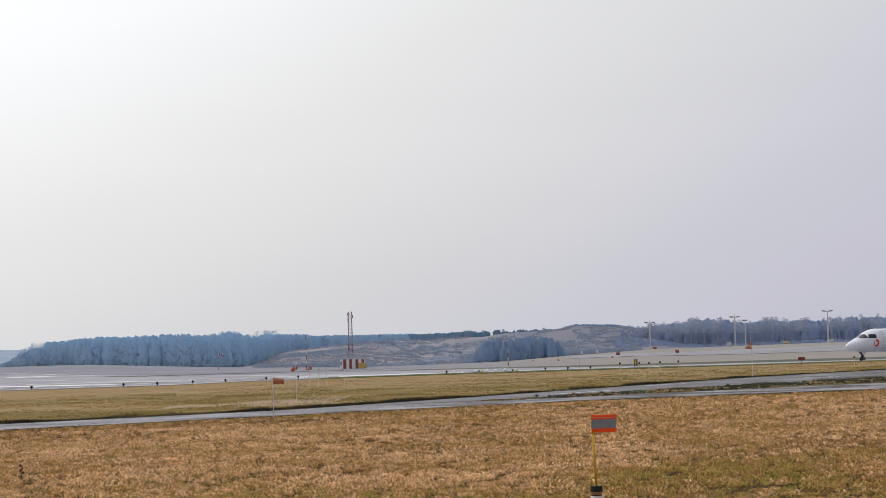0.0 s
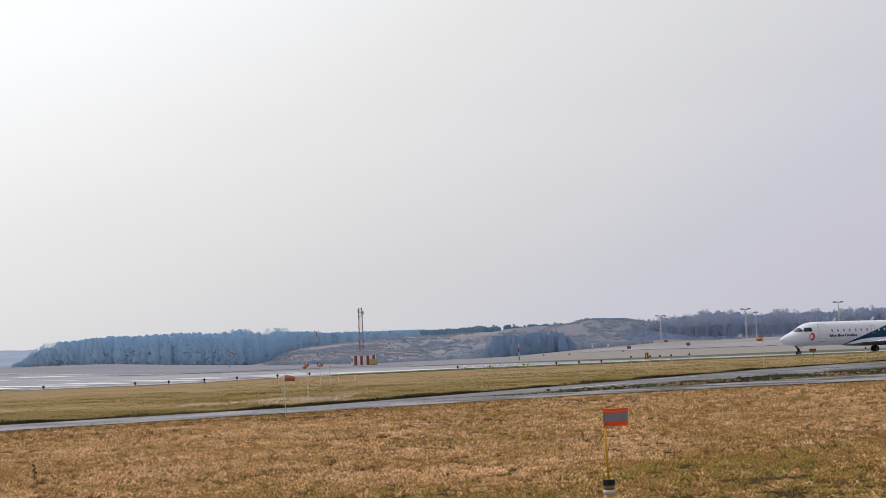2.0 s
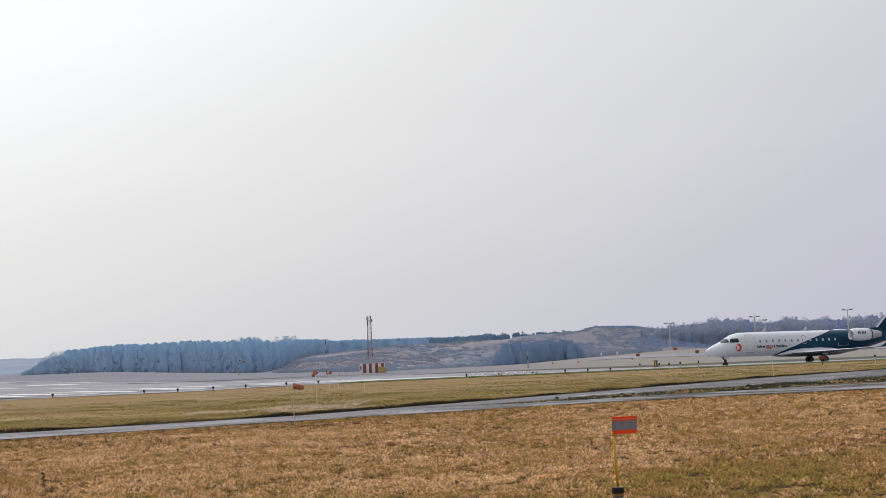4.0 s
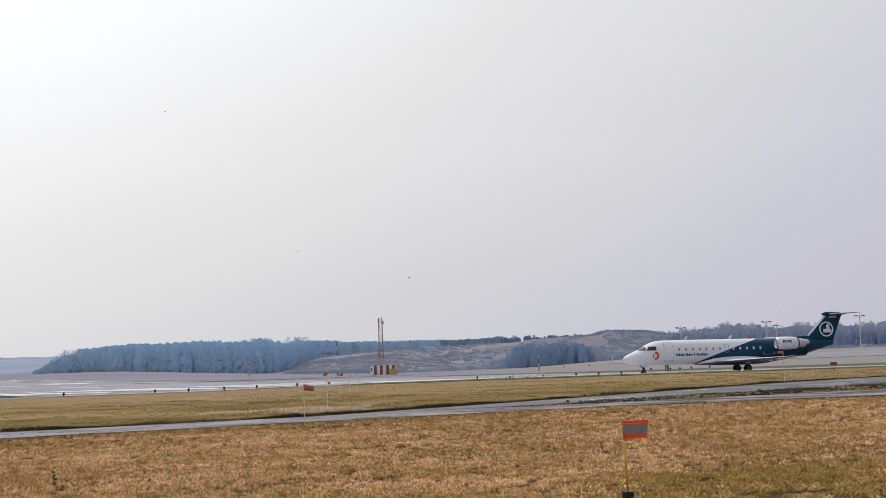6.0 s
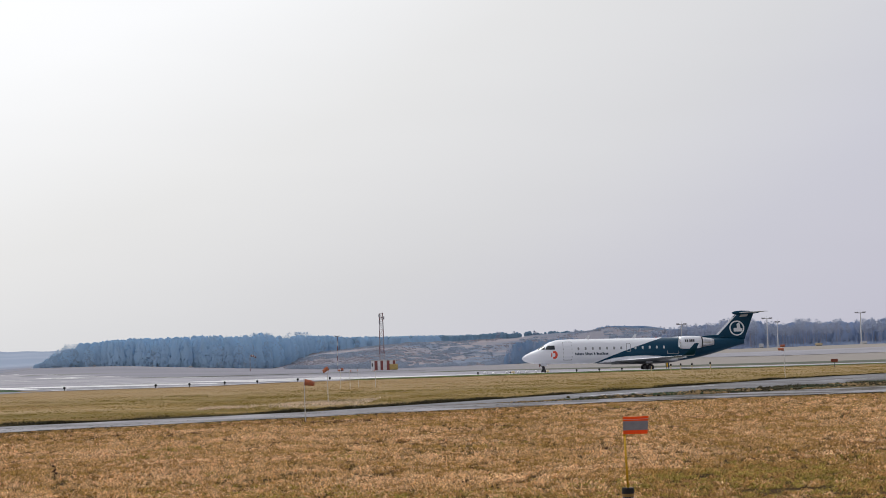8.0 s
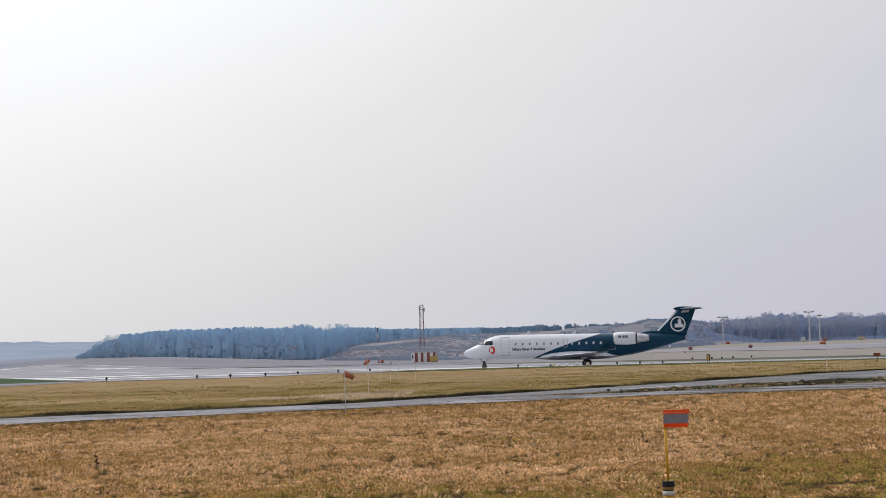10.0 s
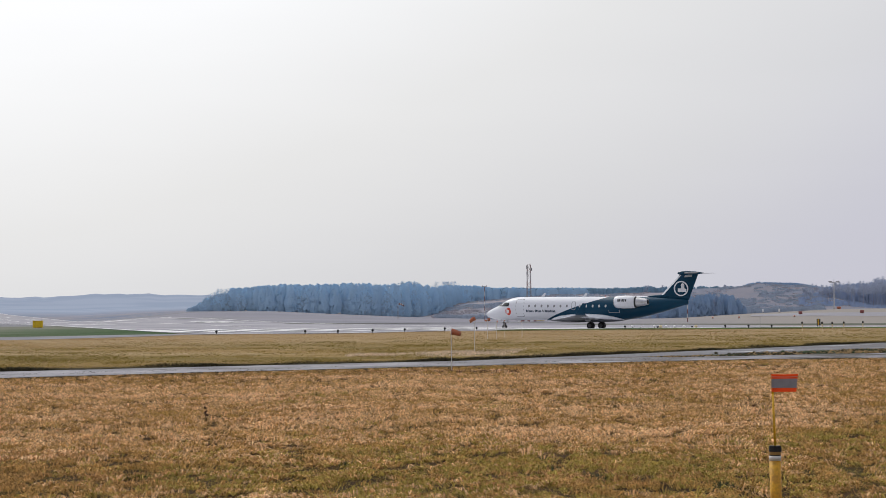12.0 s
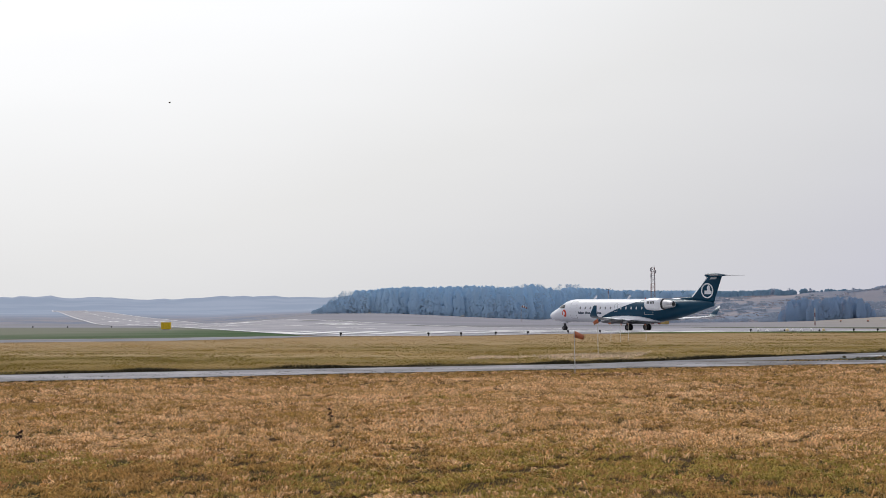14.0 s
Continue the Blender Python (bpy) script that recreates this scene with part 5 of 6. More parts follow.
def blades(x, y, height, width, lean):
    """Triangular blades standing at x, y, each bent a random way."""
    n = len(x)
    a, b = RNG.uniform(0, 2 * np.pi, n), RNG.uniform(0, 2 * np.pi, n)
    h = height * RNG.uniform(0.5, 1.25, n)
    w = width * RNG.uniform(0.6, 1.4, n)
    l = h * lean * RNG.uniform(0.2, 1.3, n)
    z = np.zeros(n) - 0.01
    p = np.stack([x - np.cos(a) * w, y - np.sin(a) * w, z], -1)
    q = np.stack([x + np.cos(a) * w, y + np.sin(a) * w, z], -1)
    t = np.stack([x + np.cos(b) * l, y + np.sin(b) * l, h], -1)
    return np.stack([p, q, t], 1)

def arched(x, y, height, width, reach, way):
    """Blades that rise and bend over: a lower piece, a bent upper piece and a tip, three triangles each."""
    n = len(x)
    c, s = np.cos(way), np.sin(way)
    h = height * RNG.uniform(0.6, 1.3, n)
    l = reach * RNG.uniform(0.4, 1.3, n)
    w = width * RNG.uniform(0.6, 1.4, n)
    side = way + np.pi / 2 + RNG.normal(0, 0.5, n)
    px, py = np.cos(side) * w, np.sin(side) * w
    z0 = np.zeros(n) - 0.01
    mx, my = x + c * l * 0.4, y + s * l * 0.4
    tip = np.stack([x + c * l, y + s * l, h * RNG.uniform(0.3, 0.95, n)], -1)
    a, b = np.stack([x - px, y - py, z0], -1), np.stack([x + px, y + py, z0], -1)
    d, e = np.stack([mx - px, my - py, h], -1), np.stack([mx + px, my + py, h], -1)
    return np.concatenate([np.stack([a, b, e], 1), np.stack([a, e, d], 1), np.stack([d, e, tip], 1)])

def near_grass():
    """Tussocks of bent dry blades over a short matted layer, with olive growth between."""
    N, per = 66000, 9
    r = np.exp(RNG.uniform(np.log(11.0), np.log(66.0), N))
    az = np.radians(RNG.uniform(-27.5, 17.5, N))
    x, y = r * np.sin(az), r * np.cos(az)
    keep = y < road_y(x) - 0.5 + 2.2 * (lattice(x * 0.8, y * 0.8, 96) - 0.35) * lattice(x * 0.15, y * 0.15, 97)
    x, y, r = x[keep], y[keep], r[keep]
    patch = 0.6 * lattice(x * 0.10 + 3, y * 0.16, 4) + 0.4 * lattice(x * 0.5, y * 0.5, 5)
    keep = RNG.uniform(0, 1, len(x)) < (0.45 + 0.8 * lattice(x * 0.22, y * 0.3, 9)) * np.clip(3.0 * lattice(x * 5.5, y * 3.2, 91) - 0.75 + 1.0 * smooth(17, 34, r), 0.06, 1.1)
    x, y, r, patch = x[keep], y[keep], r[keep], patch[keep]
    pick = RNG.uniform(0, 1, len(x))
    reach = 23 + 9 * smooth(0.02, 0.2, x / y)   # olive growth by distance from the camera, further on one side, fitted to its view
    near = smooth(0, -6, r - reach)
    pale = (1 - near) * smooth(36, 29, r)   # a paler belt at a set distance from the camera, fitted to its view
    green = pick < np.clip((patch - 0.72) * 1.5 + 0.40 * near - 0.15 * pale, 0.01, 0.6)
    brown = ~green & (RNG.uniform(0, 1, len(x)) < (0.15 + 0.6 * lattice(x * 0.3, y * 0.35, 8)) * (1 - 0.1 * smooth(24, 40, r)) + 0.35 * smooth(9, 2, road_y(x) - y) + 0.42 * smooth(0, -7, r - reach) - 0.08 * pale)
    size = 0.050 * (r / 20) ** 0.25 * RNG.uniform(0.6, 1.6, len(x)) * (0.35 + 0.65 * smooth(0, 5, road_y(x) - y))
    for sel, mat, name, label, tall in ((~green & ~brown, "straw", "dry_straw", "pale dry straw tussocks of last year's grass", 1.0), (brown, "brown_grass", "dead_grass", "matted brown dead grass tussocks", 0.9), (green, "green_grass", "young_grass", "olive green young grass", 0.9)):
        k = np.repeat(np.nonzero(sel)[0], per)
        way = 9.0 * lattice(x[k] * 0.8, y[k] * 0.8, 95) + RNG.normal(0, 1.1, len(k))
        off, spot = size[k] * RNG.uniform(0, 1.5, len(k)), RNG.uniform(0, 2 * np.pi, len(k))
        bx, by = x[k] + np.cos(spot) * off, y[k] + np.sin(spot) * off
        soup(name, arched(bx, by, size[k] * 0.70 * tall, 0.0050 + 0.00014 * r[k], size[k] * 1.9, way), MAT[mat], label, "grass")
    n = 420000
    r = np.exp(RNG.uniform(np.log(11.0), np.log(66.0), n))
    az = np.radians(RNG.uniform(-27.5, 17.5, n))
    x, y = r * np.sin(az), r * np.cos(az)
    keep = y < road_y(x) - 0.3 + 2.6 * (lattice(x * 0.8, y * 0.8, 96) - 0.35) * lattice(x * 0.15, y * 0.15, 97)
    x, y, r = x[keep], y[keep], r[keep]
    keep = RNG.uniform(0, 1, len(x)) < (0.45 + 0.8 * lattice(x * 2.5, y * 2.5, 2)) * np.clip(2.2 * lattice(x * 5.5, y * 3.2, 91) - 0.1 + 0.8 * smooth(17, 34, r), 0.45, 1.1)
    x, y, r = x[keep], y[keep], r[keep]
    green = RNG.uniform(0, 1, len(x)) < np.clip((0.6 * lattice(x * 0.10 + 3, y * 0.16, 4) + 0.4 * lattice(x * 0.5, y * 0.5, 5) - 0.62) * 1.6 + 0.65 * smooth(0, -7, r - 23 - 9 * smooth(0.02, 0.2, x / y)), 0.03, 0.85)
    for sel, mat, name, label in ((~green, "brown_grass", "grass_mat", "short matted brown grass"), (green, "green_grass", "grass_shoots", "short olive green grass shoots")):
        soup(name, blades(x[sel], y[sel], np.full(sel.sum(), 0.026), (0.0022 + 0.00015 * r)[sel], 2.4), MAT[mat], label, "grass")

def mid_grass():
    n = 260000
    r = np.exp(RNG.uniform(np.log(46.0), np.log(178.0), n))
    az = np.radians(RNG.uniform(-27, 17, n))
    x, y = r * np.sin(az), r * np.cos(az)
    lane = road_y(x)
    far_edge = np.interp(x, (-60, -21.4, -13.6, -5.7, 0, 5.5, 17, 29, 42, 70), (20, 45.2, 51.7, 57.7, 66.8, 76, 95.3, 110.3, 123.3, 146.3))
    end = np.interp(x, (-140, -50, -41, -38, -36.6, -35, -23.4, -17.5, -11.5, 0, 13, 47, 140), (67, 104.5, 112, 123, 133, 138, 141.5, 156.5, 167, 171, 174, 177, 181))
    keep = (y > far_edge + 0.2) & (y < end - np.where(x > -16, 6.5, 0)) & (y > lane)
    x, y, r = x[keep], y[keep], r[keep]
    keep = RNG.uniform(0, 1, len(x)) < 0.25 + 0.5 * lattice(x * 0.5, y * 0.35, 14) + 0.5 * lattice(x * 0.13 + y * 0.05, y * 0.09, 15)
    x, y, r = x[keep], y[keep], r[keep]
    patch = 0.5 * lattice(x * 0.05, y * 0.12, 11) + 0.5 * lattice(x * 0.25, y * 0.4, 12)
    frac = (y - np.interp(x, (-60, -21.4, -13.6, -5.7, 0, 5.5, 17, 29, 42, 70), (20, 45.2, 51.7, 57.7, 66.8, 76, 95.3, 110.3, 123.3, 146.3))) / np.maximum(np.interp(x, (-140, -50, -38, -23.4, -11.5, 13, 47, 140), (67, 104.5, 123, 141.5, 167, 174, 177, 181)) - road_y(x), 5)
    green = 0.5 + (patch - 0.5) * 2.2 + 3.0 * (0.42 - frac) + RNG.normal(0, 0.22, len(x)) > 0.5
    h = 0.012 + 0.03 * lattice(x * 0.4, y * 0.25, 13) ** 2 + 0.11 * lattice(x * 0.8, y * 0.5, 17) ** 4 * np.clip(1.2 - 1.6 * frac, 0.15, 1)
    w = 0.0025 + 0.00022 * r
    soup("mown_grass", blades(x[green], y[green], h[green], 2.0 * w[green], 3.6), MAT["mown_olive"], "olive green mown grass between the roads", "grass")
    soup("mown_straw", blades(x[~green], y[~green], h[~green], 2.0 * w[~green], 3.6), MAT["mown_straw"], "dry straw in the mown grass", "grass")

def weeds():
    """Dark ragged growth along the road's far edge and on the strip between the two roads; green tufts in the field."""
    out, moss = [], []
    def scatter(cx, cy, n, spread, h, w, lst):
        x, y = RNG.normal(cx, spread[0], n), RNG.normal(cy, spread[1], n)
        lst.append(blades(x, y, np.full(n, h), np.full(n, w), 0.9))
    # dense dark growth here also deepens the shade painted along the edge
    edge = ((-40, 26.5), (-27, 38.8), (-21.5, 45.4), (-13.6, 51.9), (-5.7, 57.9), (0, 66.9), (5.5, 76.1), (17, 95.4), (29, 110.4), (42, 123.4))
    for (x0, y0), (x1, y1) in zip(edge, edge[1:]):
        L = math.hypot(x1 - x0, y1 - y0)
        n = int(L * 1100)
        u = RNG.uniform(0, 1, n)
        x, y = x0 + (x1 - x0) * u, y0 + (y1 - y0) * u - 0.25 + np.abs(RNG.normal(0, 1.1, n)) * (0.35 + 1.1 * lattice(x0 + (x1 - x0) * u, y0 + (y1 - y0) * u, 24))
        k = RNG.uniform(0, 1, n) < 0.35 + 0.8 * lattice(x * 0.9, y * 0.9, 21)
        out.append(blades(x[k], y[k], 0.03 + 0.13 * lattice(x[k] * 0.6, y[k] * 0.6, 22) ** 2.5, np.full(k.sum(), 0.022), 1.5))
    strip = ((1.5, 61.6), (5.5, 65.4), (9, 68.2), (12, 71.2), (14.5, 73.6), (17, 75.8), (20, 78.4), (30, 86), (46, 97))
    dry = []
    for (x0, y0), (x1, y1) in zip(strip, strip[1:]):
        for i in range(int(math.hypot(x1 - x0, y1 - y0) * (12 if x0 < 9 else 26))):
            u = RNG.uniform(0, 1)
            cx = x0 + (x1 - x0) * u
            wide = 0.14 + 0.085 * min(max(cx - 3, 0), 14)
            cy = y0 + (y1 - y0) * u + RNG.normal(0, wide)
            if lattice(cx * 0.55, 3.0, 51) < 0.38 and RNG.uniform(0, 1) < 0.75:
                continue
            pick = RNG.uniform(0, 1) + 0.5 * (float(lattice(cx * 0.35, 7.0, 52)) - 0.5)
            lst = out if pick < 0.58 else (moss if pick < 0.74 else dry)
            big = RNG.uniform(0, 1) ** 3.5 * (1 if cx > 5 else 0.35)
            n = int(30 + 150 * big)
            px, py = RNG.normal(cx, 0.22 + 0.35 * big, n), RNG.normal(cy, 0.22 + 0.25 * big, n)
            h = (0.04 + (0.17 if cx > 8 else 0.13) * big) * np.clip(1.3 - np.abs(px - cx) * 1.3, 0.15, 1) * (1.0 if lst is not dry else 0.6)
            lst.append(blades(px, py, 0.85 * h, np.full(n, 0.022), 1.3))
            lst.append(blades(px + RNG.normal(0, 0.3, n), py + RNG.normal(0, 0.3, n), 0.4 * h, np.full(n, 0.03), 2.6))
            for c in range(int(9 + 60 * big)):   # small clods
                r = RNG.uniform(0.02, 0.045 + 0.06 * big)
                lst.append(np.array(clump((RNG.normal(cx, 0.25 + 0.5 * big), RNG.normal(cy, 0.25 + 0.2 * big), r * 0.4), r, RNG, 0.8)))
    soup("dry_weeds", np.concatenate(dry), MAT["mown_straw"], "yellowed low weeds between two roads", "weeds")
    n = 22000   # loose stones and grit on the rough road
    x = RNG.uniform(-30, 36, n); y = road_y(x) + 0.1 + RNG.uniform(0, 6.5, n)
    k = RNG.uniform(0, 1, n) < 0.12 + 0.88 * smooth(-6, 6, x)
    x, y, n = x[k], y[k], int(k.sum())
    soup("road_grit", blades(x, y, np.full(n, 0.02), np.full(n, 0.03) * RNG.uniform(0.5, 1.4, n), 1.2), MAT["loose_stone"], "loose grey stones and grit on the road", "gravel")
    crack = []
    for off in (1.3, 2.4, 3.6):   # broken joints along the road, with moss in them
        n = 1500
        x = RNG.uniform(-30, 2, n); y = road_y(x) + off + RNG.normal(0, 0.10, n)
        k = lattice(x * 1.1, x * 0 + off, 61) > 0.60
        crack.append(blades(x[k], y[k], np.full(k.sum(), 0.03), np.full(k.sum(), 0.03), 1.6))
    soup("joint_moss", np.concatenate(crack), MAT["weed"], "dark moss in the road joints", "weeds")
    lane = ((-37, 23), (-24.6, 34.3), (-19.1, 40.4), (-12.3, 46.7), (-5, 52.2), (4.3, 58.8), (16.2, 62.5), (34, 70))
    for (x0, y0), (x1, y1) in zip(lane, lane[1:]):   # sparse growth creeping over the road's near edge
        n = int(math.hypot(x1 - x0, y1 - y0) * 160)
        u = RNG.uniform(0, 1, n)
        x, y = x0 + (x1 - x0) * u, y0 + (y1 - y0) * u + RNG.normal(0, 0.25, n)
        k = lattice(x * 0.9, y * 0.9, 27) > 0.55
        out.append(blades(x[k], y[k], np.full(k.sum(), 0.035), np.full(k.sum(), 0.014), 1.3))
    for cx, cy, s in ((-3.72, 18.6, 0.07), (-0.72, 17.55, 0.06), (-3.0, 17.9, 0.05), (-0.3, 16.6, 0.06), (2.6, 17.0, 0.08), (-6.9, 17.6, 0.09), (0.9, 15.9, 0.07), (5.3, 19.2, 0.05), (-4.9, 16.4, 0.08)):
        scatter(cx, cy, 90, (s, s * 1.2), 0.07, 0.005, moss)
    dark = []
    for cx, cy, s in ((-4.3, 46.9, 0.8), (-3.4, 46.7, 0.6), (-5.4, 46.9, 0.5), (1.75, 29.2, 0.10), (2.25, 29.4, 0.14), (-7.6, 41.5, 0.5), (-13, 37, 0.4)):
        scatter(cx, cy, int(700 * s + 70), (s * 1.1, s * 1.1), 0.055, 0.009 + 0.0001 * cy, dark)
    soup("dead_patches", np.concatenate(dark), MAT["dead_stalk_brown"], "dark brown patches of dead weeds", "weeds")
    soup("dark_weeds", np.concatenate(out), MAT["weed"], "dark ragged weeds along the road edge", "weeds")
    soup("green_tufts", np.concatenate(moss), MAT["green_turf"], "dark green tufts of young growth", "weeds")

MAT["dead_stalk_brown"] = material("dead_stalk_brown", (0.16, 0.085, 0.05), 0.9, tone=0.2, grain=2, fine=12, island=0.4, local=False)

def reed_bed():
    """A bright strip of pale dry stems by the second flag."""
    n = 5500
    u = RNG.uniform(0, 1, n) ** 0.8
    x = -11 + 6.5 * u; y = 65.5 + 5.5 * u + RNG.normal(0, 0.5 + 2.0 * u, n)
    k = RNG.uniform(0, 1, n) < 1.5 * lattice(x * 1.3, y * 0.6, 71) - 0.25
    x, y, n = x[k], y[k], int(k.sum())
    soup("pale_stems", blades(x, y, np.full(n, 0.10), np.full(n, 0.024), 1.6), MAT["pale_stem"], "pale dry stems beside the road", "grass")

def dead_stalk(x, y, h, seed):
    rnd = random.Random(seed)
    ob = thing("dead_stalk", at(x, y, rnd.uniform(0, 360)), "dark dead weed stalk standing in dry grass", "plant", "dead stalks")
    bm = bmesh.new()
    p = Vector((0, 0, -0.03))
    for i in range(5):
        q = Vector((rnd.uniform(-0.02, 0.02), rnd.uniform(-0.02, 0.02), h * (i + 1) / 5))
        tube(bm, p, q, 0.009 * (1 - i * 0.13), 0.009 * (1 - (i + 1) * 0.13), n=6)
        p = q
    part("stem", bm, "dead_stalk", ob)
    for i in range(7):
        z = h * rnd.uniform(0.35, 0.98)
        a = rnd.uniform(0, 6.3)
        bm = bmesh.new()
        d = Vector((math.cos(a), math.sin(a), 0.5)) * rnd.uniform(0.012, 0.04)
        tube(bm, (0, 0, z), Vector((0, 0, z)) + d, 0.006, 0.004, n=5)
        bmesh.ops.create_icosphere(bm, subdivisions=1, radius=rnd.uniform(0.012, 0.022), matrix=Matrix.Translation(Vector((0, 0, z)) + d))
        part("seed_head", bm, "dead_stalk", ob)

def cone_tris(a, b, r, k=3):
    """A thin tapered twig from a to b: k triangles round it."""
    a, b = np.asarray(a, float), np.asarray(b, float)
    d = b - a
    d = d / (np.linalg.norm(d) + 1e-9)
    u = np.cross(d, (0.31, 0.72, 0.62)); u /= np.linalg.norm(u) + 1e-9
    w = np.cross(d, u)
    c = [a + r * (math.cos(2 * math.pi * i / k) * u + math.sin(2 * math.pi * i / k) * w) for i in range(k)]
    return [(c[i], c[(i + 1) % k], b) for i in range(k)]

ICO = None
def clump(c, r, rnd, squash=0.8):
    """An uneven leafy clump of 20 triangles."""
    global ICO
    if ICO is None:
        bm = bmesh.new(); bmesh.ops.create_icosphere(bm, subdivisions=1, radius=1.0)
        bmesh.ops.triangulate(bm, faces=bm.faces[:])
        ICO = (np.array([v.co[:] for v in bm.verts]), np.array([[v.index for v in f.verts] for f in bm.faces])); bm.free()
    v, f = ICO
    k = v * (r * rnd.uniform(0.6, 1.35, (len(v), 1))) * (1, 1, squash) + np.asarray(c)
    return list(k[f])

WOOD = np.random.default_rng(21)

def polar(az, d):
    """Places on the land from bearings in degrees and distances."""
    a = np.radians(az)
    x, y = d * np.sin(a), d * np.cos(a)
    return x, y, ground_z(x, y)

def height_to(d, z, el):
    """How tall something must be to reach that elevation, in degrees above the eye's level."""
    return EYE + d * np.tan(np.radians(el)) - z

def foliage(x, y, z, h, width, per, leaf, low=0.1, cone=0.7, core=0.84):
    """Crowns of loose leaf masses, per to a tree; cone: 1 pointed, 0 round."""
    k = np.repeat(np.arange(len(x)), per)
    n = len(k)
    u = WOOD.uniform(0, 1, n) ** 0.85
    lump = 0.72 + 0.5 * lattice(u * 6 + k * 7.3, k * 1.7, 3)
    pointed, round_ = (1 - u) ** 0.75 + 0.05, np.sqrt(np.clip(1 - (2 * u - 0.9) ** 2 / 1.25, 0.02, 1))
    r = width[k] * 0.5 * (cone * pointed + (1 - cone) * round_) * lump
    a = WOOD.uniform(0, 6.2832, n)
    r = r * np.sqrt(WOOD.uniform(core, 1, n))
    tall = h[k] * (low + (1 - low) * u)
    c = np.stack([x[k] + np.cos(a) * r, y[k] + np.sin(a) * r, z[k] + tall], -1)
    # each mass is turned mostly towards the camera, so crowns shade evenly in its view
    out = np.stack([0.35 * np.cos(a), 0.35 * np.sin(a) - 0.8, 0 * u + 0.05], -1) + WOOD.normal(0, 0.05, (n, 3))
    out /= np.linalg.norm(out, axis=1)[:, None]
    side = np.cross(out, (0.0, 0.0, 1.0)); side /= np.linalg.norm(side, axis=1)[:, None] + 1e-9
    rise = np.cross(side, out)
    size = leaf * WOOD.uniform(0.6, 1.3, n) * (1.05 - 0.45 * u)
    spin = WOOD.uniform(0, 6.2832, n)
    corners = []
    for turn in (0.0, 2.1, 4.2):
        t, m = spin + turn + WOOD.normal(0, 0.3, n), 1.6 * size * WOOD.uniform(0.7, 1.3, n)
        corners.append(c + side * (np.cos(t) * m)[:, None] + rise * (np.sin(t) * m)[:, None])
    return np.stack(corners, 1)

def twiggery(x, y, z, h, width, per, low=0.35):
    """Crowns of bare branches: thin slivers that rise and spread from the stem."""
    k = np.repeat(np.arange(len(x)), per)
    n = len(k)
    u = WOOD.uniform(0, 1, n)
    a = WOOD.uniform(0, 6.2832, n)
    limb = np.floor(u * 7)
    a = 0.6 * a + 0.4 * (limb * 2.4 + k * 1.3)
    r = width[k] * 0.5 * np.sqrt(np.clip(1 - (2 * u - 0.85) ** 2 / 1.4, 0.02, 1)) * WOOD.uniform(0.05, 1, n) ** 0.7
    c = np.stack([x[k] + np.cos(a) * r, y[k] + np.sin(a) * r, z[k] + h[k] * (low + (1 - low) * u)], -1)
    L = WOOD.uniform(0.35, 1.0, n) * (1.25 - 0.6 * u)
    d = np.stack([np.cos(a) * 0.55, np.sin(a) * 0.55, np.full(n, 0.8)], -1) + WOOD.normal(0, 0.35, (n, 3))
    w = WOOD.uniform(0.018, 0.05, n)[:, None] * np.stack([np.sin(a), -np.cos(a), WOOD.normal(0, 0.5, n)], -1)
    e = d * L[:, None]
    return np.stack([c - e * 0.5 - w, c - e * 0.5 + w, c + e * 0.5], 1)

def stems(x, y, z, h, thick):
    """Tapered, slightly leaning trunks of five sides."""
    out = []
    for i in range(len(x)):
        a = np.array([x[i], y[i], z[i] - 0.3])
        out += cone_tris(a, a + (WOOD.normal(0, 0.025) * h[i], WOOD.normal(0, 0.02) * h[i], h[i] + 0.3), thick[i], 5)
    return np.array(out)

FOREST_EL = ((-14.75, -14.63, -14.4, -14.12, -13.95, -13.62, -13.16, -12.64, -11.99, -11.43, -10.93, -10.31, -9.74, -9.04, -8.34, -7.84, -7.45, -7.0, -6.61, -6.1, -5.2, -4.45, -2.9, -1.3),
             (0.24, 0.40, 0.58, 0.76, 0.88, 0.90, 0.92, 0.97, 1.03, 1.04, 1.01, 1.03, 1.06, 1.06, 1.02, 1.08, 1.10, 1.04, 0.98, 0.98, 0.95, 0.88, 0.86, 0.84))
PINE_EL = ((-4.5, -2.1, -0.7, 0.0, 0.75, 1.73, 2.2, 2.95, 4.2), (0.87, 0.86, 0.85, 0.855, 0.89, 0.91, 0.91, 0.88, 0.875))
WOOD_EL = ((6.0, 6.5, 7.26, 7.9, 8.5, 9.25, 9.9, 10.37, 10.87, 11.9, 14, 18), (0.86, 0.90, 1.01, 1.06, 1.19, 1.17, 1.06, 0.96, 1.09, 1.02, 1.06, 1.05))

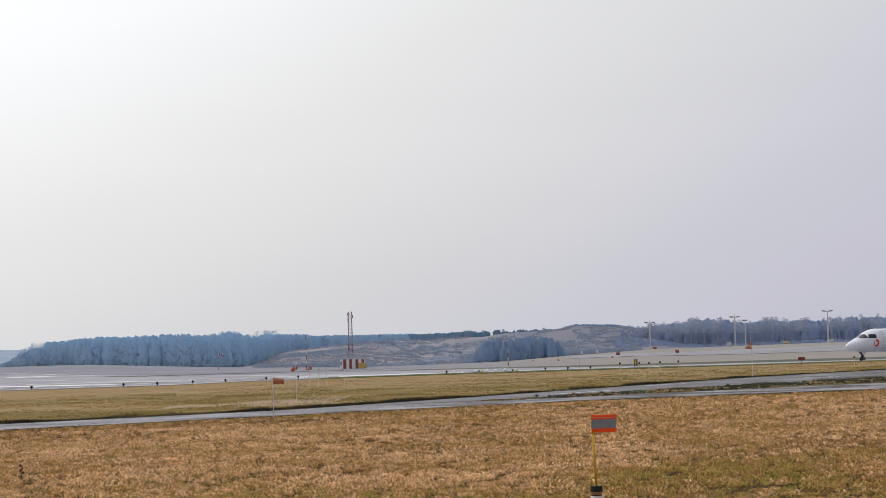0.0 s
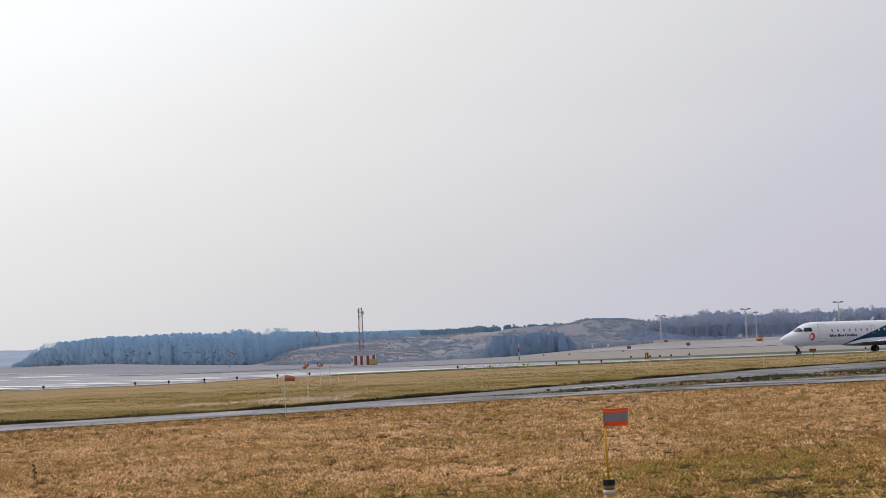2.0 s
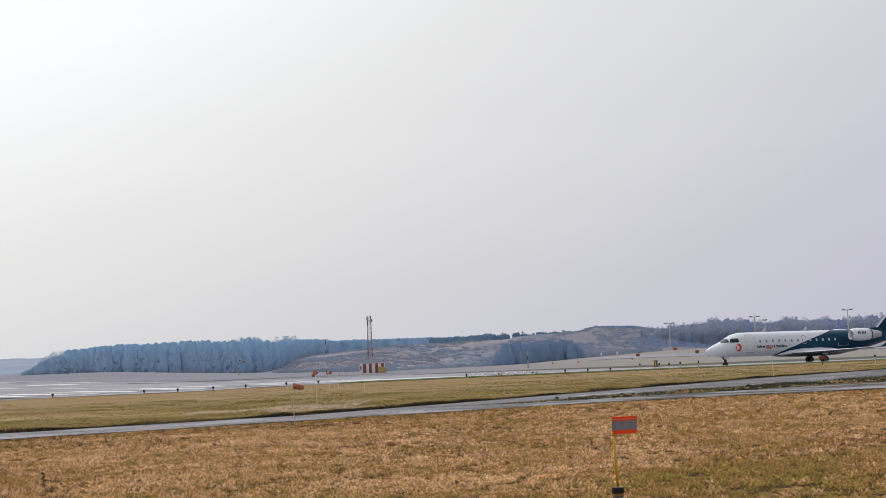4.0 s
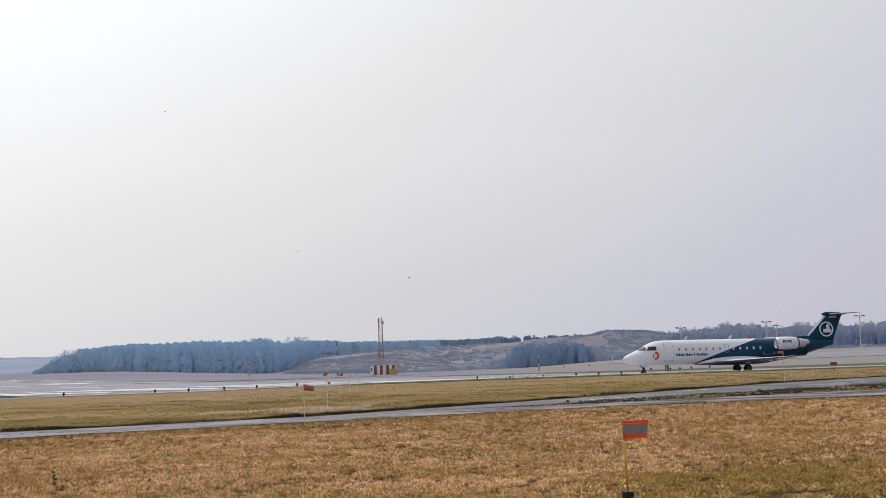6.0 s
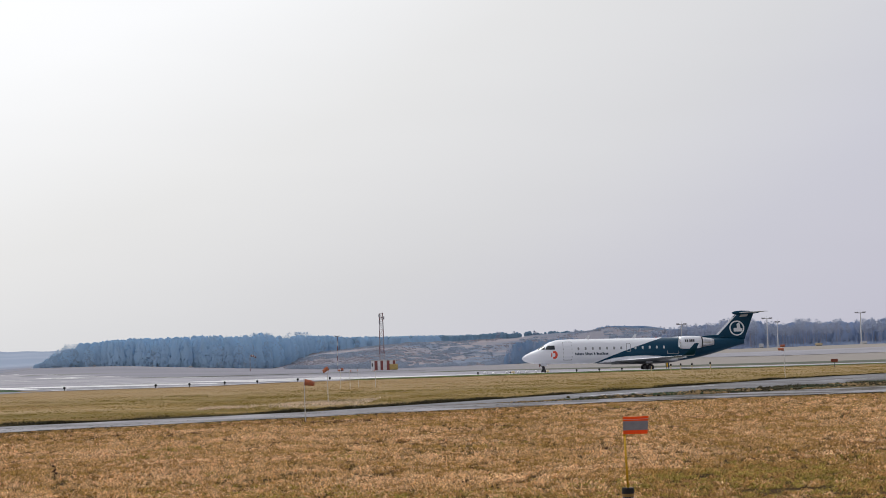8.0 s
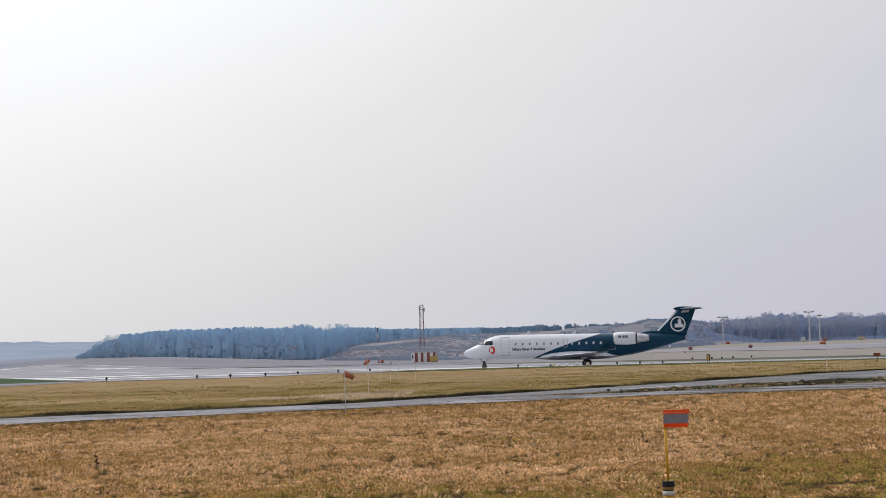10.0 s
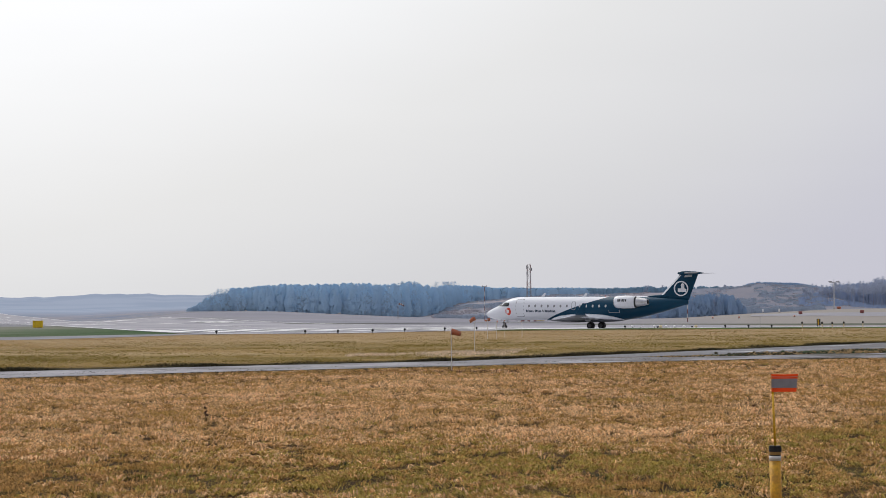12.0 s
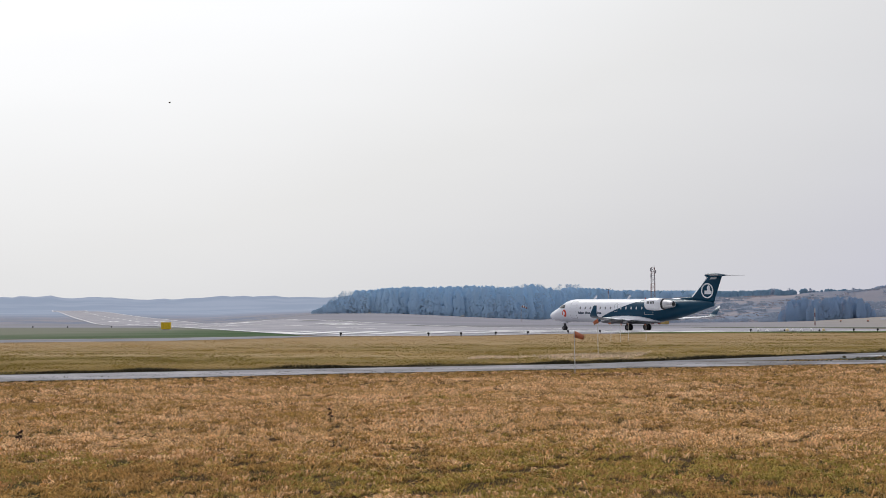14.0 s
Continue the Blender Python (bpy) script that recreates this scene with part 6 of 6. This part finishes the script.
def woods():
    # the long mixed forest: eight ranks of trees; the right part passes behind the embankment
    back = lambda q: np.interp(q, (-7.9, -6.6, -5.5), (0.0, 32.0, 118.0))
    az = np.concatenate([np.arange(-14.7 + 0.05 * i, -1.2, 0.225) for i in range(8)])
    rank = np.concatenate([np.full(len(np.arange(-14.7 + 0.05 * i, -1.2, 0.225)), i) for i in range(8)])
    az = az + WOOD.normal(0, 0.05, len(az))
    d = 700 + back(az) + 6.5 * rank + WOOD.uniform(-2.5, 2.5, len(az))
    x, y, z = polar(az, d)
    h = height_to(d, z, np.interp(az, *FOREST_EL)) * np.where(rank < 2, WOOD.uniform(0.84, 0.97, len(az)), WOOD.uniform(0.92, 1.01, len(az)))
    k = h > 1.2
    az, x, y, z, h, rank = az[k], x[k], y[k], z[k], h[k], rank[k]
    leafless = (WOOD.uniform(0, 1, len(az)) < 0.22 + 0.5 * smooth(-8.6, -7.6, az) * smooth(-5.6, -6.6, az)) | (az < -13.55)
    c = ~leafless
    soup("forest_crowns", foliage(x[c], y[c], z[c], h[c], np.clip(h[c] * 0.46, 3.0, 6.0), 300, 0.55, 0.0, 0.22), MAT["hazed_conifer"], "mixed forest far behind the runway, coloured blue-grey for haze", "forest")
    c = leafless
    soup("bare_crowns", np.concatenate([twiggery(x[c], y[c], z[c], h[c] * 1.03, np.clip(h[c] * 0.46, 2.4, 5.5), 300, 0.12), foliage(x[c], y[c], z[c], h[c] * 0.8, np.clip(h[c] * 0.42, 2.6, 5.4), 130, 0.42, 0.0, 0.15)]), MAT["hazed_edge_wood"], "haze-tinted bare trees among the forest", "forest")
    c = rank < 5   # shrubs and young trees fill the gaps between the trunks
    soup("forest_understorey", foliage(x[c], y[c], z[c], h[c] * WOOD.uniform(0.45, 0.85, c.sum()), np.clip(h[c] * 0.5, 2.6, 5.0), 150, 0.5, 0.0, 0.0), MAT["hazed_conifer"], "haze-tinted young trees filling the forest edge", "forest")
    c = leafless & (rank < 3)
    soup("forest_trunks", stems(x[c], y[c], z[c], h[c] * 0.9, 0.05 + 0.008 * h[c]), MAT["hazed_edge_wood"], "haze-tinted trunks at the forest edge", "forest")
    a = WOOD.uniform(-14.95, -13.9, 60)   # low bushes that run out from the forest's end
    dd = WOOD.uniform(694, 704, 60)
    bx, by, bz = polar(a, dd)
    soup("edge_bushes", foliage(bx, by, bz, WOOD.uniform(0.8, 3.0, 60) * np.interp(a, (-14.95, -14.4), (0.45, 1.3)), WOOD.uniform(1.2, 2.6, 60), 60, 0.28, 0.0, 0.1), MAT["hazed_edge_wood"], "haze-paled bushes at the forest's end", "bushes")
    a = np.concatenate([-6.17 + WOOD.normal(0, 0.16, 7), -7.5 + WOOD.normal(0, 0.22, 8)])   # taller bare crowns above the rest
    dd = np.where(a > -7, 850.0, 742.0)
    bx, by, bz = polar(a, dd)
    bh = height_to(dd, bz, 1.14 - np.abs(WOOD.normal(0, 0.04, len(a))))
    soup("tall_bare_crowns", twiggery(bx, by, bz, bh, np.full(len(a), 6.0), 900, 0.45), MAT["hazed_edge_wood"], "tall bare crowns above the forest", "forest")
    # dark pines behind the embankment's crest
    az = np.concatenate([WOOD.uniform(-4.6, 1.0, 420), WOOD.uniform(1.0, 4.3, 90)])
    d = WOOD.uniform(826, 868, len(az))
    x, y, z = polar(az, d)
    h = height_to(d, z, np.interp(az, *PINE_EL)) * WOOD.uniform(0.66, 1.03, len(az))
    h = np.where((az > 1.0) & (WOOD.uniform(0, 1, len(az)) < 0.5), h * 0.72, h)
    k = h > 0.7
    x, y, z, h = x[k], y[k], z[k], h[k]
    soup("pine_crowns", foliage(x, y, z, h, np.clip(h * 0.75, 1.6, 4.0), 110, 0.34, 0.05, 0.45), MAT["hazed_pine"], "dark pines behind the far embankment, tinted blue for haze", "forest")
    az = np.array([0.72, 0.80, 1.30, 2.0, 3.4])   # bare trees among them
    x, y, z = polar(az, np.full(5, 830.0))
    soup("crest_bare_trees", twiggery(x, y, z, height_to(830.0, z, 0.93), np.full(5, 2.6), 500, 0.15), MAT["hazed_bare_wood"], "bare trees on the embankment's crest", "forest")
    # the crest's dark scrub on the higher mound and a few thin trees
    az = WOOD.uniform(4.15, 6.6, 300)
    d = WOOD.uniform(796, 812, 300)
    x, y, z = polar(az, d)
    soup("crest_scrub", foliage(x, y, z, WOOD.uniform(0.45, 1.15, 300), WOOD.uniform(1.4, 3.0, 300), 40, 0.22, 0.0, 0.0), MAT["hazed_thicket"], "dark scrub along the embankment's crest", "bushes")
    az = np.array([5.45, 5.6, 6.0, 6.15, 6.3, 6.42, 6.6])
    x, y, z = polar(az, np.full(7, 815.0))
    soup("crest_thin_trees", twiggery(x, y, z, height_to(815.0, z, WOOD.uniform(0.90, 0.99, 7)), np.full(7, 1.8), 220, 0.1), MAT["hazed_bare_wood"], "thin bare trees on the embankment's crest", "forest")
    # the grove at the embankment's foot
    az = np.concatenate([WOOD.uniform(1.0, 4.02, 120), WOOD.uniform(1.35, 3.8, 60)])
    d = np.concatenate([WOOD.uniform(636, 650, 120), WOOD.uniform(650, 662, 60)])
    x, y, z = polar(az, d)
    top = np.interp(az, (0.98, 1.1, 1.35, 1.8, 2.55, 3.2, 3.6, 3.85, 4.05), (0.25, 0.44, 0.54, 0.58, 0.61, 0.62, 0.57, 0.40, 0.22))
    h = height_to(d, z, top) * WOOD.uniform(0.62, 1.03, len(az))
    c = (WOOD.uniform(0, 1, len(az)) < 0.72) & (az > 1.28)
    k = np.arange(len(x)) % 2 == 0
    soup("grove_understorey", foliage(x[k], y[k] - 1.0, z[k], h[k] * 0.62, np.clip(h[k] * 0.6, 1.4, 3.2), 150, 0.30, 0.0, 0.0), MAT["hazed_thicket"], "haze-tinted bluish shrubs under the grove", "bushes")
    soup("grove_crowns", foliage(x[c], y[c], z[c], h[c], np.clip(h[c] * 0.46, 1.6, 3.6), 330, 0.29, 0.0, 0.3), MAT["hazed_thicket"], "dense grove at the embankment's foot, coloured bluish for haze", "forest")
    soup("grove_twigs", np.concatenate([twiggery(x[~c], y[~c], z[~c], h[~c] * 1.03, np.clip(h[~c] * 0.45, 1.4, 3.0), 320, 0.1), stems(x[~c], y[~c], z[~c], h[~c] * 0.9, 0.04 + 0.008 * h[~c])]), MAT["hazed_bare_wood"], "bare trees at the grove's edge", "forest")
    # woods by the apron: a dark rank of conifers, bare birches with pale trunks before it
    az = WOOD.uniform(5.9, 18, 520)
    d = WOOD.uniform(738, 766, len(az))
    x, y, z = polar(az, d)
    h = height_to(d, z, np.interp(az, *WOOD_EL) * 0.88) * WOOD.uniform(0.74, 1.04, len(az))
    h = np.where(az < 6.6, height_to(d, z, 0.62), h)
    k = h > 1
    x, y, z, h = x[k], y[k], z[k], h[k]
    soup("dark_wood", foliage(x, y, z, h, np.clip(h * 0.46, 2.8, 5.6), 200, 0.44, 0.0, 0.35), MAT["hazed_wood"], "conifers behind pale trunks, coloured navy for haze", "forest")
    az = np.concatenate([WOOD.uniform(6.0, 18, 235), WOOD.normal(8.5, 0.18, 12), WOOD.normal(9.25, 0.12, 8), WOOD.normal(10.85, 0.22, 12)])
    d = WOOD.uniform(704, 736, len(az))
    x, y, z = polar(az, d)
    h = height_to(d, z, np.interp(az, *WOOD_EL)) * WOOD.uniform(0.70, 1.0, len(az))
    soup("birch_crowns", twiggery(x, y, z, h, np.clip(h * 0.36, 2.0, 4.2), 420, 0.60), MAT["hazed_bare_wood"], "bare grey crowns of birches", "forest")
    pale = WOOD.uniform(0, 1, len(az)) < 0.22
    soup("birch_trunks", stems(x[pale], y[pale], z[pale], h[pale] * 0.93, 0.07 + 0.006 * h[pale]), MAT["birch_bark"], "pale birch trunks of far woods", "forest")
    soup("dark_trunks", stems(x[~pale], y[~pale], z[~pale], h[~pale] * 0.93, 0.05 + 0.007 * h[~pale]), MAT["hazed_bare_wood"], "grey trunks of far woods", "forest")
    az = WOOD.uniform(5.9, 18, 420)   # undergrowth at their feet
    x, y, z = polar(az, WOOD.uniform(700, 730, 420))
    soup("undergrowth", foliage(x, y, z, WOOD.uniform(0.4, 1.5, 420), WOOD.uniform(1.4, 3.0, 420), 44, 0.26, 0.0, 0.0), MAT["hazed_wood"], "low undergrowth at the wood's edge, coloured bluish for haze", "bushes")
    # scrub on the embankment: thickets tinted haze-blue at its foot and in bands, pale dry growth between
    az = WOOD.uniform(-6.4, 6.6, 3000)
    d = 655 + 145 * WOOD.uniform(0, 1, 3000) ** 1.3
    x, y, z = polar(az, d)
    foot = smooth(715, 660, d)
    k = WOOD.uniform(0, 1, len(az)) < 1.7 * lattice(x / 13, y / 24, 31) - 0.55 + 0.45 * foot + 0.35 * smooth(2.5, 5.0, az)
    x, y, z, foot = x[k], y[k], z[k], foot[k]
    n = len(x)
    soup("blue_scrub", foliage(x, y, z, WOOD.uniform(0.12, 0.4, n) + 1.5 * foot * WOOD.uniform(0, 1, n) ** 1.5, WOOD.uniform(2.0, 5.0, n), 34, 0.30, 0.0, 0.0), MAT["blue_scrub"], "winter scrub on the embankment, coloured bluish for haze", "bushes")
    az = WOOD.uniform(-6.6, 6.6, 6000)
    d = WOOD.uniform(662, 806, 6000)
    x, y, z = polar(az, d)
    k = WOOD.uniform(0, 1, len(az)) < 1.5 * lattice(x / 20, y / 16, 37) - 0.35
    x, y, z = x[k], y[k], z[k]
    soup("low_scrub", foliage(x, y, z, np.full(len(x), 0.22), WOOD.uniform(0.8, 2.4, len(x)), 7, 0.24, 0.0, 0.0), MAT["hazed_brush"], "low dry scrub over the embankment", "bushes")

near_grass()
mid_grass()
weeds()
reed_bed()
for x, y, h, seed in ((-6.5, 25.4, 0.24, 1), (-9.5, 20.6, 0.16, 4)):
    dead_stalk(x, y, h, seed)
woods()

def bird(span):
    ob = thing("bird", pose(0, 0, 0), "small dark bird flying across the sky", "bird", "birds in the sky")
    bm = bmesh.new()
    loft(bm, [[Vector((x, r * math.cos(2 * math.pi * i / 8), r * math.sin(2 * math.pi * i / 8))) for i in range(8)] for x, r in ((0.5, 0.01), (0.4, 0.07), (0.2, 0.1), (-0.1, 0.09), (-0.4, 0.03), (-0.6, 0.05))])
    bmesh.ops.scale(bm, vec=(span * 0.5, span * 0.85, span * 0.85), verts=bm.verts[:])
    part("body", bm, "dead_stalk", ob)
    for s in (1, -1):
        bm = bmesh.new()
        loft(bm, [airfoil(le, te, s * y, z, 0.1, n=5) for y, le, te, z in ((0.0, -0.2, 0.2, 0.0), (0.25, -0.22, 0.12, 0.14), (0.5, 0.02, 0.14, 0.20))])
        bmesh.ops.scale(bm, vec=(span,) * 3, verts=bm.verts[:])
        part("wing", bm, "dead_stalk", ob)
    return ob
BIRDS = [bird(0.18), bird(0.17), bird(0.14), bird(0.12)]

# ---- what moves ----
TAXI = [  # seconds, place of the nose on the ground, heading in degrees
    (0.0, 45.63, 190.11, 206.8), (0.5, 43.35, 189.35, 205.4), (1.0, 40.94, 188.60, 204.1), (1.5, 38.62, 187.86, 203.0),
    (2.0, 36.26, 187.12, 202.1), (2.5, 33.84, 186.40, 201.3), (3.0, 31.44, 185.67, 200.6), (4.25, 25.15, 184.05, 198.3), (5.5, 18.69, 182.97, 195.1),
    (6.0, 15.97, 182.80, 193.2), (6.5, 13.23, 182.73, 191.2), (7.0, 10.42, 182.76, 189.3), (8.25, 3.45, 184.0, 183.8), (9.5, -3.37, 186.69, 177.0),
    (10.0, -6.11, 187.93, 173.1), (10.5, -8.78, 189.29, 169.4), (11.0, -11.31, 190.76, 165.7), (11.5, -13.76, 192.40, 161.8),
    (12.0, -16.09, 194.17, 158.0), (12.5, -18.26, 195.7, 154.3), (13.0, -20.27, 197.3, 150.6), (13.5, -22.12, 199.0, 146.8), (14.0, -23.84, 200.8, 143.0)]

SWING = {  # seconds, dip of the cloth and turn round the pole, in degrees
    1: ((0.0, 2, 0), (0.5, 5, 12), (1.0, 8, -6), (1.5, 4, 10), (2.0, 1, -4), (2.5, 5, 6), (3.0, 9, 14), (5.3, 6, -10), (5.8, 9, 22), (6.4, 10, 10), (7.0, 7, 18), (9.3, 12, 4), (9.8, 18, -8), (10.3, 22, 12), (11.0, 15, 4), (12.5, 12, 14), (14.0, 16, -4)),
    2: ((0.0, 32, 0), (1.0, 28, 10), (1.8, 36, -8), (2.5, 46, 6), (3.1, 44, 14), (5.3, 20, 52), (5.9, 12, 62), (6.6, 14, 58), (7.2, 20, 46), (9.3, 38, 10), (10.0, 42, -6), (11.0, 36, 14), (12.5, 24, 40), (14.0, 18, 50)),
}

FLIGHTS = [  # seconds and place
    ((0.0, 266.47, 116.50, 117.67), (6.0, 139.25, 96.63, 70.46), (11.0, 33.24, 80.07, 31.11), (12.4, 3.55, 75.43, 20.09), (13.2, -13.41, 72.78, 13.79), (13.4, -17.65, 72.12, 12.22), (13.6, -21.43, 71.26, 10.98), (13.8, -24.25, 70.40, 10.63), (14.0, -25.24, 69.98, 11.19)),
    ((0.0, -8.57, 149.74, 3.61), (4.5, -9.32, 97.52, 4.46), (6.0, -8.30, 78.36, 7.23), (6.2, -8.60, 76.19, 8.74), (6.3, -8.75, 74.03, 9.87), (6.4, -9.15, 73.82, 11.24), (6.5, -9.55, 73.13, 12.17), (6.6, -9.44, 72.53, 12.91), (6.7, -9.24, 72.45, 13.56), (6.8, -8.93, 72.36, 14.33), (6.9, -9.32, 72.11, 15.40), (7.0, -10.33, 71.62, 17.16), (14.0, -52.75, 51.04, 46.73)),
    ((0.0, -19.87, 158.75, 3.78), (4.5, -16.35, 100.64, 4.64), (5.6, -14.13, 82.34, 10.42), (5.8, -14.29, 80.06, 12.11), (5.9, -14.30, 77.89, 12.97), (6.1, -13.79, 75.66, 14.67), (6.3, -13.44, 74.35, 16.51), (6.4, -13.18, 74.19, 17.50), (6.5, -12.86, 74.05, 18.39), (6.7, -12.00, 73.76, 20.20), (14.0, 6.83, 67.41, 36.06)),
    ((0.0, 7.54, 129.78, 2.69), (5.0, -0.78, 67.97, 3.44), (6.2, -3.17, 53.80, 5.08), (6.4, -4.79, 51.62, 5.67), (6.5, -5.59, 49.49, 6.01), (6.6, -6.45, 47.33, 6.36), (6.7, -7.78, 46.10, 6.49), (6.8, -9.21, 44.78, 6.72), (7.0, -12.26, 43.97, 7.37), (14.0, -119.01, 15.62, 16.47)),
]

def taxi_at(t):
    ts = [r[0] for r in TAXI]
    return [float(np.interp(t, ts, [r[k] for r in TAXI])) for k in (1, 2, 3)]

def motions():
    lift = 0.045   # the pavement lies a little above the land
    walk(JET, [(t, pose(x, y, lift + gz(x - 8 * math.cos(radians(h)), y - 8 * math.sin(radians(h))), 0, 0, h)) for t, x, y, h in TAXI])
    for hub, radius, (px, py) in WHEELS:
        step = 1 / 15 if radius > 0.3 else 1 / 30
        rows, turn, last = [], 0.0, None
        for i in range(int(round(14 / step)) + 1):
            t = i * step
            x, y, h = taxi_at(t)
            c, s = math.cos(radians(h)), math.sin(radians(h))
            here = (x + c * px - s * py, y + s * px + c * py)
            if last:
                turn += math.degrees(math.hypot(here[0] - last[0], here[1] - last[1]) / radius)
            last = here
            rows.append((t, pose(px, py, radius, 0, turn, 0)))
        walk(hub, rows)
    for sheet, height, seed in FLAGS:
        if seed in SWING:
            walk(sheet, [(t, pose(0, 0, height, 0, dip, turn)) for t, dip, turn in SWING[seed]])
    for ob, path in zip(BIRDS, FLIGHTS):
        rows = []
        for i, (t, x, y, z) in enumerate(path):
            j = min(i, len(path) - 2)
            heading = math.degrees(math.atan2(path[j + 1][2] - path[j][2], path[j + 1][1] - path[j][1]))
            rows.append((t, pose(x, y, z, 0, 0, heading)))
        walk(ob, rows)


motions()
